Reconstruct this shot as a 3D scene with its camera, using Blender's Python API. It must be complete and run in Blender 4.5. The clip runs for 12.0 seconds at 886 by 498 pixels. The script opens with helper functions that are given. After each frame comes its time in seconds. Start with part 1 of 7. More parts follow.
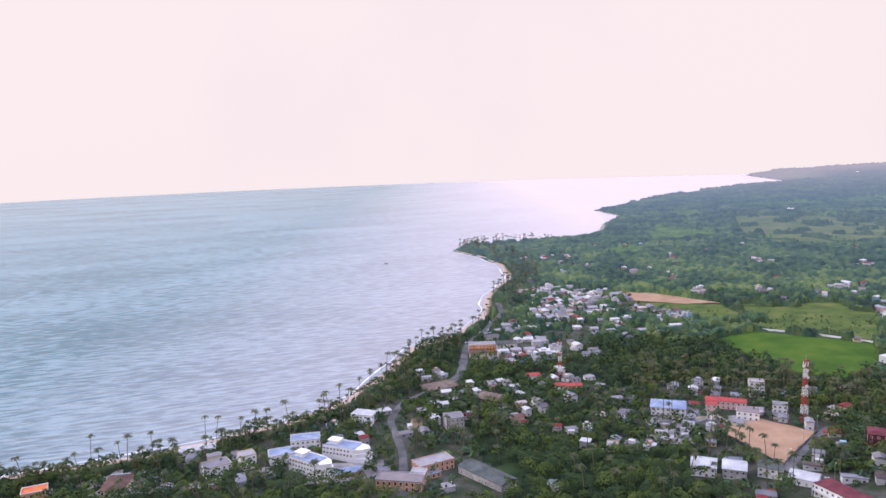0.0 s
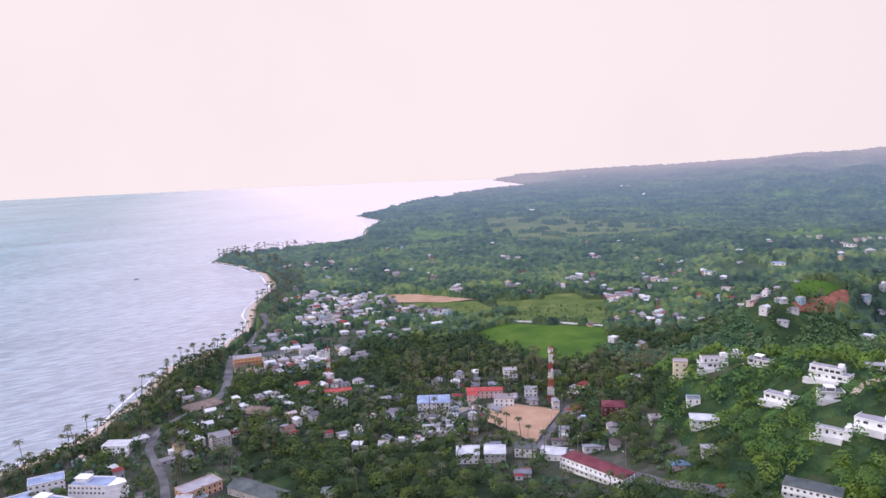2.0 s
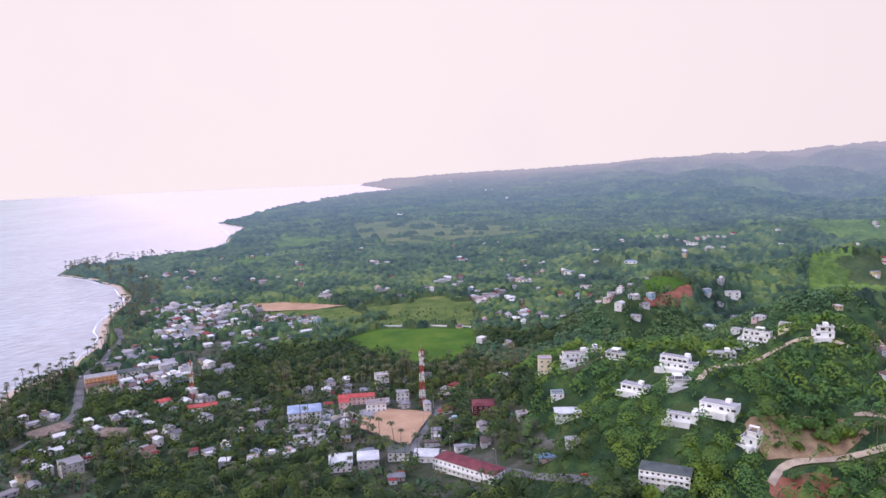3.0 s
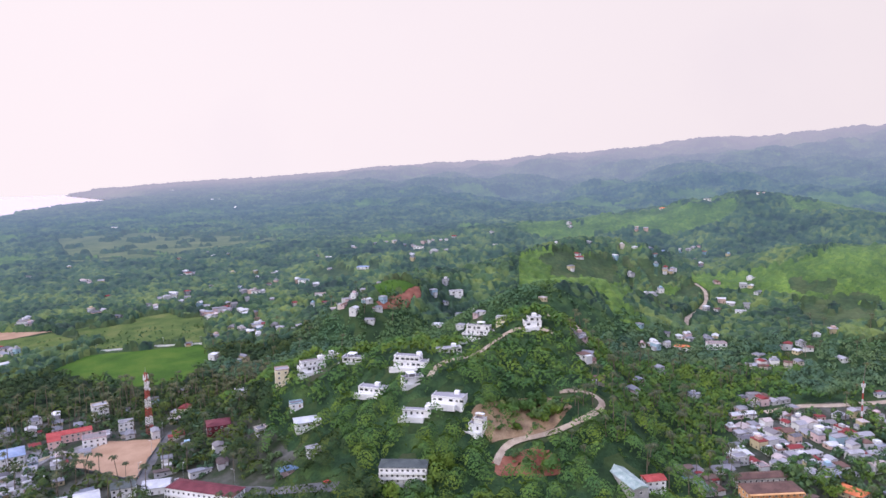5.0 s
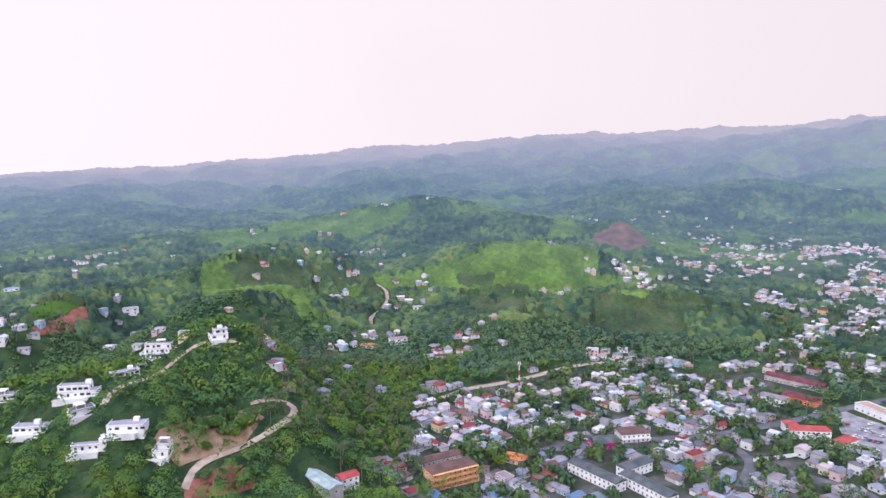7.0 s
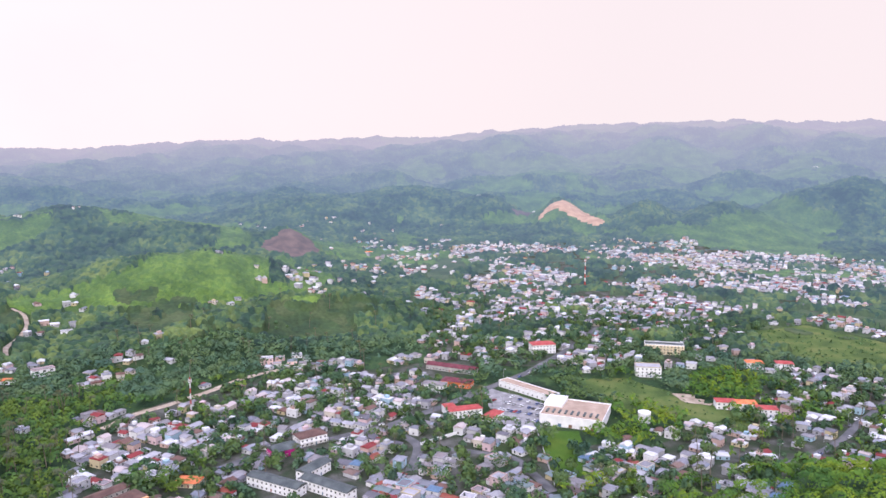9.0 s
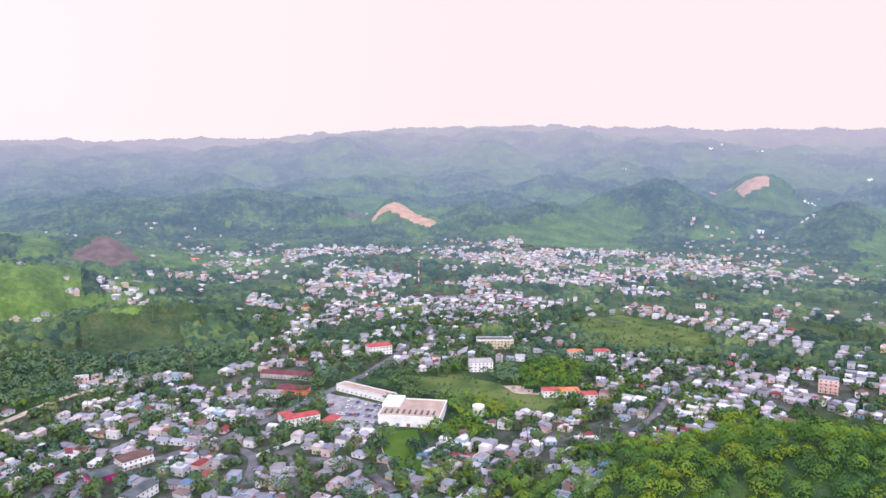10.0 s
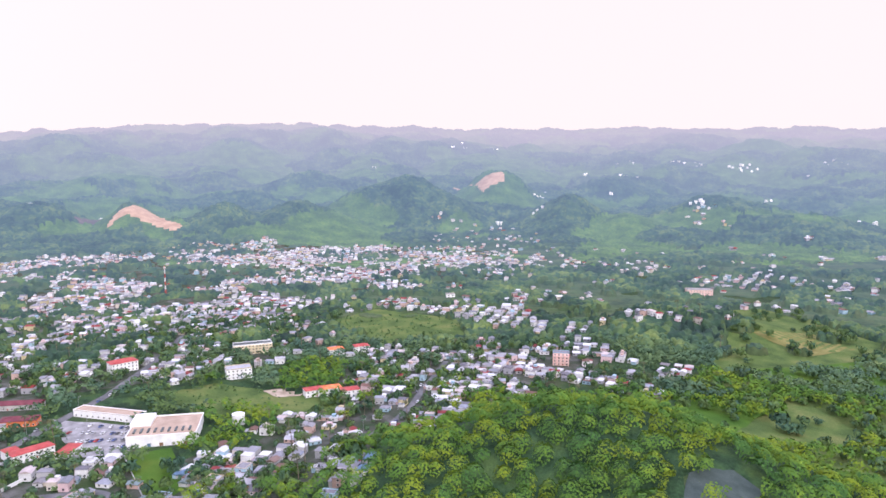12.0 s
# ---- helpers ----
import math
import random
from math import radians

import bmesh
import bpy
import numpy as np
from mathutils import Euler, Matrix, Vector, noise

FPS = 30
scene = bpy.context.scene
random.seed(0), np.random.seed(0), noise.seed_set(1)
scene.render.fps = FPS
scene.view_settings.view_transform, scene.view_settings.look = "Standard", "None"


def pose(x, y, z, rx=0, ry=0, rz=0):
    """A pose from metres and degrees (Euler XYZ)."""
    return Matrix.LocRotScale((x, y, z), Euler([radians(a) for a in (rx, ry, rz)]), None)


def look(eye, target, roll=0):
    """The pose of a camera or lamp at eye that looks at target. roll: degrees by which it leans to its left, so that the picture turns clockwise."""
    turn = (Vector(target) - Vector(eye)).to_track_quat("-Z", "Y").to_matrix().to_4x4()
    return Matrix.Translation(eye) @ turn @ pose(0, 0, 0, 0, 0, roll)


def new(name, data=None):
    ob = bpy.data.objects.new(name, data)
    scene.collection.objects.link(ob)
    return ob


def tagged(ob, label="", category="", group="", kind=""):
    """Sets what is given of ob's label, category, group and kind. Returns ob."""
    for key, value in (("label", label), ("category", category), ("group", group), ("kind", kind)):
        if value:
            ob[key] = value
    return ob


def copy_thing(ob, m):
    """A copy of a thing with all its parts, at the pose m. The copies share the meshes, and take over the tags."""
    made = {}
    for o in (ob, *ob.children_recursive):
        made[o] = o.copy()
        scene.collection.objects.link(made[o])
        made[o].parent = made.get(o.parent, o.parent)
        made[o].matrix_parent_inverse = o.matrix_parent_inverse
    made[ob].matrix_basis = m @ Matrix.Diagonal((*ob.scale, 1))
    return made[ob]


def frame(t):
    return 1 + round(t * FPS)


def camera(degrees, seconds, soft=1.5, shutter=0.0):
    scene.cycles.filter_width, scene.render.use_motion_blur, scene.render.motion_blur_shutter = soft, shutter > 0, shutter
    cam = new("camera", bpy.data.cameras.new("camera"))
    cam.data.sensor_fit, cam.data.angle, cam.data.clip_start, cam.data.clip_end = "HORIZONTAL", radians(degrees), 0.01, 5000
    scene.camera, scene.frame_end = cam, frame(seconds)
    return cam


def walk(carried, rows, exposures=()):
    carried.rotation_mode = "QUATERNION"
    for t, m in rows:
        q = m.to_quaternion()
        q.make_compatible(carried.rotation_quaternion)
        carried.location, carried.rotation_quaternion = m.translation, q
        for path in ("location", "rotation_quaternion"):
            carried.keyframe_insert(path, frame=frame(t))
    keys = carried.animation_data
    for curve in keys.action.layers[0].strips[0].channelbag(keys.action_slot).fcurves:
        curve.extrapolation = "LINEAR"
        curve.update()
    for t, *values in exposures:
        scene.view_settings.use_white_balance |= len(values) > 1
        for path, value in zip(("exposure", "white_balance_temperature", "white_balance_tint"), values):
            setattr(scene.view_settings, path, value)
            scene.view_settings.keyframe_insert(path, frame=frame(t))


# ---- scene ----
cam = camera(62.89, 12.0, soft=1.55)
walk(cam, [
    (0.0, pose(0, 0, 200, 82.470, 2.000, 0.000)),
    (0.5, pose(0, 0, 200, 82.432, 2.042, -4.158)),
    (1.0, pose(0, 0, 200, 82.374, 2.055, -8.906)),
    (1.5, pose(0, 0, 200, 82.331, 2.003, -13.456)),
    (2.0, pose(0, 0, 200, 82.332, 1.902, -18.667)),
    (2.5, pose(0, 0, 200, 82.325, 1.866, -23.875)),
    (3.0, pose(0, 0, 200, 82.388, 1.763, -29.091)),
    (5.0, pose(0, 0, 200, 82.453, 1.334, -50.121)),
    (5.5, pose(0, 0, 200, 82.474, 1.228, -56.146)),
    (6.0, pose(0, 0, 200, 82.487, 1.065, -62.203)),
    (6.5, pose(0, 0, 200, 82.511, 0.873, -68.249)),
    (7.0, pose(0, 0, 200, 82.521, 0.681, -74.779)),
    (9.0, pose(0, 0, 200, 82.938, -0.073, -100.558)),
    (9.5, pose(0, 0, 200, 83.054, -0.165, -107.132)),
    (10.0, pose(0, 0, 200, 83.156, -0.188, -113.701)),
    (10.5, pose(0, 0, 200, 83.203, -0.171, -119.837)),
    (11.0, pose(0, 0, 200, 83.193, -0.016, -126.270)),
    (11.4, pose(0, 0, 200, 83.149, 0.090, -131.442)),
    (11.5, pose(0, 0, 200, 83.139, 0.115, -132.655)),
    (11.6, pose(0, 0, 200, 83.037, 0.199, -133.012)),
    (12.0, pose(0, 0, 200, 83.026, 0.208, -133.052)),
], exposures=[(0.0, -0.34, 6500, 12), (2.5, -0.32, 6450, 14), (5.5, -0.24, 6280, 12), (7.0, -0.14, 6250, 12), (9.0, -0.03, 6450, 12), (11.0, 0.03, 6480, 12), (12.0, 0.09, 6500, 12)])

# ---- light and sky ----
world = bpy.data.worlds.new("sky")
scene.world = world
world.use_nodes = True
wn, wl = world.node_tree.nodes, world.node_tree.links
wn.clear()
sky = wn.new("ShaderNodeTexSky")
sky.sky_type = "NISHITA"
sky.sun_disc = False
sky.sun_elevation, sky.sun_rotation = radians(26), radians(-75)
sky.air_density, sky.dust_density = 1.0, 3.0
clear = wn.new("ShaderNodeVectorMath")
clear.operation = "SCALE"
clear.inputs["Scale"].default_value = 0.06
cover = wn.new("ShaderNodeTexNoise")
cover.inputs["Scale"].default_value = 2.2
cover.inputs["Detail"].default_value = 5
veil = wn.new("ShaderNodeValToRGB")
veil.color_ramp.elements[0].position, veil.color_ramp.elements[0].color = 0.30, (0.96, 0.85, 0.885, 1)
veil.color_ramp.elements[1].position, veil.color_ramp.elements[1].color = 0.46, (1.0, 0.885, 0.905, 1)
# pale rosy cloud towards the horizon, open blue-grey overhead
up, rise, height_of = wn.new("ShaderNodeTexCoord"), wn.new("ShaderNodeMapRange"), wn.new("ShaderNodeSeparateXYZ")
rise.inputs["From Min"].default_value, rise.inputs["From Max"].default_value = 0.34, 0.80
overhead = wn.new("ShaderNodeMixRGB")
overhead.inputs["Color2"].default_value = (1.95, 2.02, 2.95, 1)
wl.new(up.outputs["Generated"], height_of.inputs[0])
wl.new(height_of.outputs["Z"], rise.inputs["Value"])
wl.new(rise.outputs["Result"], overhead.inputs["Fac"])
# the evening glow: the sky is brighter out over the sea than over the hills
seaward_sky, glow, lit = wn.new("ShaderNodeVectorMath"), wn.new("ShaderNodeMapRange"), wn.new("ShaderNodeVectorMath")
seaward_sky.operation, lit.operation = "DOT_PRODUCT", "SCALE"
seaward_sky.inputs[1].default_value = (-0.17, 0.98, 0.0)
glow.inputs["From Min"].default_value, glow.inputs["From Max"].default_value = -0.55, 0.80
glow.inputs["To Min"].default_value, glow.inputs["To Max"].default_value = 1.02, 1.24
wl.new(up.outputs["Generated"], seaward_sky.inputs[0])
wl.new(seaward_sky.outputs["Value"], glow.inputs["Value"])
wl.new(veil.outputs["Color"], lit.inputs[0])
wl.new(glow.outputs["Result"], lit.inputs["Scale"])
wl.new(lit.outputs["Vector"], overhead.inputs["Color1"])
mixed = wn.new("ShaderNodeMixRGB")
mixed.inputs["Fac"].default_value = 0.97
ground_light = wn.new("ShaderNodeBackground")
ground_light.inputs["Strength"].default_value = 1.0
out = wn.new("ShaderNodeOutputWorld")
wl.new(sky.outputs["Color"], clear.inputs[0])
wl.new(cover.outputs["Fac"], veil.inputs["Fac"])
wl.new(clear.outputs["Vector"], mixed.inputs["Color1"])
wl.new(overhead.outputs["Color"], mixed.inputs["Color2"])
wl.new(mixed.outputs["Color"], ground_light.inputs["Color"])
wl.new(ground_light.outputs["Background"], out.inputs["Surface"])

sun = new("sun", bpy.data.lights.new("sun", "SUN"))
sun.data.energy, sun.data.angle, sun.data.color = 1.9, radians(14), (1.0, 0.95, 0.90)
sun.matrix_world = look((-600, 160, 300), (0, 0, 0))


# ---- materials ----
def surface(name, palette, rough=0.85, grain=(3.0, 0.25), wear=0.25, bump=0.3, by="", metal=0.0, stepped=False, specular=0.18):
    """A procedural surface. palette: its colours; by: 'object' or 'island' spreads them over things, '' over the surface itself.
    grain: sizes in metres of the coarse and the fine variation."""
    m = bpy.data.materials.new(name)
    m.use_nodes = True
    n, l = m.node_tree.nodes, m.node_tree.links
    b = n["Principled BSDF"]
    b.inputs["Roughness"].default_value, b.inputs["Metallic"].default_value = rough, metal
    b.inputs["Specular IOR Level"].default_value = specular
    where = n.new("ShaderNodeNewGeometry")
    coarse, fine = n.new("ShaderNodeTexNoise"), n.new("ShaderNodeTexNoise")
    for tex, size in ((coarse, grain[0]), (fine, grain[1])):
        tex.inputs["Scale"].default_value, tex.inputs["Detail"].default_value = 1.0 / size, 4
        l.new(where.outputs["Position"], tex.inputs["Vector"])
    ramp = n.new("ShaderNodeValToRGB")
    e = ramp.color_ramp.elements
    while len(e) < len(palette):
        e.new(0.5)
    for k, c in enumerate(palette):
        e[k].position = (k / len(palette)) if stepped else 0.3 + 0.4 * k / max(1, len(palette) - 1) if not by else k / max(1, len(palette) - 1)
        e[k].color = (*c, 1)
    ramp.color_ramp.interpolation = "CONSTANT" if stepped else "LINEAR"
    if by == "object":
        l.new(n.new("ShaderNodeObjectInfo").outputs["Random"], ramp.inputs["Fac"])
    elif by == "island":
        l.new(where.outputs["Random Per Island"], ramp.inputs["Fac"])
    else:
        l.new(coarse.outputs["Fac"], ramp.inputs["Fac"])
    shade = n.new("ShaderNodeMapRange")
    shade.inputs["From Min"].default_value, shade.inputs["From Max"].default_value = 0.3, 0.7
    shade.inputs["To Min"].default_value, shade.inputs["To Max"].default_value = 1 - wear, 1 + wear * 0.5
    both = n.new("ShaderNodeMath")
    both.operation = "ADD"
    half = n.new("ShaderNodeMath")
    half.operation, half.inputs[1].default_value = "MULTIPLY", 0.5
    l.new(coarse.outputs["Fac"], both.inputs[0])
    l.new(fine.outputs["Fac"], both.inputs[1])
    l.new(both.outputs[0], half.inputs[0])
    l.new(half.outputs[0], shade.inputs["Value"])
    tint = n.new("ShaderNodeVectorMath")
    tint.operation = "SCALE"
    l.new(ramp.outputs["Color"], tint.inputs[0])
    l.new(shade.outputs["Result"], tint.inputs["Scale"])
    l.new(tint.outputs["Vector"], b.inputs["Base Color"])
    if bump:
        relief = n.new("ShaderNodeBump")
        relief.inputs["Strength"].default_value, relief.inputs["Distance"].default_value = bump, grain[1] * 0.5
        l.new(fine.outputs["Fac"], relief.inputs["Height"])
        l.new(relief.outputs["Normal"], b.inputs["Normal"])
    return m


WALLS = [(0.70, 0.695, 0.69), (0.54, 0.54, 0.55), (0.60, 0.54, 0.47), (0.42, 0.42, 0.43), (0.70, 0.69, 0.69), (0.56, 0.40, 0.35),
         (0.50, 0.50, 0.52), (0.36, 0.51, 0.60), (0.74, 0.73, 0.73), (0.54, 0.46, 0.29), (0.62, 0.46, 0.47), (0.37, 0.37, 0.40)]
TINS = [(0.36, 0.37, 0.40), (0.28, 0.30, 0.33), (0.50, 0.51, 0.54), (0.20, 0.20, 0.22), (0.24, 0.14, 0.11), (0.40, 0.43, 0.48),
        (0.34, 0.06, 0.06), (0.55, 0.56, 0.58), (0.32, 0.31, 0.31), (0.24, 0.32, 0.31), (0.43, 0.44, 0.46), (0.19, 0.15, 0.14),
        (0.31, 0.35, 0.41), (0.46, 0.46, 0.47), (0.17, 0.29, 0.42), (0.30, 0.21, 0.17), (0.40, 0.12, 0.08), (0.37, 0.36, 0.37)]
SLABS = [(0.48, 0.48, 0.50), (0.38, 0.38, 0.40), (0.55, 0.55, 0.57), (0.30, 0.30, 0.32), (0.62, 0.62, 0.64), (0.42, 0.38, 0.37)]
TINS = [(r * 0.70, g * 0.67, b * 0.68) for r, g, b in TINS]
SLABS = [(r * 0.64, g * 0.62, b * 0.63) for r, g, b in SLABS]
M_wall = surface("painted_wall", WALLS, 0.9, (4, 0.5), 0.28, 0.2, "object", stepped=True)
M_tin = surface("sheet_roof", TINS, 0.6, (5, 0.6), 0.35, 0.25, "object", stepped=True, specular=0.2)
M_slab = surface("roof_slab", SLABS, 0.95, (5, 0.7), 0.35, 0.2, "object", stepped=True)
PALE = [(0.74, 0.735, 0.73), (0.66, 0.655, 0.66), (0.78, 0.775, 0.77), (0.60, 0.60, 0.62)]
M_wall_far = surface("painted_wall_far", WALLS + PALE[:2], 0.9, (6, 0.8), 0.25, 0, "island", stepped=True)
M_roof_far = surface("sheet_roof_far", TINS[:9] + SLABS[:3] + [(0.60, 0.60, 0.61), (0.50, 0.42, 0.40)] + [(r * 0.88, g * 0.88, b * 0.88) for r, g, b in PALE[:2]], 0.6, (6, 0.8), 0.3, 0, "island", stepped=True)
M_white = surface("white_plaster", [(0.784, 0.779, 0.774), (0.869, 0.864, 0.859)], 0.85, (5, 0.5), 0.12, 0.15)
M_cream = surface("cream_plaster", [(0.74, 0.64, 0.44), (0.80, 0.71, 0.52)], 0.85, (5, 0.5), 0.15, 0.15)
M_yellow = surface("ochre_plaster", [(0.648, 0.352, 0.162), (0.734, 0.422, 0.212)], 0.85, (5, 0.5), 0.15, 0.15)
M_terra = surface("terracotta_plaster", [(0.60, 0.30, 0.17), (0.70, 0.40, 0.24)], 0.9, (5, 0.5), 0.25, 0.2)
M_pink = surface("pink_plaster", [(0.78, 0.52, 0.47), (0.82, 0.60, 0.55)], 0.85, (5, 0.5), 0.15, 0.15)
M_concrete = surface("grey_concrete", [(0.38, 0.37, 0.36), (0.52, 0.50, 0.48)], 0.95, (4, 0.5), 0.3, 0.25)
M_red = surface("red_sheet", [(0.36, 0.055, 0.05), (0.44, 0.09, 0.08)], 0.55, (4, 0.5), 0.25, 0.2)
M_orange = surface("orange_tile", [(0.66, 0.16, 0.06), (0.72, 0.24, 0.10)], 0.7, (4, 0.5), 0.25, 0.3)
M_maroon = surface("maroon_sheet", [(0.13, 0.03, 0.04), (0.19, 0.05, 0.06)], 0.6, (5, 0.5), 0.3, 0.2)
M_brown = surface("brown_sheet", [(0.10, 0.055, 0.045), (0.16, 0.09, 0.07)], 0.6, (5, 0.5), 0.3, 0.2)
M_bluesheet = surface("blue_grey_sheet", [(0.22, 0.29, 0.44), (0.32, 0.39, 0.52)], 0.5, (6, 0.5), 0.25, 0.2)
M_greysheet = surface("dark_grey_sheet", [(0.066, 0.081, 0.081), (0.114, 0.130, 0.124)], 0.6, (6, 0.5), 0.35, 0.2)
M_greensheet = surface("weathered_green_sheet", [(0.30, 0.40, 0.36), (0.44, 0.50, 0.46)], 0.6, (4, 0.5), 0.35, 0.2)
M_whitesheet = surface("white_sheet", [(0.48, 0.49, 0.51), (0.60, 0.61, 0.62)], 0.5, (5, 0.5), 0.25, 0.2)
M_tansheet = surface("tan_roof_membrane", [(0.385, 0.280, 0.205), (0.444, 0.336, 0.251)], 0.8, (8, 0.8), 0.25, 0.2)
M_magenta = surface("magenta_paint", [(0.48, 0.02, 0.20), (0.54, 0.04, 0.24)], 0.6, (3, 0.5), 0.1, 0.1)
M_thatch = surface("palm_thatch", [(0.16, 0.12, 0.10), (0.26, 0.20, 0.16)], 0.95, (3, 0.4), 0.35, 0.6)
M_glass = surface("window_glass", [(0.03, 0.035, 0.04), (0.05, 0.055, 0.06)], 0.12, (2, 0.3), 0.2, 0, specular=0.6)
M_trim = surface("window_trim", [(0.70, 0.69, 0.67), (0.78, 0.77, 0.75)], 0.7, (2, 0.3), 0.15, 0.1)
M_door = surface("door_paint", [(0.22, 0.13, 0.08), (0.12, 0.20, 0.28), (0.50, 0.48, 0.45), (0.28, 0.09, 0.06)], 0.7, (1, 0.2), 0.2, 0.1, "object", stepped=True)
M_bark = surface("bark", [(0.13, 0.10, 0.075), (0.22, 0.18, 0.14)], 0.95, (1.2, 0.15), 0.35, 0.6)
# part of the blue in these greens paints in haze
LEAVES = [(0.037, 0.083, 0.064), (0.056, 0.115, 0.072), (0.076, 0.143, 0.068), (0.123, 0.191, 0.054), (0.051, 0.100, 0.080), (0.095, 0.163, 0.060)]
M_palm = surface("palm_frond", [(0.036, 0.055, 0.021), (0.066, 0.081, 0.026), (0.120, 0.108, 0.032)], 0.6, (9, 0.8), 0.3, 0, "island", specular=0.35)
M_asphalt = surface("worn_asphalt", [(0.10, 0.10, 0.103), (0.17, 0.167, 0.163)], 0.92, (9, 0.6), 0.25, 0.3)
M_dirt = surface("dirt_track", [(0.34, 0.26, 0.19), (0.50, 0.41, 0.31)], 0.97, (7, 0.7), 0.3, 0.4)
M_redsoil = surface("red_soil", [(0.24, 0.085, 0.055), (0.34, 0.15, 0.10)], 0.97, (9, 0.9), 0.35, 0.5)
M_brownsoil = surface("brown_soil", [(0.24, 0.155, 0.095), (0.40, 0.285, 0.175)], 0.97, (9, 0.9), 0.4, 0.5)
M_sand = surface("court_sand", [(0.361, 0.223, 0.140), (0.437, 0.290, 0.190)], 0.97, (14, 0.8), 0.16, 0.3)
M_meadow = surface("meadow_grass", [(0.058, 0.102, 0.026), (0.092, 0.139, 0.034), (0.133, 0.150, 0.046)], 0.95, (22, 1.6), 0.35, 0.6)
M_lawn = surface("bright_grass", [(0.040, 0.100, 0.011), (0.058, 0.126, 0.013), (0.085, 0.140, 0.018)], 0.95, (26, 1.6), 0.22, 0.5)
M_dry = surface("dry_grass", [(0.15, 0.15, 0.04), (0.26, 0.22, 0.08)], 0.95, (16, 1.4), 0.25, 0.5)
M_scrub = surface("ploughed_scrub", [(0.048, 0.068, 0.059), (0.068, 0.088, 0.077)], 0.95, (6, 0.8), 0.25, 0.5)
M_yard = surface("trodden_yard", [(0.032, 0.061, 0.022), (0.061, 0.068, 0.046), (0.116, 0.113, 0.100)], 0.95, (13, 1.2), 0.35, 0.4)
M_foam = surface("surf_foam", [(0.72, 0.74, 0.76), (0.84, 0.85, 0.86)], 0.8, (3, 0.5), 0.15, 0.3)
M_mastred = surface("mast_red", [(0.38, 0.07, 0.06), (0.46, 0.10, 0.08)], 0.6, (2, 0.3), 0.2, 0.1)
M_mastwhite = surface("mast_white", [(0.74, 0.73, 0.72), (0.82, 0.81, 0.80)], 0.6, (2, 0.3), 0.15, 0.1)
M_steel = surface("galvanised_steel", [(0.40, 0.41, 0.42), (0.50, 0.51, 0.52)], 0.45, (1, 0.2), 0.2, 0.1, metal=0.6)
M_rubber = surface("tyre_rubber", [(0.015, 0.015, 0.016), (0.03, 0.03, 0.03)], 0.9, (0.5, 0.1), 0.2, 0.1)
M_car = surface("car_paint", [(0.75, 0.75, 0.75), (0.10, 0.10, 0.11), (0.45, 0.46, 0.48), (0.40, 0.03, 0.03), (0.80, 0.80, 0.79), (0.06, 0.10, 0.25), (0.30, 0.31, 0.32)],
                0.3, (3, 0.5), 0.08, 0, "object", stepped=True, specular=0.6)


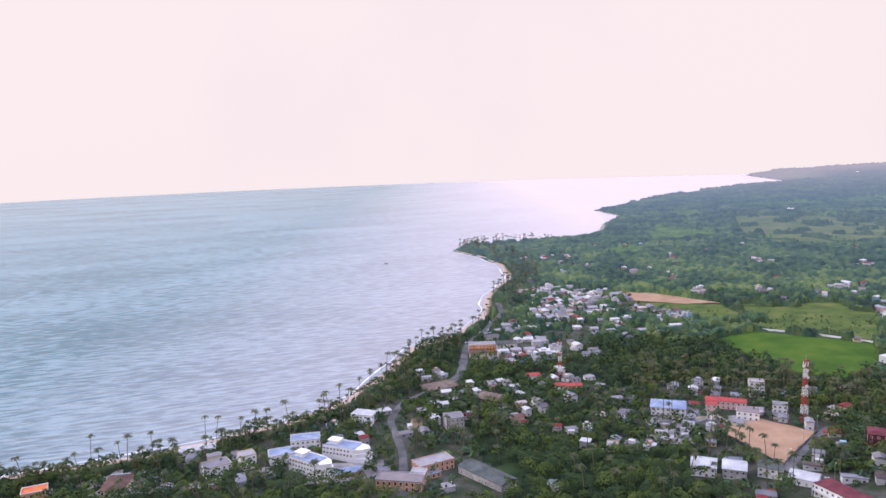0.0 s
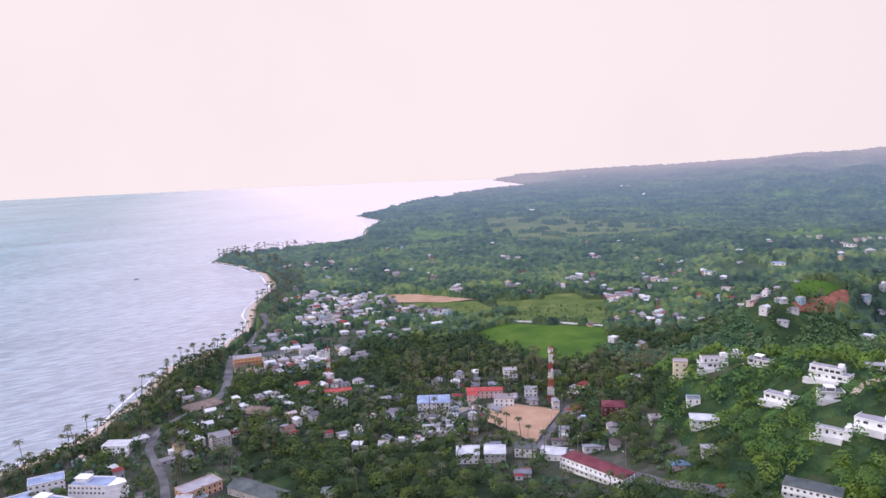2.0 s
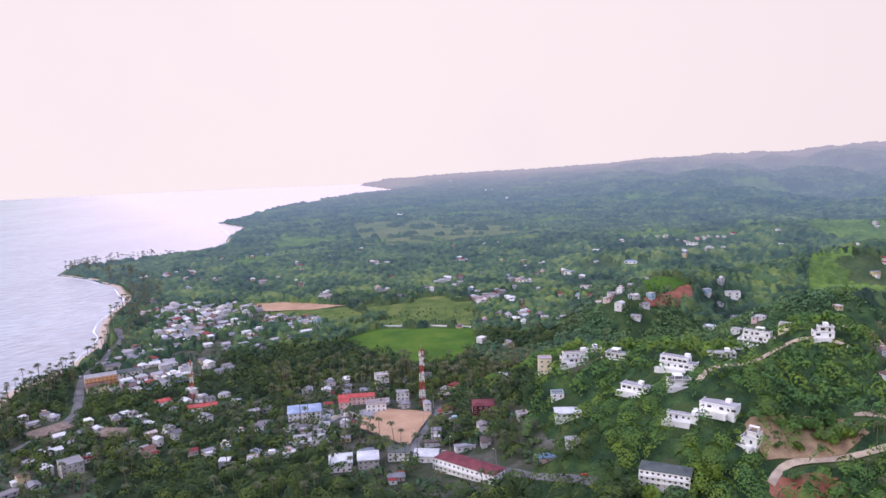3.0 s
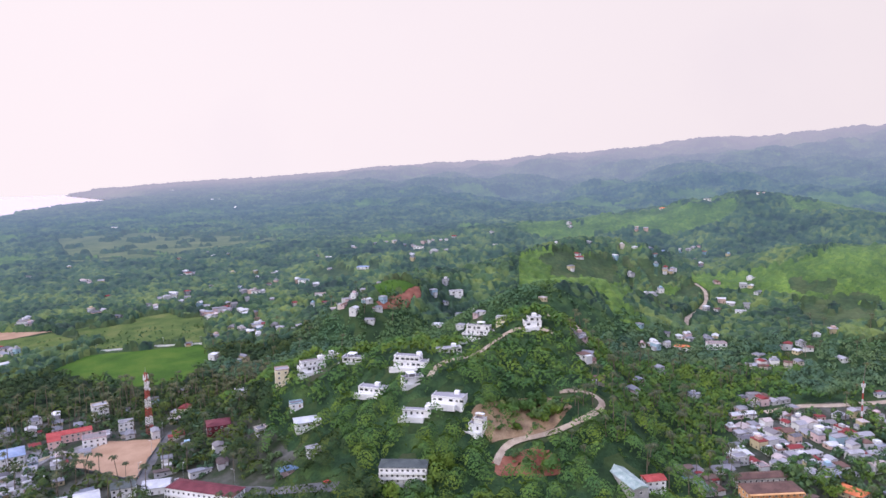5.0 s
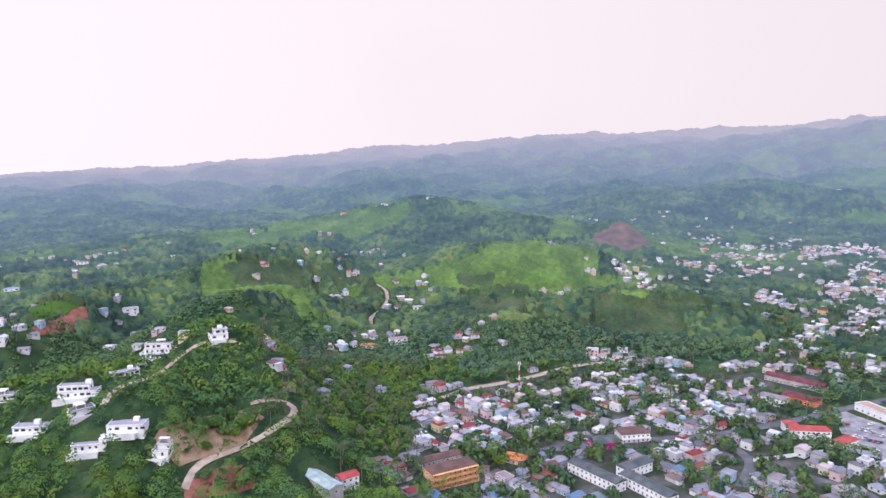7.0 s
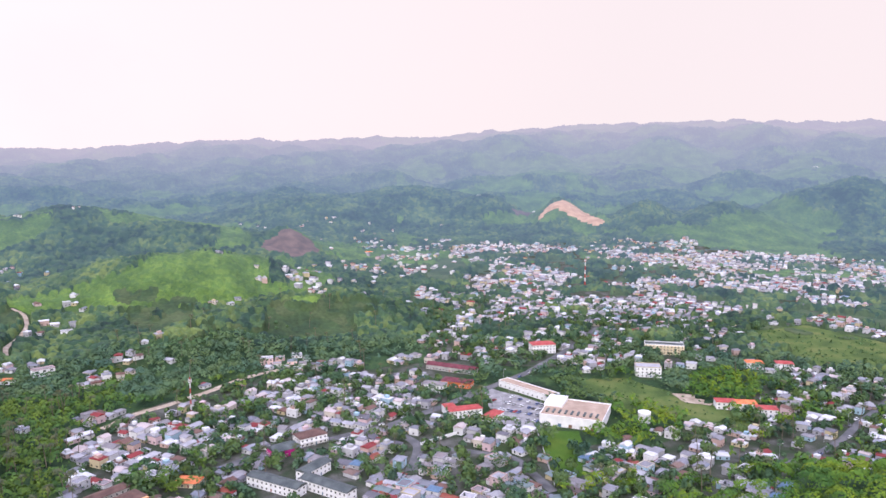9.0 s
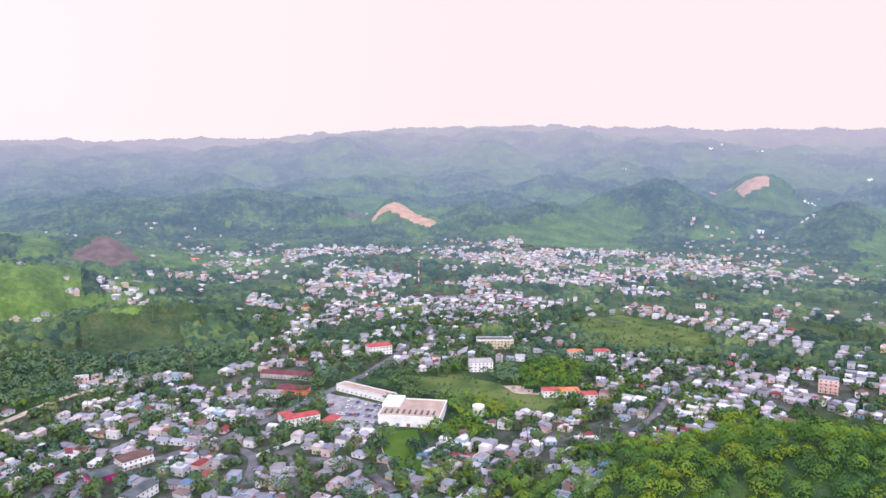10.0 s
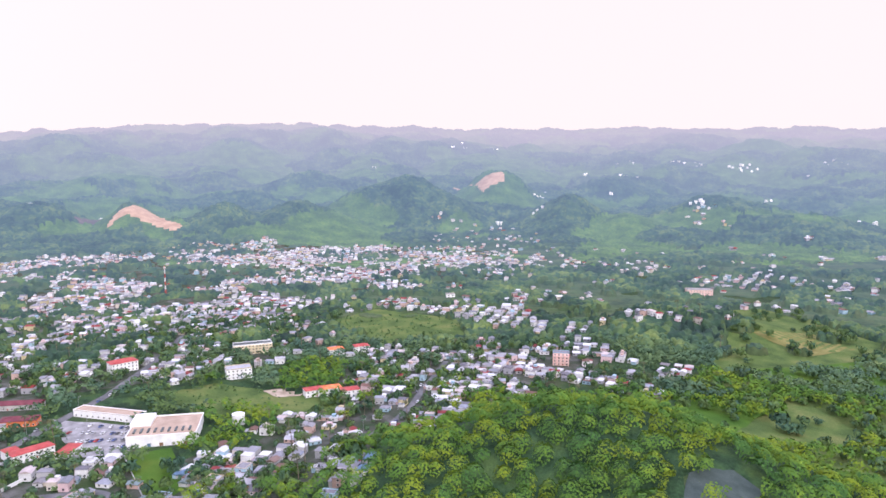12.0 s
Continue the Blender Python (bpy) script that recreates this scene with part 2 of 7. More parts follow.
def leafage(name, palette, patch=14.0, ragged=1.1):
    """Foliage: each clump of leaves has its own green, and whole trees differ from their neighbours."""
    m = surface(name, palette, 0.75, (patch, 1.2), 0.5, 0, "island", specular=0.1)
    n, l = m.node_tree.nodes, m.node_tree.links
    ramp = next(k for k in n if k.bl_idname == "ShaderNodeValToRGB")
    geo = next(k for k in n if k.bl_idname == "ShaderNodeNewGeometry")
    flat_place, tree, tone, stand = n.new("ShaderNodeVectorMath"), n.new("ShaderNodeTexVoronoi"), n.new("ShaderNodeSeparateColor"), n.new("ShaderNodeTexNoise")
    flat_place.operation, flat_place.inputs[1].default_value = "MULTIPLY", (1, 1, 0)
    tree.inputs["Scale"].default_value, stand.inputs["Scale"].default_value, stand.inputs["Detail"].default_value = 1 / patch, 0.2 / patch, 2
    l.new(geo.outputs["Position"], flat_place.inputs[0])
    l.new(flat_place.outputs["Vector"], tree.inputs["Vector"])
    l.new(flat_place.outputs["Vector"], stand.inputs["Vector"])
    l.new(tree.outputs["Color"], tone.inputs[0])
    spread, whole = n.new("ShaderNodeMapRange"), n.new("ShaderNodeMix")
    spread.inputs["From Min"].default_value, spread.inputs["From Max"].default_value = 0.25, 0.75
    l.new(stand.outputs["Fac"], spread.inputs["Value"])
    whole.inputs["Factor"].default_value = 0.5
    l.new(spread.outputs["Result"], whole.inputs["A"])
    l.new(tone.outputs["Red"], whole.inputs["B"])
    mean = n.new("ShaderNodeMix")
    mean.inputs["Factor"].default_value = 0.16
    l.new(whole.outputs["Result"], mean.inputs["A"])
    l.new(geo.outputs["Random Per Island"], mean.inputs["B"])
    l.new(mean.outputs["Result"], ramp.inputs["Fac"])
    # light passes through the leaves
    b, o = n["Principled BSDF"], n["Material Output"]
    through_leaf, both_sides = n.new("ShaderNodeBsdfTranslucent"), n.new("ShaderNodeMixShader")
    both_sides.inputs["Fac"].default_value = 0.10
    l.new(b.inputs["Base Color"].links[0].from_socket, through_leaf.inputs["Color"])
    l.new(b.outputs["BSDF"], both_sides.inputs[1])
    l.new(through_leaf.outputs["BSDF"], both_sides.inputs[2])
    l.new(both_sides.outputs["Shader"], o.inputs["Surface"])
    if ragged:
        clear_part, leafy = n.new("ShaderNodeBsdfTransparent"), n.new("ShaderNodeMixShader")
        # gaps between the leaves of a clump
        holes, cut = n.new("ShaderNodeTexNoise"), n.new("ShaderNodeMath")
        holes.inputs["Scale"].default_value, holes.inputs["Detail"].default_value = 1 / ragged, 2
        cut.operation, cut.inputs[1].default_value = "LESS_THAN", 0.60
        l.new(geo.outputs["Position"], holes.inputs["Vector"])
        l.new(holes.outputs["Fac"], cut.inputs[0])
        l.new(cut.outputs[0], leafy.inputs["Fac"])
        l.new(clear_part.outputs["BSDF"], leafy.inputs[1])
        l.new(both_sides.outputs["Shader"], leafy.inputs[2])
        l.new(leafy.outputs["Shader"], o.inputs["Surface"])
    return m


M_leaf = leafage("leaves", LEAVES)
# darker copy of the leaf greens: backlight over the coast painted into the colour
M_leaf_coast = leafage("backlit_coastal_leaves", [(0.027, 0.050, 0.029), (0.040, 0.071, 0.034), (0.059, 0.096, 0.031), (0.111, 0.149, 0.031), (0.033, 0.058, 0.037)], 8.0, ragged=0.8)
M_paving = surface("concrete_paving", [(0.23, 0.22, 0.215), (0.34, 0.33, 0.32)], 0.95, (7, 0.8), 0.3, 0.2)
# likewise darkened in colour for the backlit view north
M_leaf_north = leafage("backlit_northern_leaves", [(0.027, 0.051, 0.033), (0.039, 0.072, 0.037), (0.055, 0.092, 0.036), (0.090, 0.121, 0.031), (0.033, 0.059, 0.039)], 10.0)
# low growth whose greens are darkened to paint the shade under the crowns
M_under_coast = surface("shade_dark_coastal_growth", [(0.012, 0.025, 0.013), (0.021, 0.040, 0.017), (0.036, 0.058, 0.022)], 0.95, (14, 1.6), 0.55, 0.9)
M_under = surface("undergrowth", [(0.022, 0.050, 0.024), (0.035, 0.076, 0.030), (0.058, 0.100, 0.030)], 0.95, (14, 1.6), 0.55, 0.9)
# bush greens with some blue added to carry haze
M_bush = leafage("bush_leaves", [(0.071, 0.150, 0.082), (0.099, 0.185, 0.084), (0.136, 0.217, 0.076), (0.082, 0.164, 0.093)], 30.0, ragged=1.1)
# two brightened copies of the leaf greens, with sunlight put into the colour
M_leaf_bright = leafage("sunlight_painted_leaves", [(0.052, 0.121, 0.049), (0.072, 0.153, 0.050), (0.101, 0.189, 0.043), (0.155, 0.228, 0.034), (0.058, 0.130, 0.054)], 10.0, ragged=0.75)
M_leaf_near = leafage("near_hill_leaves", [(0.036, 0.102, 0.032), (0.064, 0.150, 0.035), (0.108, 0.205, 0.030), (0.205, 0.270, 0.022), (0.044, 0.116, 0.036)], 10.0, ragged=0.75)
# lighter, bluer copy of the leaf greens: mid-distance haze put into the colour
M_leaf_mid = leafage("haze_tinted_leaves", [(0.058, 0.117, 0.091), (0.079, 0.151, 0.099), (0.107, 0.182, 0.094), (0.143, 0.212, 0.083), (0.066, 0.133, 0.106)], 14.0)

# land: sand by the water, mixed grass and scrub above it
M_ground = surface("land", [(0.017, 0.037, 0.018), (0.030, 0.060, 0.022), (0.049, 0.078, 0.026), (0.072, 0.075, 0.046)], 0.97, (30, 2.0), 0.35, 0.6)
gn, gl = M_ground.node_tree.nodes, M_ground.node_tree.links
g_geo = next(k for k in gn if k.bl_idname == "ShaderNodeNewGeometry")
g_tint = next(k for k in gn if k.bl_idname == "ShaderNodeVectorMath")
g_sep, g_band, g_mix = gn.new("ShaderNodeSeparateXYZ"), gn.new("ShaderNodeMapRange"), gn.new("ShaderNodeMixRGB")
g_band.inputs["From Min"].default_value, g_band.inputs["From Max"].default_value = 0.35, 0.75
g_mix.inputs["Color1"].default_value = (0.47, 0.375, 0.30, 1)
gl.new(g_geo.outputs["Position"], g_sep.inputs[0])
gl.new(g_sep.outputs["Z"], g_band.inputs["Value"])
gl.new(g_band.outputs["Result"], g_mix.inputs["Fac"])
gl.new(g_tint.outputs["Vector"], g_mix.inputs["Color2"])
gl.new(g_mix.outputs["Color"], gn["Principled BSDF"].inputs["Base Color"])


def sea_material():
    m = bpy.data.materials.new("sea_water")
    m.use_nodes = True
    n, l = m.node_tree.nodes, m.node_tree.links
    b = n["Principled BSDF"]
    b.inputs["Roughness"].default_value, b.inputs["IOR"].default_value = 0.26, 1.33
    geo = n.new("ShaderNodeNewGeometry")

    def layer(size, stretch, turn, detail):
        rot, mp, tx = n.new("ShaderNodeMapping"), n.new("ShaderNodeMapping"), n.new("ShaderNodeTexNoise")
        rot.inputs["Rotation"].default_value = (0, 0, radians(turn))
        mp.inputs["Scale"].default_value = (1 / (size * stretch), 1 / size, 1)
        tx.inputs["Scale"].default_value, tx.inputs["Detail"].default_value = 1.0, detail
        tx.inputs["Distortion"].default_value = 0.35
        l.new(geo.outputs["Position"], rot.inputs["Vector"])
        l.new(rot.outputs["Vector"], mp.inputs["Vector"])
        l.new(mp.outputs["Vector"], tx.inputs["Vector"])
        return tx

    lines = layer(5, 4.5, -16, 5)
    swell, chop, patch, streak = layer(13, 4, -14, 5), layer(3.2, 2.5, -4, 4), layer(170, 2.5, -20, 3), layer(16, 5, -12, 5)
    add = n.new("ShaderNodeMath")
    add.operation = "MULTIPLY_ADD"
    add.inputs[1].default_value = 0.35
    l.new(chop.outputs["Fac"], add.inputs[0])
    l.new(swell.outputs["Fac"], add.inputs[2])
    relief = n.new("ShaderNodeBump")
    relief.inputs["Strength"].default_value, relief.inputs["Distance"].default_value = 0.9, 9.0
    # wave relief fades with distance from the camera's place, for a paler far sea
    reach, far_fade = n.new("ShaderNodeVectorMath"), n.new("ShaderNodeMapRange")
    reach.operation = "LENGTH"
    far_fade.inputs["From Min"].default_value, far_fade.inputs["From Max"].default_value = 500, 3200
    far_fade.inputs["To Min"].default_value, far_fade.inputs["To Max"].default_value = 0.9, 0.12
    l.new(geo.outputs["Position"], reach.inputs[0])
    l.new(reach.outputs["Value"], far_fade.inputs["Value"])
    l.new(far_fade.outputs["Result"], relief.inputs["Strength"])
    l.new(add.outputs[0], relief.inputs["Height"])
    l.new(relief.outputs["Normal"], b.inputs["Normal"])
    wave_tone = n.new("ShaderNodeValToRGB")
    wave_tone.color_ramp.elements[0].position, wave_tone.color_ramp.elements[0].color = 0.28, (0.075, 0.178, 0.205, 1)
    wave_tone.color_ramp.elements[1].position, wave_tone.color_ramp.elements[1].color = 0.72, (0.225, 0.365, 0.400, 1)
    # wave shading put into the colour: darker troughs, paler backs
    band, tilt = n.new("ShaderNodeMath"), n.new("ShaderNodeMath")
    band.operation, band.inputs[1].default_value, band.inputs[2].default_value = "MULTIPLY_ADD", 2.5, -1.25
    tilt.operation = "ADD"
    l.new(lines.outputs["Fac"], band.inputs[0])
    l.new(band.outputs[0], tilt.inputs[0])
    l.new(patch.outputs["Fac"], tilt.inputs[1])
    l.new(tilt.outputs[0], wave_tone.inputs["Fac"])
    crests = n.new("ShaderNodeMapRange")
    crests.inputs["From Min"].default_value, crests.inputs["From Max"].default_value = 0.68, 0.80
    crests.inputs["To Max"].default_value = 0.5
    l.new(streak.outputs["Fac"], crests.inputs["Value"])
    foam = n.new("ShaderNodeMixRGB")
    foam.inputs["Color2"].default_value = (0.70, 0.70, 0.74, 1)
    l.new(crests.outputs["Result"], foam.inputs["Fac"])
    # paler and pinker towards the bay: the sky's reflection painted into the water colour
    place, sheen_reach, painted_sheen = n.new("ShaderNodeSeparateXYZ"), n.new("ShaderNodeMapRange"), n.new("ShaderNodeMixRGB")
    sheen_reach.inputs["From Min"].default_value, sheen_reach.inputs["From Max"].default_value = -420, 420
    sheen_reach.inputs["To Max"].default_value = 0.85
    painted_sheen.inputs["Color2"].default_value = (0.80, 0.66, 0.68, 1)
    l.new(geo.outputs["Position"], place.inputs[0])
    l.new(place.outputs["X"], sheen_reach.inputs["Value"])
    l.new(sheen_reach.outputs["Result"], painted_sheen.inputs["Fac"])
    l.new(wave_tone.outputs["Color"], painted_sheen.inputs["Color1"])
    l.new(painted_sheen.outputs["Color"], foam.inputs["Color1"])
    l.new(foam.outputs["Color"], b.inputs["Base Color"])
    return m



def paint_haze(m):
    """Paints haze into the backdrop of distant woods and hills: a glow mixed in, paler with every kilometre."""
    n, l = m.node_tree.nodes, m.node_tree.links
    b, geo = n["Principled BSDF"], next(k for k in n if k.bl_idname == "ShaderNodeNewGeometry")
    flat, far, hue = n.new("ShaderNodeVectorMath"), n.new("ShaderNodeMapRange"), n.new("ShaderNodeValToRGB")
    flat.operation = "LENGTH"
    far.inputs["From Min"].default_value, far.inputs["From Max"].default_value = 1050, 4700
    haze_glow, mix, o = n.new("ShaderNodeEmission"), n.new("ShaderNodeMixShader"), n["Material Output"]
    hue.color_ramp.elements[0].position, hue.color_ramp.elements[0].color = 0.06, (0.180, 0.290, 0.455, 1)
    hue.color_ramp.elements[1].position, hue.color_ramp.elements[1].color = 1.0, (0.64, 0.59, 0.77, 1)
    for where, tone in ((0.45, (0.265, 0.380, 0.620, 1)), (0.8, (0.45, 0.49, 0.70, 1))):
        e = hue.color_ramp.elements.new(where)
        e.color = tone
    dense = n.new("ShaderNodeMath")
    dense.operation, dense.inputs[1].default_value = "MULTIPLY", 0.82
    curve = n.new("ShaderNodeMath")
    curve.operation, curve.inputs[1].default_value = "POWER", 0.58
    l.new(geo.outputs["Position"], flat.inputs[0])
    # the painted haze is set a little stronger southward, tuned by bearing
    bearing, south, south_haze, reach = n.new("ShaderNodeVectorMath"), n.new("ShaderNodeVectorMath"), n.new("ShaderNodeMapRange"), n.new("ShaderNodeMath")
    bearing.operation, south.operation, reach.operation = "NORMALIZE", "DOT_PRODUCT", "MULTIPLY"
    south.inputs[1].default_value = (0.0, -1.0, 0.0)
    south_haze.inputs["From Min"].default_value, south_haze.inputs["From Max"].default_value = -0.6, 0.9
    south_haze.inputs["To Min"].default_value, south_haze.inputs["To Max"].default_value = 1.06, 1.12
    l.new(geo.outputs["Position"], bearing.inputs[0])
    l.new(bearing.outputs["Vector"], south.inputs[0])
    l.new(south.outputs["Value"], south_haze.inputs["Value"])
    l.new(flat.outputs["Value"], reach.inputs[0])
    l.new(south_haze.outputs["Result"], reach.inputs[1])
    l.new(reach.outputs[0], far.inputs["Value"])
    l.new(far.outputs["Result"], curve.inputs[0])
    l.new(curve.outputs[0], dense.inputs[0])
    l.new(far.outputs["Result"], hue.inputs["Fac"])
    l.new(hue.outputs["Color"], haze_glow.inputs["Color"])
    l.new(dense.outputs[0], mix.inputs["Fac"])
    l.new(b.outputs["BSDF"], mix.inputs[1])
    l.new(haze_glow.outputs["Emission"], mix.inputs[2])
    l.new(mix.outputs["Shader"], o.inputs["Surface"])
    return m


def treetops(name, palette, crown, patch):
    """Woods seen from afar: every crown has its own green, and whole stands differ from their neighbours."""
    m = surface(name, palette, 0.8, (patch, crown * 0.3), 0.55, 0, specular=0.2)
    n, l = m.node_tree.nodes, m.node_tree.links
    ramp, geo = next(k for k in n if k.bl_idname == "ShaderNodeValToRGB"), next(k for k in n if k.bl_idname == "ShaderNodeNewGeometry")
    stand = ramp.inputs["Fac"].links[0].from_socket
    cell, tone, both = n.new("ShaderNodeTexVoronoi"), n.new("ShaderNodeSeparateColor"), n.new("ShaderNodeMix")
    cell.inputs["Scale"].default_value = 1 / crown
    both.inputs["Factor"].default_value = 0.30
    l.new(geo.outputs["Position"], cell.inputs["Vector"])
    l.new(cell.outputs["Color"], tone.inputs[0])
    l.new(stand, both.inputs["A"])
    l.new(tone.outputs["Red"], both.inputs["B"])
    l.new(both.outputs["Result"], ramp.inputs["Fac"])
    return paint_haze(m)


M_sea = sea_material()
# extra blue in the woods' greens stands in for the thin nearer haze
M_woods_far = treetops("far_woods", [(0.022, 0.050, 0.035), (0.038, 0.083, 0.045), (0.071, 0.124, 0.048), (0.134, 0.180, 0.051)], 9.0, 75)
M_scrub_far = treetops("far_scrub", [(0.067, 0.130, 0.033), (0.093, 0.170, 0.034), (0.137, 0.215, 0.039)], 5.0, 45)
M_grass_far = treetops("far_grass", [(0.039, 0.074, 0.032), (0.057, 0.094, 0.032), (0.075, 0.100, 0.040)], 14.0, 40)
M_far_soil = paint_haze(surface("distant_brown_soil", [(0.13, 0.085, 0.07), (0.20, 0.13, 0.10)], 0.97, (20, 2), 0.35, 0))
M_far_quarry = paint_haze(surface("distant_quarry_soil", [(0.60, 0.33, 0.17), (0.72, 0.46, 0.28)], 0.97, (20, 2), 0.3, 0))

M_far_field = paint_haze(surface("distant_pasture", [(0.102, 0.144, 0.044), (0.180, 0.196, 0.072)], 0.97, (45, 4), 0.3, 0))


# ---- the lie of the land ----
# Bearings are degrees clockwise from +y, as seen from the origin of the plan.


def at(bearing, r):
    a = radians(bearing)
    return math.sin(a) * r, math.cos(a) * r


COAST = [(-1500, -900), (-760, 100), (-297, 450), (-200, 488), (-130, 533), (-85, 588), (-58, 679), (-42, 736), (5, 790), (40, 866),
         (49, 994), (96, 1148), (89, 1267), (62, 1379), (12, 1472), (33, 1556), (135, 1575), (264, 1612), (357, 1700), (426, 1930),
         (509, 2108), (480, 2343), (785, 2790), (988, 3015), (1352, 3400), (1700, 3480), (1848, 4455), (2350, 5600)]
SHORE = COAST + [(6000, 5600), (6000, -6000), (-1500, -6000)]

# single hills: bearing, distance, height, half-width along the bearing, half-width across it
VILLA_HILL = [(57, 540, 68, 62, 48), (47, 502, 58, 56, 54), (39, 508, 46, 46, 42), (51, 450, 44, 42, 48), (61, 460, 37, 54, 32), (44, 420, 22, 42, 42)]
CONES = [(104, 2065, 62, 112, 88), (109.8, 2000, 86, 105, 56), (112.4, 1930, 44, 80, 50), (116.1, 1950, 74, 120, 66), (118.6, 1800, 36, 70, 50), (121.4, 1950, 76, 120, 76),
         (124.6, 1900, 50, 80, 60), (130.2, 2200, 98, 150, 105), (126.6, 2140, 66, 110, 70), (133.6, 2080, 62, 90, 64), (98, 2240, 70, 144, 112), (137, 2400, 96, 140, 80),
         (143, 2000, 74, 110, 70), (147.5, 1920, 50, 90, 66), (150.7, 1800, 22, 60, 66), (154, 2050, 80, 130, 110), (160, 1950, 50, 110, 90)]
HILLS = VILLA_HILL + CONES + [(37, 1440, 11, 144, 144), (88.6, 1425, 52, 56, 42), (90, 2080, 65, 160, 144)]

# ridges: half-width, then bearing, distance and height along the crest
SPUR = (46, [(55, 700, 46), (58.5, 760, 54), (61.3, 800, 52), (63.2, 815, 38), (65.2, 830, 15)])
LONG_RIDGE = (64, [(48.3, 880, 32), (53.7, 900, 52), (57.8, 960, 57), (60.2, 1030, 70), (62.5, 1050, 64), (64.7, 1050, 54), (66.8, 1010, 28)])
BENCH = (48, [(65.5, 1130, 32), (68.5, 1070, 18)])
GRASS_RIDGE = (40, [(43.4, 745, 46), (45.9, 795, 54), (48.5, 860, 46)])
SECOND_RIDGE = (62, [(42.5, 1150, 27), (45.9, 1150, 28), (49.5, 1180, 31), (55, 1210, 30)])
HOUSE_RIDGE = (95, [(44.3, 1400, 20), (49.5, 1420, 19), (53.8, 1420, 33), (59, 1450, 38), (63, 1480, 42)])
HIGH_HILL = (128, [(66.5, 1640, 40), (70.1, 1570, 64), (73.4, 1600, 82), (76.8, 1580, 76), (80.8, 1500, 58), (84.3, 1420, 38), (86.5, 1390, 14)])
GREEN_HILL = (72, [(74.3, 1090, 38), (76.8, 1080, 54), (79.5, 1075, 63), (82, 1080, 65), (84.5, 1090, 52), (86.6, 1100, 32), (88.2, 1110, 12)])
LOW_RIDGE = (36, [(78.3, 745, 14), (82.2, 790, 21), (87, 845, 28), (92.1, 865, 31), (95.2, 855, 24)])
FAR_KNOLL = (44, [(146, 800, 8), (149.7, 830, 24), (155, 860, 15)])
NEAR_HILL = (56, [(122, 372, 3), (126, 385, 9), (129.1, 388, 16), (133.7, 395, 27), (138.3, 408, 38), (142.9, 420, 49), (147.3, 420, 49), (151, 408, 42), (154, 396, 30), (156.5, 390, 5)])
RIDGES = [NEAR_HILL, SPUR, LONG_RIDGE, BENCH, GRASS_RIDGE, SECOND_RIDGE, HOUSE_RIDGE, HIGH_HILL, GREEN_HILL, LOW_RIDGE, FAR_KNOLL]

# how high the far ridge stands over the horizon, in degrees, by bearing
CREST = ((-180, 2.0), (-60, -1.0), (18, -2.4), (23, -2.1), (31, -1.75), (39, -1.5), (44, -1.2), (49, -0.85), (57, -0.5), (62, -0.1), (66, 0.3), (73, 0.75), (79, 1.05),
         (85, 1.5), (91, 1.55), (100, 1.7), (104, 2.2), (110, 2.42), (115, 2.75), (119, 2.8), (126, 2.7), (130, 2.5), (136, 2.25), (143, 2.35), (155, 2.25), (164, 2.1), (180, 2.1))


def lattice(i, j, seed):
    v = np.sin(i * 127.1 + j * 311.7 + seed * 74.7) * 43758.5453
    return v - np.floor(v)


def vnoise(x, y, size, seed=0.0):
    """Smooth noise from 0 to 1 with bumps of about that size."""
    u, v = np.asarray(x, float) / size + 1000.0, np.asarray(y, float) / size + 1000.0
    i, j = np.floor(u), np.floor(v)
    a, b = u - i, v - j
    a, b = a * a * (3 - 2 * a), b * b * (3 - 2 * b)
    low = lattice(i, j, seed) * (1 - a) + lattice(i + 1, j, seed) * a
    high = lattice(i, j + 1, seed) * (1 - a) + lattice(i + 1, j + 1, seed) * a
    return low * (1 - b) + high * b


def domes(x, y, size, seed):
    """Rounded hummocks side by side, about that wide, from 0 to 1."""
    i, j = np.floor(x / size), np.floor(y / size)
    best = np.zeros(np.shape(x))
    for di in (-1, 0, 1):
        for dj in (-1, 0, 1):
            a, b = i + di, j + dj
            dx = x - (a + 0.5 + (lattice(a, b, seed) - 0.5) * 0.8) * size
            dy = y - (b + 0.5 + (lattice(a, b, seed + 1) - 0.5) * 0.8) * size
            wide = size * (0.55 + 0.35 * lattice(a, b, seed + 2))
            best = np.maximum(best, (0.45 + 0.55 * lattice(a, b, seed + 3)) * np.maximum(1 - (dx * dx + dy * dy) / (wide * wide), 0) ** 1.3)
    return best


def smooth(lo, hi, v):
    t = np.clip((v - lo) / (hi - lo), 0, 1)
    return t * t * (3 - 2 * t)


def inside(poly, x, y):
    x, y = np.asarray(x, float), np.asarray(y, float)
    odd = np.zeros(x.shape, bool)
    for (x0, y0), (x1, y1) in zip(poly, poly[1:] + poly[:1]):
        if y0 != y1:
            odd ^= ((y0 > y) != (y1 > y)) & (x < (x1 - x0) * (y - y0) / (y1 - y0) + x0)
    return odd


def line_distance(points, x, y):
    best = np.full(np.shape(x), 1e9)
    for (x0, y0), (x1, y1) in zip(points, points[1:]):
        dx, dy = x1 - x0, y1 - y0
        t = np.clip(((x - x0) * dx + (y - y0) * dy) / (dx * dx + dy * dy), 0, 1)
        best = np.minimum(best, np.hypot(x - x0 - t * dx, y - y0 - t * dy))
    return best


def inland(x, y):
    """Metres from the shore, negative out at sea."""
    d = line_distance(COAST, x, y)
    return np.where(inside(SHORE, x, y), d, -d) + (vnoise(x, y, 30, 3) - 0.5) * 8


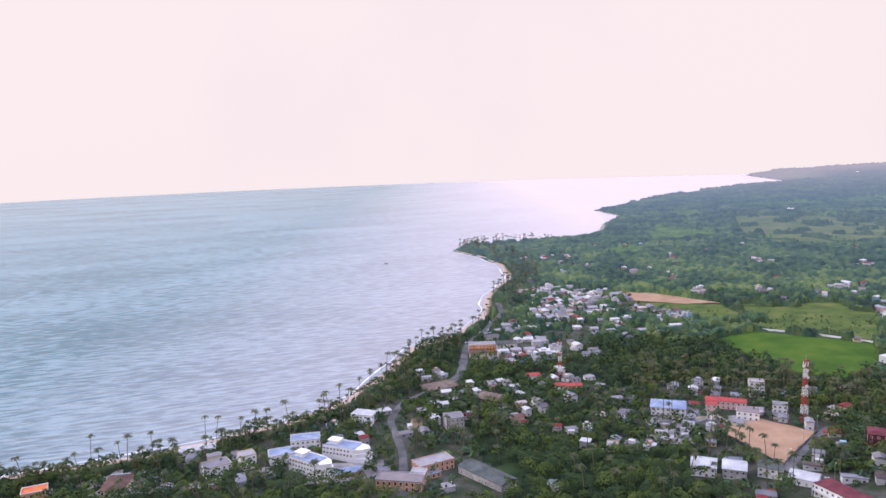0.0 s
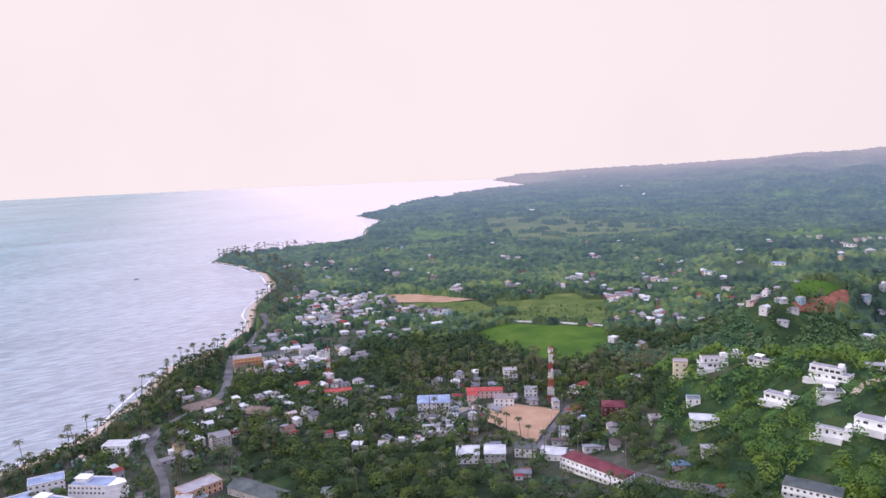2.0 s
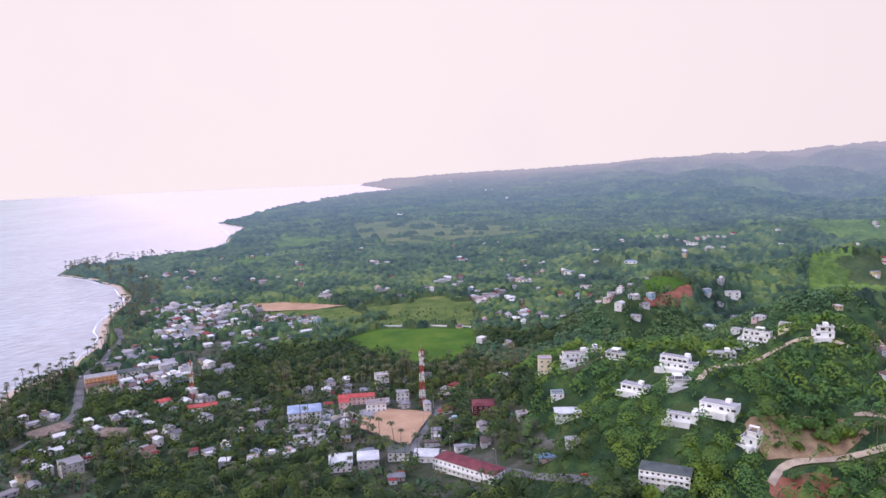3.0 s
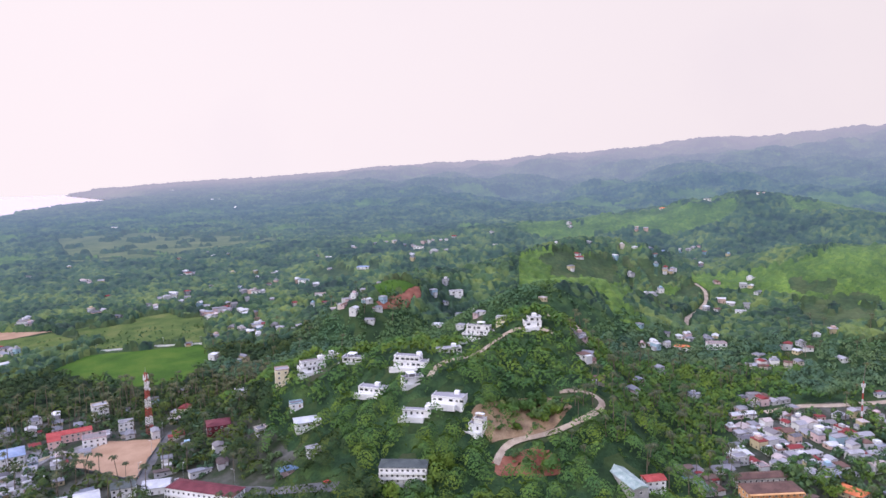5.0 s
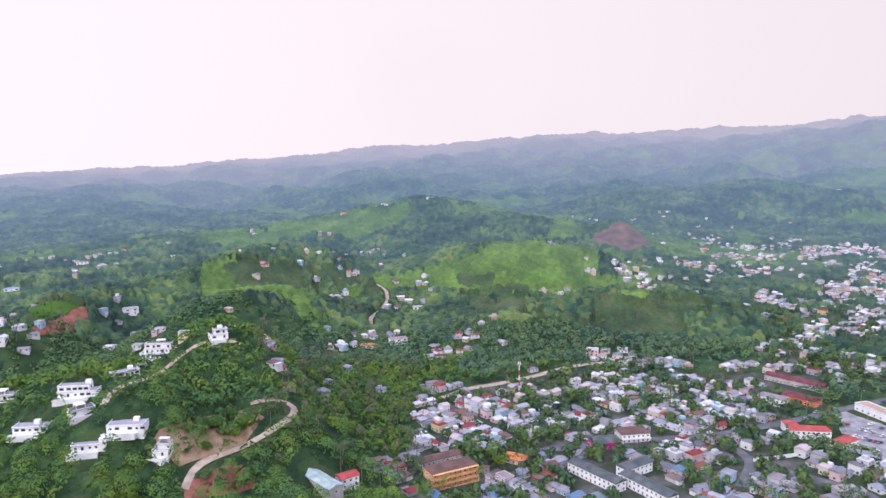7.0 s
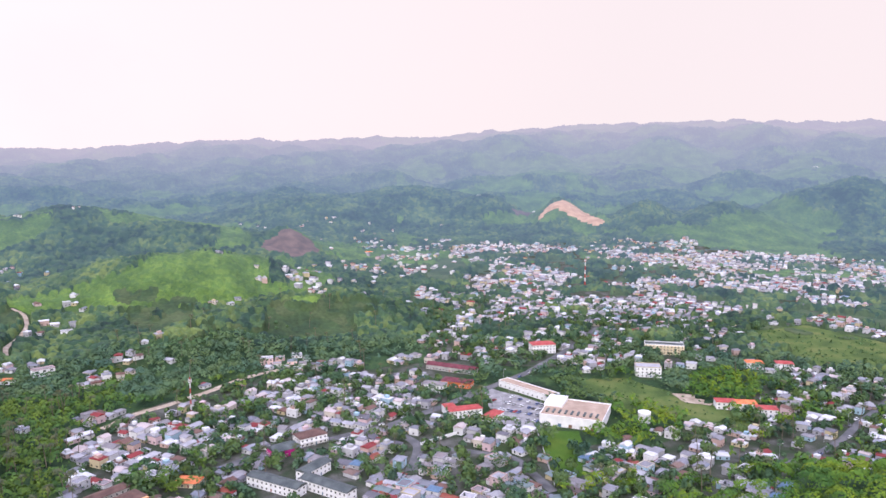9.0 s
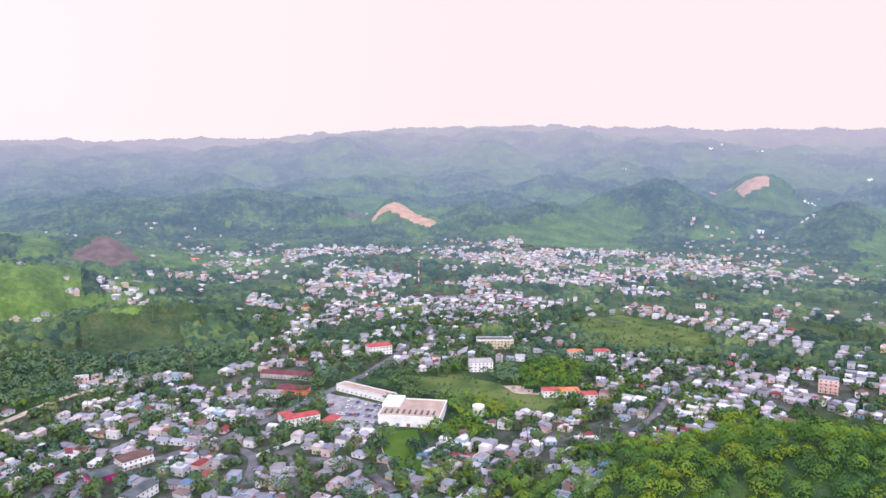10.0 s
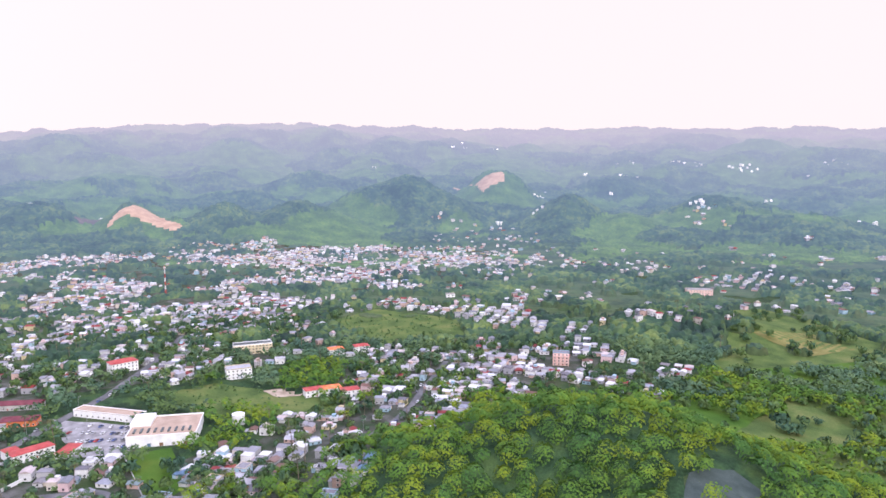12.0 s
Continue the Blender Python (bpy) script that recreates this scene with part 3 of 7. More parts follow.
def height(x, y):
    x, y = np.asarray(x, float), np.asarray(y, float)
    r, bearing = np.hypot(x, y), np.degrees(np.arctan2(x, y))
    sd = inland(x, y)
    z = np.where(sd < 0, np.maximum(sd * 0.07, -9), 2.6 * smooth(0, 34, sd) + 3.0 * smooth(40, 400, sd))
    total = np.zeros_like(r)
    for b, d, h, along, across in HILLS:
        a = radians(b)
        u, v = x * math.sin(a) + y * math.cos(a) - d, x * math.cos(a) - y * math.sin(a)
        total += (h * np.exp(-0.5 * ((u / along) ** 2 + (v / across) ** 2))) ** 2.5
    for wide, line in RIDGES:
        best = np.zeros_like(r)
        for (b0, d0, h0), (b1, d1, h1) in zip(line, line[1:]):
            (x0, y0), (x1, y1) = at(b0, d0), at(b1, d1)
            dx, dy = x1 - x0, y1 - y0
            t = np.clip(((x - x0) * dx + (y - y0) * dy) / (dx * dx + dy * dy), 0, 1)
            best = np.maximum(best, (h0 + (h1 - h0) * t) * np.exp(-0.5 * ((x - x0 - t * dx) ** 2 + (y - y0 - t * dy) ** 2) / wide ** 2))
        total += best ** 2.5
    hills = total ** 0.4
    hills *= 0.90 + 0.20 * vnoise(x, y, 90, 5)
    hilly = smooth(36, 48, bearing) * (1 - smooth(84, 94, bearing) * (1 - smooth(1850, 2150, r)))
    rolling = hilly * smooth(1000, 1800, r) * (vnoise(x, y, 330, 7) * 26 + vnoise(x, y, 140, 8) * 14 - 10)
    crest = 200 + 4700 * np.tan(np.radians(np.interp(bearing, [c[0] for c in CREST], [c[1] for c in CREST])))
    rise = np.maximum(crest - 12 - 36 * smooth(38, 56, bearing), 0) * (0.30 * smooth(1900, 3100, r) + 0.70 * smooth(2700, 4650, r))
    lumps = smooth(1900, 2600, r) * smooth(24, 60, bearing) * (1 - smooth(3900, 4600, r) * 0.9)
    rise += lumps * ((vnoise(x, y, 520, 11) - 0.5) * 60 + domes(x, y, 430, 12) * 62 + domes(x, y, 210, 13) * 40 - 34)
    rise += smooth(3900, 4650, r) * smooth(26, 66, bearing) * (domes(x, y, 170, 14) * 26 + domes(x, y, 75, 15) * 10)
    return z + smooth(30, 190, sd) * np.maximum(hills + np.maximum(rolling, -2) + rise, -2)


def mesh_from(name, verts, faces, mats, index=None, flat=True):
    me = bpy.data.meshes.new(name)
    verts, faces = np.asarray(verts, np.float32), np.asarray(faces, np.int32)
    k = faces.shape[1]
    me.vertices.add(len(verts))
    me.vertices.foreach_set("co", verts.ravel())
    me.loops.add(faces.size)
    me.loops.foreach_set("vertex_index", faces.ravel())
    me.polygons.add(len(faces))
    me.polygons.foreach_set("loop_start", np.arange(0, faces.size, k, dtype=np.int32))
    me.polygons.foreach_set("use_smooth", np.full(len(faces), not flat))
    for m in mats:
        me.materials.append(m)
    if index is not None:
        me.polygons.foreach_set("material_index", np.asarray(index, np.int32))
    me.update(calc_edges=True)
    return me


def part(name, bm, material, parent=None, label=""):
    """One mesh object from a bmesh, under its thing or part."""
    me = bpy.data.meshes.new(name)
    bm.to_mesh(me)
    bm.free()
    for m in material if isinstance(material, (list, tuple)) else [material]:
        me.materials.append(m)
    ob = new(name, me)
    ob.parent = parent
    if label:
        ob["label"] = label
    return ob


def thing(name, x, y, label, category, group="", turn=0.0, z=None, scale=1.0):
    ob = new(name)
    ob.empty_display_size = 0.5
    ob.matrix_world = pose(x, y, float(height(x, y)) if z is None else z, 0, 0, turn) @ Matrix.Scale(scale, 4)
    return tagged(ob, label, category, group)


def box(bm, x0, y0, z0, x1, y1, z1, index=0):
    c = [bm.verts.new(p) for p in ((x0, y0, z0), (x1, y0, z0), (x1, y1, z0), (x0, y1, z0), (x0, y0, z1), (x1, y0, z1), (x1, y1, z1), (x0, y1, z1))]
    for f in ((0, 3, 2, 1), (4, 5, 6, 7), (0, 1, 5, 4), (1, 2, 6, 5), (2, 3, 7, 6), (3, 0, 4, 7)):
        bm.faces.new([c[k] for k in f]).material_index = index
    return c


def tube(bm, a, b, ra, rb, sides=6, index=0):
    a, b = Vector(a), Vector(b)
    q = (b - a).to_track_quat("Z", "Y")
    lo = [bm.verts.new(a + q @ Vector((math.cos(k * math.tau / sides) * ra, math.sin(k * math.tau / sides) * ra, 0))) for k in range(sides)]
    hi = [bm.verts.new(b + q @ Vector((math.cos(k * math.tau / sides) * rb, math.sin(k * math.tau / sides) * rb, 0))) for k in range(sides)]
    for k in range(sides):
        bm.faces.new((lo[k], lo[(k + 1) % sides], hi[(k + 1) % sides], hi[k])).material_index = index
    bm.faces.new(hi).material_index = index
    bm.faces.new(lo[::-1]).material_index = index


# ---- land, sea, distance ----
def polar_sheet(bearings, rings, lift, sink=0.0):
    b, r = np.meshgrid(np.radians(bearings), rings)
    x, y = np.sin(b) * r, np.cos(b) * r
    z = height(x, y) + lift
    n, m = b.shape
    i = (np.arange(n - 1)[:, None] * m + np.arange(m - 1)[None, :]).ravel()
    return np.stack([x.ravel(), y.ravel(), z.ravel()], 1), np.stack([i, i + m, i + m + 1, i + 1], 1)


bearings = np.concatenate([np.arange(-180, -44, 3.0), np.arange(-44, 172, 0.55), np.arange(172, 180.1, 2.0)])
bearings[-1] = 180
rings = np.concatenate([[0.5, 20, 60, 110, 160, 200, 230], np.arange(250, 720, 7.0), np.arange(720, 1300, 11.0), np.arange(1300, 2300, 25.0), np.arange(2300, 4850, 60.0), [4880]])
v, f = polar_sheet(bearings, rings, 0.0)
rr = np.hypot(v[:, 0], v[:, 1])
v[:, 2] -= (6 * smooth(1200, 1350, rr) + 25 * smooth(2190, 2420, rr)) * (v[:, 2] > 14)
ground = new("ground", mesh_from("ground", v, f, [M_ground], flat=False))
tagged(ground, "green coastal plain rising to wooded hills", "ground", kind="structure")

a = np.radians(np.arange(0, 360, 2.0))
ringr = np.array([5.0, 300, 700, 1200, 1900, 2800, 3800, 4980])
sx, sy = np.sin(a)[None, :] * ringr[:, None], np.cos(a)[None, :] * ringr[:, None]
i = np.arange(len(ringr) - 1)[:, None] * len(a) + np.arange(len(a))[None, :]
j = np.arange(len(ringr) - 1)[:, None] * len(a) + (np.arange(len(a))[None, :] + 1) % len(a)
f = np.stack([i.ravel(), (i + len(a)).ravel(), (j + len(a)).ravel(), j.ravel()], 1)
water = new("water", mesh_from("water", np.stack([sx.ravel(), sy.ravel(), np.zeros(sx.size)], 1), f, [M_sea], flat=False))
tagged(water, "pale blue sea with low wind swell", "sea", kind="structure")


def drape(name, poly, lift, material, label, category, cell=6.0):
    """A patch of ground cover that follows the land."""
    bm = bmesh.new()
    ring = []
    for (x0, y0), (x1, y1) in zip(poly, poly[1:] + poly[:1]):
        steps = max(1, int(math.hypot(x1 - x0, y1 - y0) / cell))
        for k in range(steps):
            t = k / steps
            x, y = x0 + (x1 - x0) * t, y0 + (y1 - y0) * t
            w = min(1.0, math.hypot(x1 - x0, y1 - y0) / 60)
            ring.append(bm.verts.new((x + (float(vnoise(x, y, 9, 41)) - 0.5) * 5 * w, y + (float(vnoise(x, y, 9, 42)) - 0.5) * 5 * w, 0)))
    bm.faces.new(ring)
    xs, ys = [p[0] for p in poly], [p[1] for p in poly]
    for axis, lo, hi in ((0, min(xs), max(xs)), (1, min(ys), max(ys))):
        c = lo + cell
        while c < hi:
            co, no = ((c, 0, 0), (1, 0, 0)) if axis == 0 else ((0, c, 0), (0, 1, 0))
            bmesh.ops.bisect_plane(bm, geom=bm.verts[:] + bm.edges[:] + bm.faces[:], plane_co=co, plane_no=no)
            c += cell
    bmesh.ops.triangulate(bm, faces=bm.faces[:])
    co = np.array([w.co[:2] for w in bm.verts])
    for w, z in zip(bm.verts, height(co[:, 0], co[:, 1])):
        w.co.z = z + lift
    for q in bm.faces:
        q.smooth = True
        if q.normal.z < 0:
            q.normal_flip()
    return tagged(part(name, bm, material), label, category, kind="structure")


def strip(name, points, width, lift, material, label, category="road", step=5.0):
    """A road or track of that width along the points, with a thin edge."""
    pts = []
    for (x0, y0), (x1, y1) in zip(points, points[1:]):
        n = max(1, int(math.hypot(x1 - x0, y1 - y0) / step))
        pts += [(x0 + (x1 - x0) * k / n, y0 + (y1 - y0) * k / n) for k in range(n)]
    pts.append(points[-1])
    p = np.array(pts)
    for _ in range(3):
        p[1:-1] = (p[:-2] + 2 * p[1:-1] + p[2:]) / 4
    d = np.gradient(p, axis=0)
    d /= np.linalg.norm(d, axis=1)[:, None]
    nrm = np.stack([-d[:, 1], d[:, 0]], 1)
    wob = width / 2 * (1 + (vnoise(p[:, 0], p[:, 1], 7, 50) - 0.5) * 0.25)[:, None]
    rows = [p + nrm * wob * s for s in (1, 0.5, 0, -0.5, -1)]
    mid = height(p[:, 0], p[:, 1])
    v = np.concatenate([np.column_stack([q, np.maximum(height(q[:, 0], q[:, 1]), mid - 0.4) + lift - (0.3 if k in (0, 4) else 0)]) for k, q in enumerate(rows)])
    n = len(p)
    i = np.concatenate([np.arange(n - 1) + k * n for k in range(4)])
    ob = new(name, mesh_from(name, v, np.stack([i, i + n, i + n + 1, i + 1], 1), [material], flat=False))
    return tagged(ob, label, category, kind="structure")


COURT = [(181, 477), (219, 494), (241, 463), (199, 417)]
CARPARK = [(590, -146), (537, -183), (505, -170), (484, -164), (500, -134)]
MEADOWS = {
    "bright": ([(266, 711), (315, 736), (404, 673), (386, 622), (322, 575), (280, 602)], M_lawn, "bright green grass field beyond the palms"),
    "pasture": ([(355, 863), (510, 851), (415, 681), (319, 743)], M_meadow, "green pasture with scattered bushes"),
    "verge": ([(222, 908), (332, 865), (335, 816), (307, 748), (279, 843)], M_meadow, "rough grass beside the village"),
    "plain": ([(774, 1942), (960, 1875), (1086, 1410), (975, 1305), (686, 1343), (588, 1415)], M_far_field, "open grassland on the coastal plain"),
    "clearing": ([(482, -160), (473, -190), (404, -166), (393, -142)], M_lawn, "fenced bright grass plot in the town"),
    "strip": ([(592, -228), (590, -276), (480, -328), (436, -303), (496, -260), (514, -232)], M_meadow, "overgrown green belt between houses"),
    "orchard": ([(726, -486), (748, -574), (631, -611), (554, -552), (583, -456)], M_meadow, "wide green field with low bushes"),
    "upper": ([(421, -899), (394, -938), (230, -847), (210, -775), (332, -764)], M_meadow, "sloping pasture with hedges"),
    "straw": ([(330, -760), (296, -830), (240, -800), (262, -740)], M_dry, "yellowed dry pasture"),
    "lower": ([(290, -640), (215, -770), (150, -680), (228, -600)], M_lawn, "green pasture below the hedges"),
    "hollow": ([(300, -540), (271, -595), (225, -560), (215, -440), (255, -480)], M_lawn, "grass hollow behind the wooded hill"),
    "plot": ([(175, -338), (161, -358), (147, -357), (140, -345), (150, -318), (168, -318)], M_scrub, "grey-green planted plot"),
    "ridge": ([(505, 532), (548, 566), (610, 590), (650, 590), (622, 555), (604, 541), (543, 526)], M_lawn, "smooth grass ridge"),
    "pasture_east": ([(300, -560), (330, -700), (410, -900), (342, -932), (200, -800), (120, -700), (115, -480), (155, -470), (196, -465), (232, -478)], M_meadow, "rolling pasture with clumps of trees"),
}
for key in MEADOWS:
    poly, mat, label = MEADOWS[key]
    drape("field", poly, 0.25 if key == "pasture_east" else 0.55 if key in ("straw", "upper", "lower", "hollow") else 0.4, mat, label, "field", 8.0 if key != "plain" else 25.0)
drape("sports_ground", COURT, 0.75, M_sand, "level sandy sports ground beside the street", "sports ground")
drape("sand_lot", [(240, 970), (275, 956), (337, 878), (292, 882), (229, 920)], 0.35, M_sand, "bare sandy lot by the village", "ground")
drape("bare_slope", [(315, 235), (331, 230), (346, 218), (341, 204), (333, 198), (321, 214), (312, 227)], 0.5, M_redsoil, "raw red earth below the track", "ground", 4.0)
drape("bare_slope", [(329, 259), (339, 261), (357, 254), (378, 240), (383, 227), (378, 217), (359, 218), (343, 232), (327, 241)], 0.5, M_brownsoil, "eroded brown slope with sparse scrub", "ground", 4.0)
drape("bare_slope", [(516, 525), (554, 527), (600, 540), (577, 517), (543, 509), (514, 514)], 0.5, M_redsoil, "red earth cut under the grass ridge", "ground", 5.0)
drape("dirt_lot", [(540, -294), (548, -313), (523, -325), (507, -311), (517, -295)], 0.7, M_dirt, "bare pale building lot beside the green belt", "ground", 6.0)
drape("car_park", CARPARK, 0.3, M_paving, "paved car park in front of the supermarket", "car park")

TOWN = [(542, 149), (590, 120), (640, 60), (668, 0), (655, -40), (672, -108), (790, -128), (1046, -163), (1178, -280), (1585, -299), (1604, -659), (1273, -1040), (1074, -1135), (900, -1033),
        (786, -904), (813, -668), (683, -437), (615, -350), (620, -290), (652, -155), (592, -115), (492, -92), (460, -120), (360, -100), (340, 20), (360, 130), (440, 140)]
SOUTH = [(464, -135), (440, -230), (500, -345), (551, -378), (560, -480), (476, -605), (399, -583), (387, -554), (406, -398), (353, -269), (330, -236), (338, -190), (360, -118), (380, -108)]
COASTAL = [(83, 1073), (172, 1043), (235, 963), (259, 820), (300, 744), (253, 728), (155, 734), (107, 658), (29, 669), (30, 711), (70, 861)]
WEST = [(-95, 540), (-40, 640), (20, 600), (100, 620), (87, 538), (12, 499), (30, 385), (-173, 405), (-240, 430), (-180, 455)]
CENTRE = [(87, 592), (157, 575), (209, 575), (292, 540), (280, 444), (260, 330), (190, 330), (136, 390), (158, 443), (136, 465), (105, 449)]
MAIN = [(455, 60), (477, 26), (494, -17), (510, -54), (545, -102), (583, -148), (621, -195), (690, -260), (780, -330)]
drape("town_yard", TOWN, 0.15, M_yard, "trodden yards and lanes between the houses", "ground", 24.0)
drape("town_yard", SOUTH, 0.15, M_yard, "trodden yards between the houses", "ground", 20.0)
drape("town_yard", WEST, 0.15, M_yard, "trodden yards and drives near the beach", "ground", 20.0)
drape("town_yard", CENTRE, 0.10, M_yard, "trodden yards round the sports ground", "ground", 10.0)
for yard in ([(138, 501), (187, 530), (193, 505), (144, 469)], [(-279, 433), (-204, 451), (-159, 416), (-233, 413)], [(-95, 445), (-45, 452), (-40, 425), (-90, 418)],
             [(190, 500), (222, 508), (216, 485), (189, 485)], [(118, 470), (150, 478), (160, 455), (120, 452)]):
    drape("paved_yard", yard, 0.3, M_paving, "worn concrete yard between buildings", "yard", 8.0)
drape("town_yard", COASTAL, 0.15, M_yard, "trodden yards of the coastal village", "ground", 20.0)

ROADS = [
    ("street", MAIN, 8, M_asphalt, "worn asphalt main street of the town"),
    ("street", [(253, 465), (228, 445), (198, 413), (212, 385), (233, 323), (250, 290)], 8, M_asphalt, "narrow asphalt street past the sports ground"),
    ("street", [(-28, 385), (-34, 464), (-47, 522), (-40, 560), (0, 610)], 5.5, M_asphalt, "narrow asphalt lane under trees"),
    ("coast_road", [(0, 610), (9, 628), (14, 690), (20, 737), (37, 777), (66, 876), (66, 940)], 8, M_asphalt, "asphalt road along the beach"),
    ("street", [(380, -285), (393, -300), (405, -329), (430, -369), (454, -400), (471, -427), (500, -470)], 5.5, M_asphalt, "grey asphalt road climbing out of town"),
    ("dirt_track", [(318, 232), (330, 236), (345, 229), (359, 214), (371, 207), (386, 203), (403, 207), (400, 218), (388, 232)], 4.2, M_dirt, "pale dirt track round the hill"),
    ("dirt_track", [(540, 150), (571, 133), (586, 113), (616, 85), (650, 60), (670, 30)], 7, M_dirt, "pale dirt track at the edge of town"),
    ("dirt_track", [(916, 345), (904, 327), (870, 313), (823, 307), (766, 297), (732, 284)], 4.5, M_dirt, "pale track up a grassy slope"),
    ("dirt_track", [(338, 298), (351, 303), (384, 303), (416, 302), (430, 292), (440, 268)], 4, M_dirt, "narrow track between the villas"),
    ("dirt_track", [(588, 365), (604, 357), (610, 349), (606, 339)], 3, M_dirt, "pale track behind the hill"),
    ("street", [(470, -70), (440, -130), (384, -138)], 6, M_asphalt, "narrow lane beside the grass plot"),
    ("street", [(510, -54), (470, -72), (430, -60)], 7, M_asphalt, "side street"),
]
for name, pts, width, mat, label in ROADS:
    strip(name, pts, width, 0.55, mat, label)

# a line of broken surf along the beach
near_shore = np.array([p for p in COAST if -900 < p[0] < 500 and p[1] > 50])
samples = np.concatenate([np.linspace(p, q, max(2, int(np.hypot(*(q - p)) / 5)), endpoint=False) for p, q in zip(near_shore, near_shore[1:])])
step = np.gradient(samples, axis=0)
step /= np.linalg.norm(step, axis=1)[:, None] + 1e-9
seaward = np.stack([-step[:, 1], step[:, 0]], 1)
sv, sf = [], []
for row, (offset, thick, seed) in enumerate(((2, 1.2, 1),)):
    n0 = len(sv)
    wide = thick * vnoise(samples[:, 0], samples[:, 1], 22, 60 + seed)
    shift = offset + 8 * (vnoise(samples[:, 0], samples[:, 1], 35, 70 + seed) - 0.5)
    for q, s, w, d in zip(samples, seaward, wide, shift):
        sv += [(*(q + s * (d - w)), 0.05 + 0.02 * row), (*(q + s * d), 0.28), (*(q + s * (d + w)), 0.05 + 0.02 * row)]
    for k in range(len(samples) - 1):
        if row == 0 or wide[k] > thick * 0.72:
            for c in (0, 1):
                sf.append((n0 + 3 * k + c, n0 + 3 * k + c + 1, n0 + 3 * k + c + 4, n0 + 3 * k + c + 3))
surf = new("surf", mesh_from("surf", sv, sf, [M_foam], flat=False))
tagged(surf, "thin white lines of surf on the beach", "surf", kind="stuff")


# ---- buildings ----
def framed(w, h, name, panes):
    """A frame with what it holds set back in it, all in one piece. panes: material of the middle."""
    bm = bmesh.new()
    t = 0.12
    rings = []
    for grow, y in ((t, -0.05), (t, 0.16), (0.0, 0.16), (0.0, 0.05)):
        rings.append([bm.verts.new(q) for q in ((-w / 2 - grow, y, -grow), (w / 2 + grow, y, -grow), (w / 2 + grow, y, h + grow), (-w / 2 - grow, y, h + grow))])
    for p, q in zip(rings, rings[1:]):
        for k in range(4):
            bm.faces.new((p[k], p[(k + 1) % 4], q[(k + 1) % 4], q[k]))
    bm.faces.new(rings[3]).material_index = 1
    bmesh.ops.recalc_face_normals(bm, faces=bm.faces[:])
    if bm.faces[:][-1].normal.y < 0:
        bmesh.ops.reverse_faces(bm, faces=bm.faces[:])
    me = bpy.data.meshes.new(name)
    bm.to_mesh(me)
    bm.free()
    me.materials.append(M_trim)
    me.materials.append(panes)
    return me


WIN = {"small": framed(1.2, 1.2, "window", M_glass), "wide": framed(2.4, 1.5, "window", M_glass), "tall": framed(1.3, 2.0, "window", M_glass)}
DOOR = framed(1.1, 2.1, "door", M_door)
GATE = framed(2.6, 2.5, "door", M_door)


def piece(name, mesh, parent, x, y, z, turn):
    ob = new(name, mesh)
    ob.parent = parent
    ob.matrix_local = pose(x, y, z, 0, 0, turn)
    return ob


def roof_part(parent, kind, w, d, z, mat, pitch=0.32, over=0.5, x=0.0, y=0.0, name="roof"):
    """A gable, hip, shed or flat roof with thickness, standing on walls of w by d."""
    bm = bmesh.new()
    X, Y, t = w / 2 + over, d / 2 + over, 0.18
    if kind == "flat":
        p = 0.55
        box(bm, -w / 2 - 0.12, -d / 2 - 0.12, z, w / 2 + 0.12, d / 2 + 0.12, z + 0.18)
        for x0, y0, x1, y1 in ((-w / 2 - 0.12, -d / 2 - 0.12, w / 2 + 0.12, -d / 2 + 0.1), (-w / 2 - 0.12, d / 2 - 0.1, w / 2 + 0.12, d / 2 + 0.12),
                               (-w / 2 - 0.12, -d / 2 + 0.1, -w / 2 + 0.1, d / 2 - 0.1), (w / 2 - 0.1, -d / 2 + 0.1, w / 2 + 0.12, d / 2 - 0.1)):
            box(bm, x0, y0, z + 0.18, x1, y1, z + 0.18 + p, 1)
    else:
        if kind == "gable":
            lo = [(-X, -Y, z), (X, -Y, z), (X, Y, z), (-X, Y, z), (-X, 0, z + Y * pitch), (X, 0, z + Y * pitch)]
            fs = [(0, 1, 5, 4), (2, 3, 4, 5), (0, 4, 3), (1, 2, 5)]
        elif kind == "hip":
            k = max(0.0, X - Y)
            lo = [(-X, -Y, z), (X, -Y, z), (X, Y, z), (-X, Y, z), (-k - 0.05, 0, z + Y * pitch), (k + 0.05, 0, z + Y * pitch)]
            fs = [(0, 1, 5, 4), (2, 3, 4, 5), (3, 0, 4), (1, 2, 5)]
        else:
            lo = [(-X, -Y, z), (X, -Y, z), (X, Y, z + 2 * Y * pitch * 0.35), (-X, Y, z + 2 * Y * pitch * 0.35), (0, 0, 0), (0, 0, 0)]
            fs = [(0, 1, 2, 3)]
        up = [bm.verts.new((a, b, c + t)) for a, b, c in lo]
        dn = [bm.verts.new(q) for q in lo[:4]]
        for q in fs:
            bm.faces.new([up[i] for i in q])
        for i in range(4):
            bm.faces.new((dn[i], dn[(i + 1) % 4], up[(i + 1) % 4], up[i]))
        bm.faces.new(dn[::-1])
        if kind == "gable":
            box(bm, -X, -0.18, z + Y * pitch + t - 0.06, X, 0.18, z + Y * pitch + t + 0.06)
        loose = [q for q in bm.verts if not q.link_faces]
        for q in loose:
            bm.verts.remove(q)
    bmesh.ops.recalc_face_normals(bm, faces=bm.faces[:])
    ob = part(name, bm, [mat, M_wall if mat is M_slab else M_white], parent)
    ob.location = (x, y, 0)
    return ob


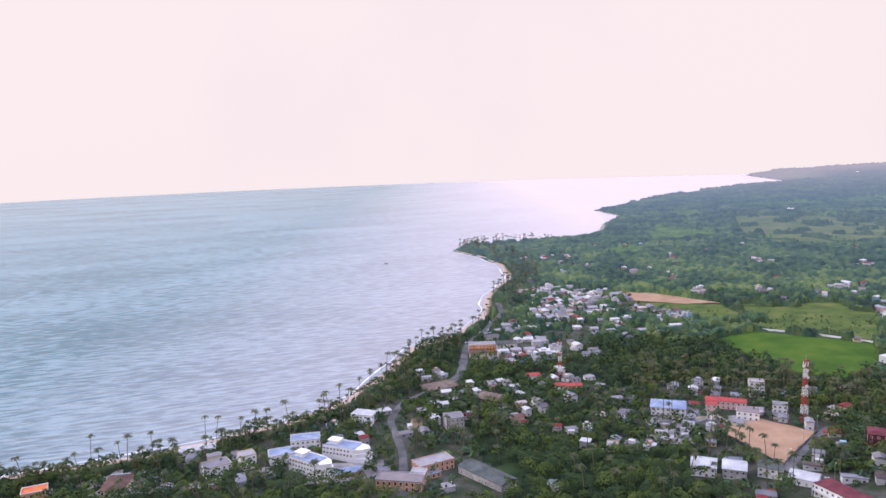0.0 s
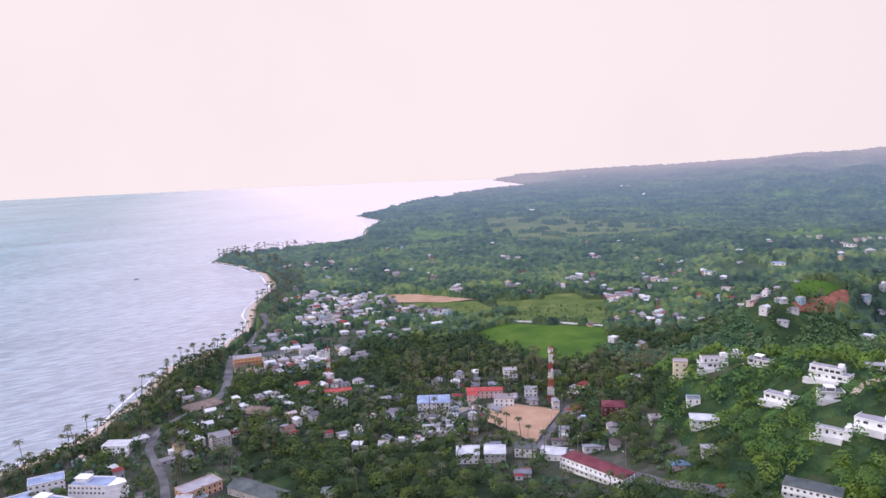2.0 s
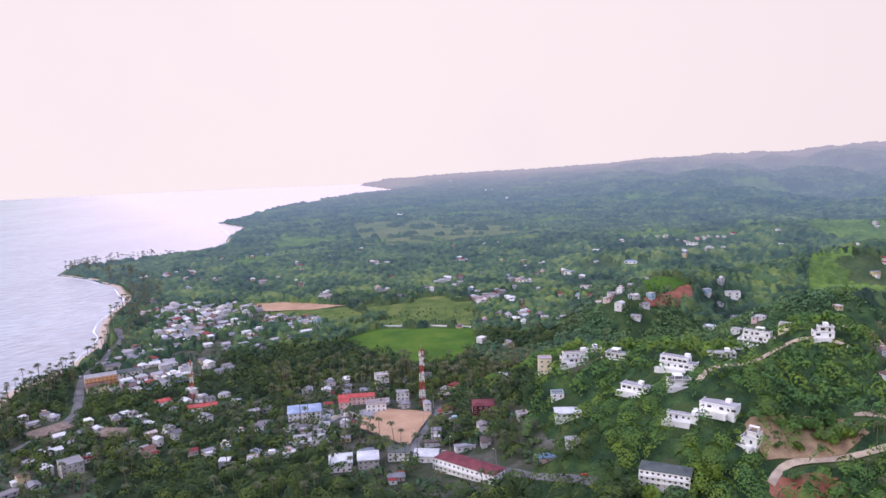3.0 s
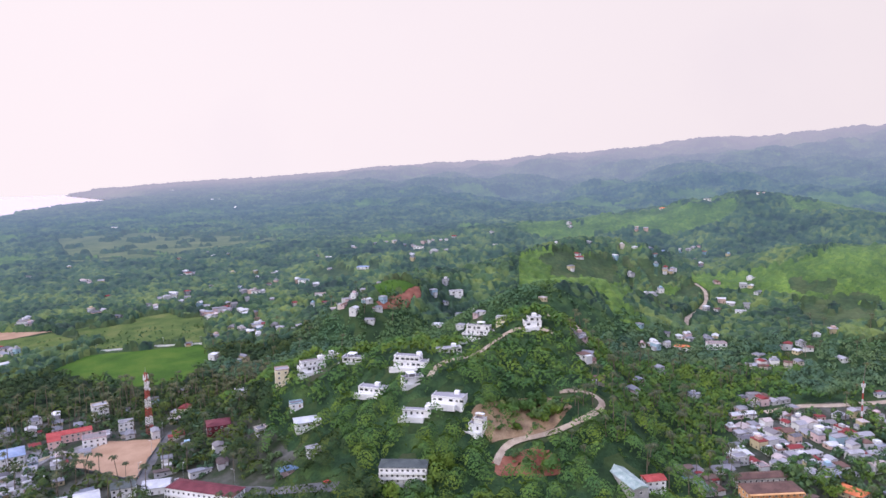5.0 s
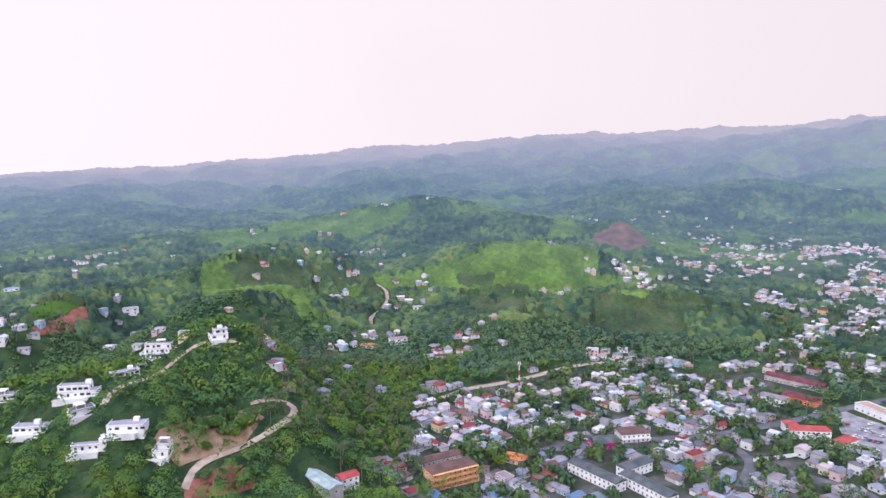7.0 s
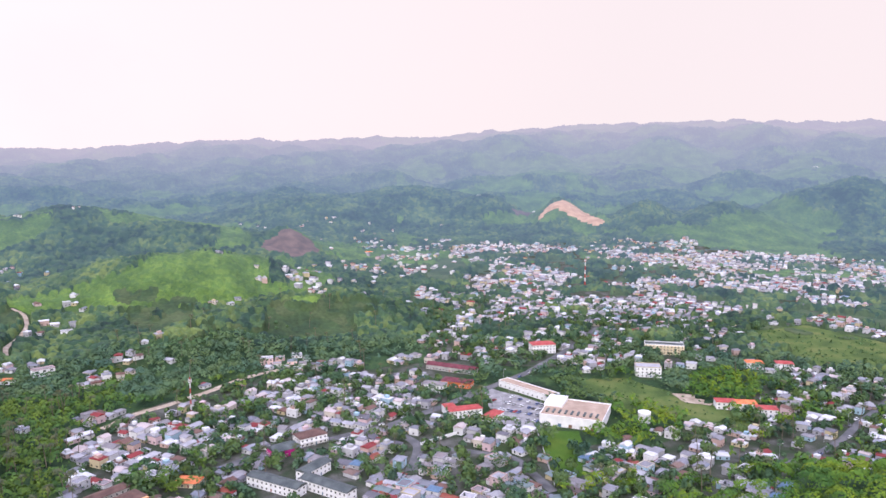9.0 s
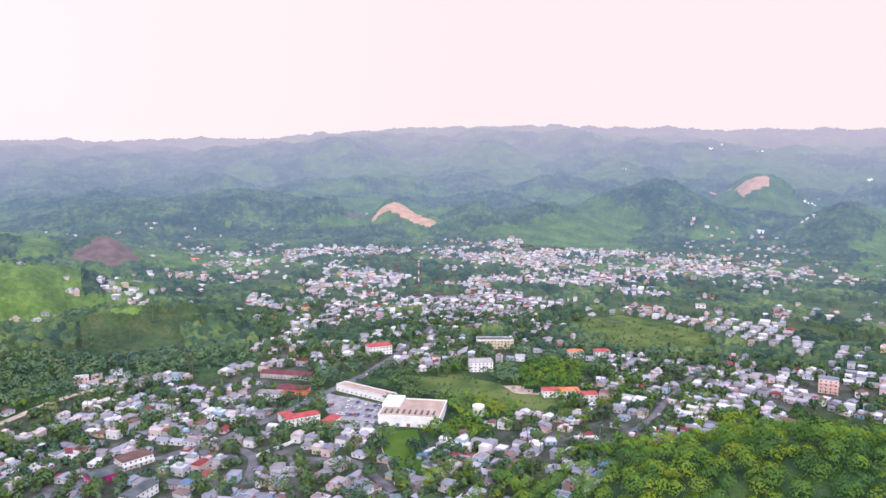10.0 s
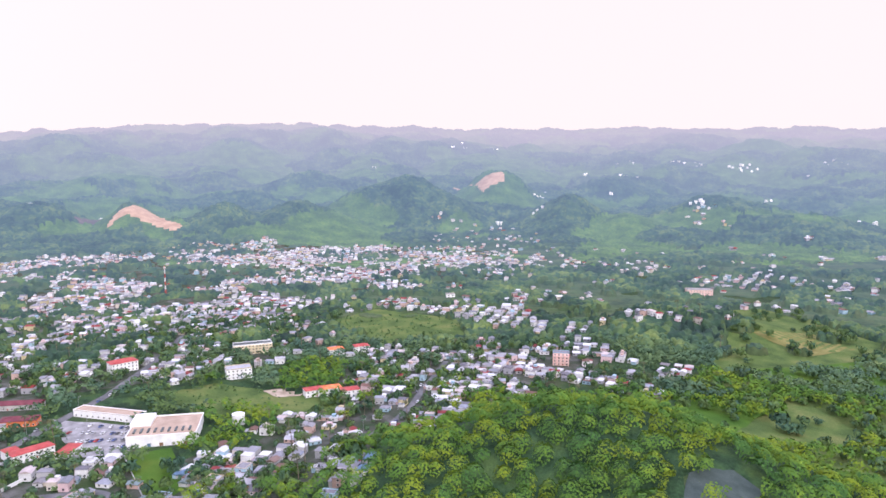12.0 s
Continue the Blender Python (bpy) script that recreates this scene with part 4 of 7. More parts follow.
def building(name, label, x, y, w, d, floors, turn, roof, wall_mat, roof_mat, category="house", group="", storey=3.0, win="small", gap=3.2,
             balcony=False, wings=(), tank=False, z=None, arcade=False, over=0.5, sides="fblr"):
    """A house or larger building: wall body, roof, each window and door its own part. Its front faces local -y."""
    ob = thing(name, x, y, label, category, group, turn, z)
    h = floors * storey
    bm = bmesh.new()
    box(bm, -w / 2, -d / 2, -4, w / 2, d / 2, h)
    if roof == "gable":
        for s in (-1, 1):
            p = [bm.verts.new(q) for q in ((s * w / 2, -d / 2, h), (s * w / 2, d / 2, h), (s * w / 2, 0, h + d / 2 * 0.32))]
            bm.faces.new(p if s > 0 else p[::-1])
    box(bm, -w / 2 - 0.08, -d / 2 - 0.08, -4, w / 2 + 0.08, d / 2 + 0.08, 0.35)
    for k in range(1, floors):
        box(bm, -w / 2 - 0.07, -d / 2 - 0.07, k * storey - 0.12, w / 2 + 0.07, d / 2 + 0.07, k * storey + 0.06)
    part("wall", bm, wall_mat, ob)
    roof_part(ob, roof, w, d, h, roof_mat, over=over)
    for side, length, off, face in (("f", w, d / 2, 180), ("b", w, d / 2, 0), ("r", d, w / 2, -90), ("l", d, w / 2, 90)):
        if side not in sides:
            continue
        n = max(1, int(length / gap))
        for fl in range(floors):
            for k in range(n):
                u = (k + 0.5) / n * length - length / 2
                px, py = {"f": (u, -off), "b": (u, off), "r": (off, u), "l": (-off, u)}[side]
                if fl == 0 and side == "f" and k == n // 2:
                    piece("door", DOOR, ob, px, py, 0.1, face)
                else:
                    piece("window", WIN[win], ob, px, py, fl * storey + 0.9 + (-0.4 if win == "tall" else 0), face)
    if balcony:
        for fl in range(1, floors + (0 if roof != "flat" else 0)):
            bm = bmesh.new()
            zz = fl * storey
            box(bm, -w / 2, -d / 2 - 1.8, zz - 0.1, w / 2, -d / 2 - 0.07, zz + 0.12)
            box(bm, -w / 2, -d / 2 - 1.8, zz + 0.12, w / 2, -d / 2 - 1.66, zz + 1.05)
            for s in (-1, 0, 1):
                box(bm, s * (w / 2 - 0.2) - 0.15, -d / 2 - 1.78, zz - storey, s * (w / 2 - 0.2) + 0.15, -d / 2 - 1.48, zz - 0.1)
            part("balcony", bm, wall_mat, ob)
    if arcade:
        for fl in range(floors):
            bm = bmesh.new()
            zz = fl * storey
            n = max(3, int(w / 3.4))
            box(bm, -w / 2, -d / 2 - 2.2, zz + storey - 0.5, w / 2, -d / 2 - 0.07, zz + storey - 0.05)
            box(bm, -w / 2, -d / 2 - 2.2, zz + 0.0, w / 2, -d / 2 - 2.05, zz + 0.95)
            for k in range(n + 1):
                u = -w / 2 + 0.2 + (w - 0.4) * k / n
                box(bm, u - 0.2, -d / 2 - 2.2, zz - (3 if fl == 0 else 0), u + 0.2, -d / 2 - 1.8, zz + storey - 0.5)
            part("arcade", bm, wall_mat, ob)
    for wx, wy, ww, wd, wf in wings:
        bm = bmesh.new()
        box(bm, wx - ww / 2, wy - wd / 2, -4, wx + ww / 2, wy + wd / 2, wf * storey - 0.05)
        part("wing", bm, wall_mat, ob)
        roof_part(ob, roof, ww, wd, wf * storey - 0.05, roof_mat, over=min(over, 0.3), x=wx, y=wy, name="wing_roof")
        n = max(1, int(ww / gap))
        for fl in range(wf):
            for k in range(n):
                piece("window", WIN[win], ob, wx + (k + 0.5) / n * ww - ww / 2, wy - wd / 2, fl * storey + 0.9, 180)
    if tank:
        bm = bmesh.new()
        tube(bm, (w / 4, d / 5, h + 0.15), (w / 4, d / 5, h + 1.5), 0.6, 0.6, 10)
        tube(bm, (w / 4, d / 5, h + 1.5), (w / 4, d / 5, h + 1.75), 0.6, 0.2, 10)
        part("water_tank", bm, M_greysheet, ob, "black plastic water tank")
    return ob


TAKEN = []


def landmark(name, label, x, y, w, d, *rest, **kw):
    TAKEN.append((x, y, math.hypot(w, d) / 2 + 2))
    for wx, wy, ww, wd, wf in kw.get("wings", ()):
        a = radians(rest[1])
        TAKEN.append((x + wx * math.cos(a) - wy * math.sin(a), y + wx * math.sin(a) + wy * math.cos(a), math.hypot(ww, wd) / 2 + 1))
    return building(name, label, x, y, w, d, *rest, **kw)


def facing(x, y, add=0):
    """The turn with which a building at x, y shows its front to the origin of the plan."""
    return math.degrees(math.atan2(y, x)) - 90 + add


def ship_house(x, y, turn, length, beam, decks, label):
    """A white hotel wing shaped like a ship: stepped decks that taper to a bow, with rows of cabin windows."""
    ob = thing("hotel_wing", x, y, label, "hotel", "ship-shaped hotel", turn)
    TAKEN.append((x, y, length / 2 + 2))
    L, B = length / 2, beam / 2
    for k in range(decks):
        bm = bmesh.new()
        cut = k * length * 0.035
        z0, z1 = k * 2.9 - (4 if k == 0 else 0), k * 2.9 + 2.9
        flare = 0.5
        outline = [(-L + cut * 0.3, -B), (L * 0.45 - cut, -B), (L * 0.8 - cut, -B * 0.62), (L - cut, 0), (L * 0.8 - cut, B * 0.62), (L * 0.45 - cut, B), (-L + cut * 0.3, B)]
        lo = [bm.verts.new((a, b, z0)) for a, b in outline]
        hi = [bm.verts.new((a + (flare if a > L * 0.5 - cut else 0), b * 1.04, z1 + (0.5 if a > L * 0.5 - cut else 0))) for a, b in outline]
        for i in range(7):
            bm.faces.new((lo[i], lo[(i + 1) % 7], hi[(i + 1) % 7], hi[i]))
        bm.faces.new(hi)
        bm.faces.new(lo[::-1])
        box(bm, -L + cut * 0.3, -B - 0.25, z1 - 0.1, L * 0.45 - cut, -B * 1.04, z1 + 0.75)
        box(bm, -L + cut * 0.3, B * 1.04, z1 - 0.1, L * 0.45 - cut, B + 0.25, z1 + 0.75)
        part("deck", bm, M_white, ob)
        n = int((length * 0.7 - cut) / 2.6)
        for i in range(n):
            u = -L + cut * 0.3 + 1.4 + i * 2.6
            for s in (-1, 1):
                piece("window", WIN["small"], ob, u, s * B * 1.02, max(k * 2.9, 0) + 0.9, 180 if s < 0 else 0)
    z = decks * 2.9
    bm = bmesh.new()
    box(bm, -L * 0.92, -B * 0.86, z, L * 0.36, B * 0.86, z + 0.45)
    part("sun_deck", bm, M_bluesheet, ob, "blue-grey roof slab")
    bm = bmesh.new()
    box(bm, -L * 0.80, -B * 0.5, z + 0.45, -L * 0.42, B * 0.5, z + 3.0)
    box(bm, -L * 0.84, -B * 0.58, z + 3.0, -L * 0.36, B * 0.58, z + 3.25)
    part("bridge", bm, M_white, ob)
    return ob


ship_house(-88, 436, -35, 34, 12, 3, "white ship-shaped hotel wing with stepped decks")
ship_house(-68, 456, -25, 36, 12, 3, "white ship-shaped hotel wing facing the palms")
landmark("hotel_block", "white hotel block with a blue-grey flat roof", -113, 456, 17, 12, 2, 20, "flat", M_white, M_bluesheet, category="hotel")
landmark("hotel_block", "white hotel block with a pale blue roof by the beach", -102, 480, 20, 12, 2, 10, "flat", M_white, M_bluesheet, category="hotel")
landmark("pavilion", "low pavilion with a blue roof and red front", -66, 430, 16, 8, 1, 15, "gable", M_red, M_bluesheet, category="pavilion")
landmark("guest_house", "terracotta house with flat roof terraces", -13, 434, 24, 12, 2, 28, "flat", M_terra, M_slab, wings=((-6, -9, 10, 7, 1),), win="tall")
landmark("guest_house", "terracotta house with broken roof terraces and arches", -32, 411, 28, 12, 2, -12, "flat", M_terra, M_slab, wings=((9, 9, 9, 8, 2),), win="tall")
landmark("warehouse", "long shed with a dark weathered metal roof", 20, 416, 38, 13, 1, -50, "gable", M_concrete, M_greysheet, category="shed", storey=4.5, gap=5)
landmark("concrete_house", "raw grey concrete three-storey house among trees", 1, 503, 13, 12, 3, 12, "flat", M_concrete, M_slab)
landmark("villa", "white villa with a sweeping curved roof", -66, 524, 17, 11, 2, -20, "flat", M_white, M_whitesheet, wings=((6, -7, 8, 6, 1),))
landmark("apartment_house", "white apartment house beside the beach lane", -152, 441, 17, 12, 2, 35, "flat", M_white, M_slab, tank=True)
landmark("apartment_house", "white house with blue trim and flat roof", -134, 448, 10, 10, 3, 30, "flat", M_white, M_slab)
landmark("beach_house", "white beach house with pale awnings", -176, 476, 24, 9, 1, 20, "hip", M_white, M_whitesheet)
landmark("hotel_block", "brown-roofed house beside a small pool", -205, 418, 14, 22, 2, 8, "hip", M_cream, M_brown, category="hotel")
landmark("beach_house", "orange-walled house near the beach", -252, 412, 14, 10, 2, 25, "flat", M_terra, M_orange)
landmark("clinic", "white two-storey building with a pale blue roof", 160, 516, 24, 17, 2, -18, "hip", M_white, M_bluesheet, category="building", over=0.8)
landmark("school", "pink building with an L-shaped red roof", 204, 520, 28, 9, 2, -20, "gable", M_pink, M_red, category="school", wings=((-10, -9, 8, 10, 2),))
landmark("house", "white house with a dark flat roof beside the sports ground", 211, 497, 15, 11, 2, -24, "flat", M_white, M_slab, tank=True)
landmark("house", "tall narrow white house", 236, 542, 11, 9, 4, -15, "flat", M_white, M_slab, tank=True)
landmark("house", "small white two-storey house near the mast", 238, 506, 10, 7, 2, -25, "flat", M_white, M_slab)
landmark("workshop", "workshop under two pale metal roofs", 150, 414, 14, 15, 2, -22, "gable", M_white, M_whitesheet, category="workshop")
landmark("workshop", "workshop under a pale roof with a maroon ridge", 166, 408, 13, 14, 2, -22, "gable", M_concrete, M_whitesheet, category="workshop")
landmark("house", "dark-roofed house by the street corner", 186, 405, 13, 10, 2, -30, "gable", M_white, M_greysheet)
landmark("shop", "shop with a broad white metal roof", 200, 393, 15, 12, 1, -35, "gable", M_white, M_whitesheet, category="shop", storey=4)
landmark("town_hall", "long white two-storey building with a maroon roof", 210, 357, 44, 12, 2, -68, "hip", M_white, M_maroon, category="building", storey=3.5, balcony=True)
landmark("house", "dark red two-storey house with a hipped roof", 258, 417, 15, 13, 2, -30, "hip", M_maroon, M_maroon, balcony=True)
landmark("house", "small white house among big trees", 311, 466, 11, 8, 2, -25, "flat", M_white, M_slab)
landmark("tower_house", "narrow unfinished cream tower house", 297, 397, 9, 8, 3, -32, "flat", M_cream, M_slab, storey=3.4)
landmark("hotel", "ochre seaside hotel with white balconies", 32, 700, 26, 11, 3, 0, "flat", M_yellow, M_slab, category="hotel", balcony=True)
landmark("hotel", "white seaside block with grey roofs", 52, 712, 30, 12, 2, 4, "gable", M_white, M_greysheet, category="hotel")
landmark("hotel", "cream house beside the coast road", 28, 682, 18, 10, 2, 0, "hip", M_cream, M_brown, category="hotel")
landmark("market_hall", "market stall roofs in bright red", 97, 580, 22, 9, 1, -8, "gable", M_white, M_red, category="market")
landmark("rancho", "large thatched hall with drooping roof", -10, 592, 26, 16, 1, 25, "hip", M_concrete, M_thatch, category="hall", over=1.5)
landmark("rancho", "thatched hall beside the beach lane", 30, 560, 18, 14, 1, -35, "hip", M_concrete, M_thatch, category="hall", over=1.5)
landmark("house", "house with a steep red roof by the mast", 72, 612, 12, 9, 1, 10, "hip", M_white, M_red)
landmark("school", "white three-storey school with a dark hipped roof", 276, 264, 26, 11, 3, facing(276, 264, -8), "hip", M_white, M_greysheet, category="school", balcony=True, gap=2.8)

# the white villas on the hill
def villa(x, y, w, d, floors, turn, seed):
    """A modern villa: storeys set back from one another, roof terraces with parapets, wide dark openings, a pergola."""
    r = random.Random(seed)
    ob = thing("villa", x, y, "white flat-roofed hillside villa with set-back terraces", "villa", "hillside villas", turn)
    TAKEN.append((x, y, w * 0.58 + 1.5))
    TAKEN.extend((x * (1 - q / math.hypot(x, y)), y * (1 - q / math.hypot(x, y)), w * 0.32) for q in (9,))
    x0, x1, y0, y1 = -w / 2, w / 2, -d / 2, d / 2
    for k in range(floors):
        z = k * 3.1
        bm = bmesh.new()
        box(bm, x0, y0, z - (5 if k == 0 else 0), x1, y1, z + 2.95)
        part("storey", bm, M_white, ob)
        bm = bmesh.new()
        lip = r.choice((0.15, 0.5, 0.9))
        box(bm, x0 - 0.1, y0 - lip, z + 2.95, x1 + 0.1, y1 + 0.1, z + 3.12)
        part("roof_slab", bm, M_slab, ob)
        bm = bmesh.new()
        for q in ((x0 - 0.1, y0 - lip, x1 + 0.1, y0 - lip + 0.14), (x0 - 0.1, y0 - lip + 0.14, x0 + 0.05, y1 + 0.1), (x1 - 0.05, y0 - lip + 0.14, x1 + 0.1, y1 + 0.1)):
            box(bm, q[0], q[1], z + 3.12, q[2], q[3], z + 3.75)
        part("parapet", bm, M_white, ob)
        u = x0 + 1.2
        while u < x1 - 1.4:
            kind = r.choice(("wide", "tall", "small", "wide", ""))
            if kind:
                piece("window", WIN[kind], ob, u + 1.1, y0, z + (0.3 if kind == "tall" else 0.9), 180)
            u += r.uniform(2.9, 4.2)
        for s, face in ((x0, 90), (x1, -90)):
            if r.random() < 0.8:
                piece("window", WIN["wide"], ob, s, (y0 + y1) / 2, z + 0.9, face)
        cut = r.uniform(0.08, 0.3) * (x1 - x0)
        if r.random() < 0.5:
            x0 += cut
        else:
            x1 -= cut
        y0 += r.uniform(0.4, 2.2)
    bm = bmesh.new()
    z = floors * 3.1
    px = (x0 + x1) / 2
    if seed % 3 == 0:
        for sx in (-2.4, 2.4):
            for sy in (y0 + 0.3, y1 - 0.6):
                box(bm, px + sx - 0.14, sy - 0.14, z - 0.1, px + sx + 0.14, sy + 0.14, z + 2.2)
        box(bm, px - 2.8, y0, z + 2.2, px + 2.8, y1 - 0.3, z + 2.4)
        part("pergola", bm, M_white, ob)
    else:
        box(bm, x1 - 3.4, y1 - 3.2, z, x1 - 0.4, y1 - 0.4, z + 2.1)
        part("stair_head", bm, M_white, ob)
    bm = bmesh.new()
    box(bm, -w / 2 - 2, -d / 2 - 3.5, -4, w / 2 - w * 0.2, -d / 2 - 0.05, -0.8)
    box(bm, -w / 2 - 2, -d / 2 - 3.5, -0.8, w / 2 - w * 0.2, -d / 2 - 3.3, 0.0)
    part("terrace", bm, M_white, ob)
    return ob


for k, (vx, vy, vw, vd, vf, va) in enumerate(((314, 386, 18, 8, 2, 16), (338, 394, 11, 6, 1, 20), (339, 370, 14, 7, 1, -22), (345, 320, 22, 9, 2, -20),
                                              (383, 319, 17, 7, 1, 14), (430, 326, 27, 9, 3, -18), (437, 284, 12, 8, 2, 14), (317, 328, 18, 8, 1, -26),
                                              (331, 307, 13, 7, 1, 16), (330, 275, 20, 10, 1, -20), (312, 286, 17, 5, 1, -14), (328, 252, 9, 7, 2, -24))):
    villa(vx, vy, vw, vd, vf, facing(vx, vy, va), 40 + k)
landmark("villa", "cream wing of a hillside villa", 443, 316, 7, 7, 2, facing(442, 317, -8), "flat", M_cream, M_slab, category="villa", win="wide")
landmark("gate_house", "small white arched gate house", 286, 369, 8, 6, 1, -30, "flat", M_white, M_slab)
landmark("house", "low house under a white metal roof", 281, 352, 16, 11, 1, -30, "hip", M_white, M_whitesheet)
landmark("shed", "long shed with a faded green metal roof", 351, 168, 30, 9, 1, 57, "gable", M_concrete, M_greensheet, category="shed", storey=4, gap=5)
landmark("house", "white two-storey house with a red roof", 362, 157, 11, 8, 2, -40, "gable", M_white, M_red)
landmark("hotel", "ochre arcaded hotel with a dark brown roof", 398, 106, 30, 12, 3, facing(398, 106, 28), "hip", M_yellow, M_brown, category="hotel", arcade=True, storey=3.3)
landmark("hotel", "rear wing of the hotel with a dark brown roof", 418, 118, 30, 8, 2, facing(418, 118, 28), "hip", M_concrete, M_brown, category="hotel")
landmark("house", "house with a bright orange hipped roof", 436, 74, 15, 10, 1, facing(436, 74, -25), "hip", M_cream, M_orange)
landmark("shop", "shop with a magenta front and black roof", 473, 20, 17, 13, 1, facing(473, 20, 25), "gable", M_magenta, M_greysheet, category="shop", storey=4.6)
landmark("hotel", "white two-storey corner building with a brown hipped roof", 490, 2, 20, 13, 2, facing(490, 2, 24), "hip", M_white, M_brown, category="hotel", balcony=True)
for qx, qy, qw in ((420, 22, 38), (410, -8, 36)):
    landmark("school_wing", "long white school wing with a weathered green-grey roof", qx, qy, qw, 9, 2, facing(qx, qy, -42), "gable", M_white, M_greysheet, category="school", group="school court")
landmark("school_wing", "cross wing of the school with a grey roof", 436, 0, 22, 9, 2, facing(436, 0, 48), "gable", M_white, M_greysheet, category="school", group="school court")
landmark("school", "white building with an angled red roof", 522, -114, 26, 10, 2, facing(522, -114, 20), "hip", M_white, M_red, category="school", wings=((-9, 9, 9, 10, 2),))
landmark("shop", "low shop with a red roof by the car park", 512, -134, 18, 9, 1, facing(512, -134, 60), "hip", M_white, M_red, category="shop", storey=3.6)
landmark("market_hall", "long market hall with dark red roofs", 640, -128, 48, 11, 1, facing(640, -128, -24), "gable", M_concrete, M_maroon, category="market", storey=4.5)
landmark("market_hall", "hall with a dark red hipped roof", 596, -124, 26, 12, 1, facing(596, -124, -20), "hip", M_orange, M_maroon, category="market", storey=4.5)
landmark("shop", "white two-storey block with a flat roof", 586, -102, 20, 10, 2, facing(586, -102, -20), "flat", M_white, M_slab, category="shop")
landmark("arcade_shops", "row of white shops with a flat tan roof", 566, -178, 56, 11, 1, math.degrees(math.atan2(-30, -49)) + 180, "flat", M_white, M_tansheet, category="shops", storey=5, arcade=True, gap=5)
landmark("apartment_house", "long ochre arcaded block with grey roof", 664, -352, 38, 13, 3, facing(664, -352, 5), "flat", M_cream, M_greysheet, category="building", arcade=True)
landmark("apartment_house", "plain white three-storey block", 594, -300, 22, 14, 3, facing(594, -300, 8), "flat", M_white, M_slab, category="building")
landmark("apartment_house", "white three-storey block with red roof tiles", 688, -231, 24, 14, 3, facing(688, -231, 18), "hip", M_white, M_red, category="building")
landmark("apartment_house", "pink four-storey block on the hillside", 417, -543, 15, 10, 4, facing(417, -543), "flat", M_pink, M_slab, category="building", balcony=True)
landmark("hotel", "pale pink three-storey block in the valley", 500, -970, 36, 14, 3, facing(500, -970, 14), "flat", M_pink, M_slab, category="hotel", gap=4)
landmark("villa", "pink villa on the green ridge", 693, 42, 12, 8, 2, facing(693, 42), "flat", M_pink, M_slab, category="villa")
for gx, gy, gw, gf, gm in ((704, 30, 9, 1, M_pink), (712, 14, 10, 1, M_white), (684, 32, 8, 1, M_white), (690, 18, 9, 1, M_pink), (700, 4, 8, 1, M_white), (672, 24, 8, 1, M_concrete), (680, 8, 7, 1, M_white), (664, 12, 8, 1, M_pink)):
    landmark("house", "small rendered house below the pink villa", gx, gy, gw, 7, gf, facing(gx, gy), "flat", gm, M_slab, category="house", group="houses on the green ridge")
for hx, hy, roofm, lab in ((598, -409, M_orange, "orange"), (590, -435, M_red, "red"), (502, -320, M_red, "red"), (496, -334, M_orange, "orange"), (481, -342, M_red, "red")):
    landmark("house", "white house with a %s tiled roof" % lab, hx, hy, 15, 10, 2, facing(hx, hy, 15), "hip", M_white, roofm)
outliers = [(1500, 452), (1526, 446), (1532, 438), (1476, 535), (1440, 613), (2027, 262), (2040, 270), (984, 718), (993, 425), (840, 263), (668, 262), (690, 238), (519, 757), (677, 840), (640, 690),
            (604, 856), (1466, -120), (620, 640), (560, 480), (640, 520), (760, 800), (860, 900), (800, 980), (1000, 900), (585, 700), (640, 760), (880, -742), (735, -700)]
for k, (hx, hy) in enumerate(outliers):
    landmark("country_house", "white country house standing among trees", hx, hy, 12 + (k % 3) * 3, 8, 1 + k % 2, facing(hx, hy, (k * 37) % 60 - 30), "flat" if k % 2 else "hip",
             M_white, M_slab if k % 2 else (M_whitesheet, M_orange, M_bluesheet)[k % 3], group="country houses", gap=6, win="wide", sides="fr")


def supermarket(x, y, turn):
    ob = thing("supermarket", x, y, "large white supermarket with a tan roof and skylights", "supermarket", turn=turn)
    TAKEN.append((x, y, 33))
    bm = bmesh.new()
    box(bm, -23, -20, -2, 23, 20, 7.5)
    box(bm, -23.3, -20.3, 7.5, 23.3, -19.8, 8.4)
    box(bm, -23.3, 19.8, 7.5, 23.3, 20.3, 8.4)
    box(bm, -23.3, -19.8, 7.5, -22.8, 19.8, 8.4)
    box(bm, 22.8, -19.8, 7.5, 23.3, 19.8, 8.4)
    part("wall", bm, M_white, ob)
    bm = bmesh.new()
    up = [bm.verts.new(q) for q in ((-22.7, -19.7, 7.6), (22.7, -19.7, 7.6), (22.7, 19.7, 7.6), (-22.7, 19.7, 7.6), (-22.7, 0, 8.5), (22.7, 0, 8.5))]
    for q in ((0, 1, 5, 4), (2, 3, 4, 5), (0, 4, 3), (1, 2, 5)):
        bm.faces.new([up[i] for i in q])
    part("roof", bm, M_tansheet, ob)
    for k in range(9):
        bm = bmesh.new()
        box(bm, -20 + k * 4.6, -14, 7.8, -18.4 + k * 4.6, -6, 8.5)
        part("skylight", bm, M_greysheet, ob)
    bm = bmesh.new()
    box(bm, -24, -2, 7.6, -10, 20.2, 10.5)
    part("plant_room", bm, M_white, ob)
    for k in range(5):
        piece("door", GATE, ob, -16 + k * 8, -20, 0.1, 180)
    return ob


supermarket(499, -195, 238)

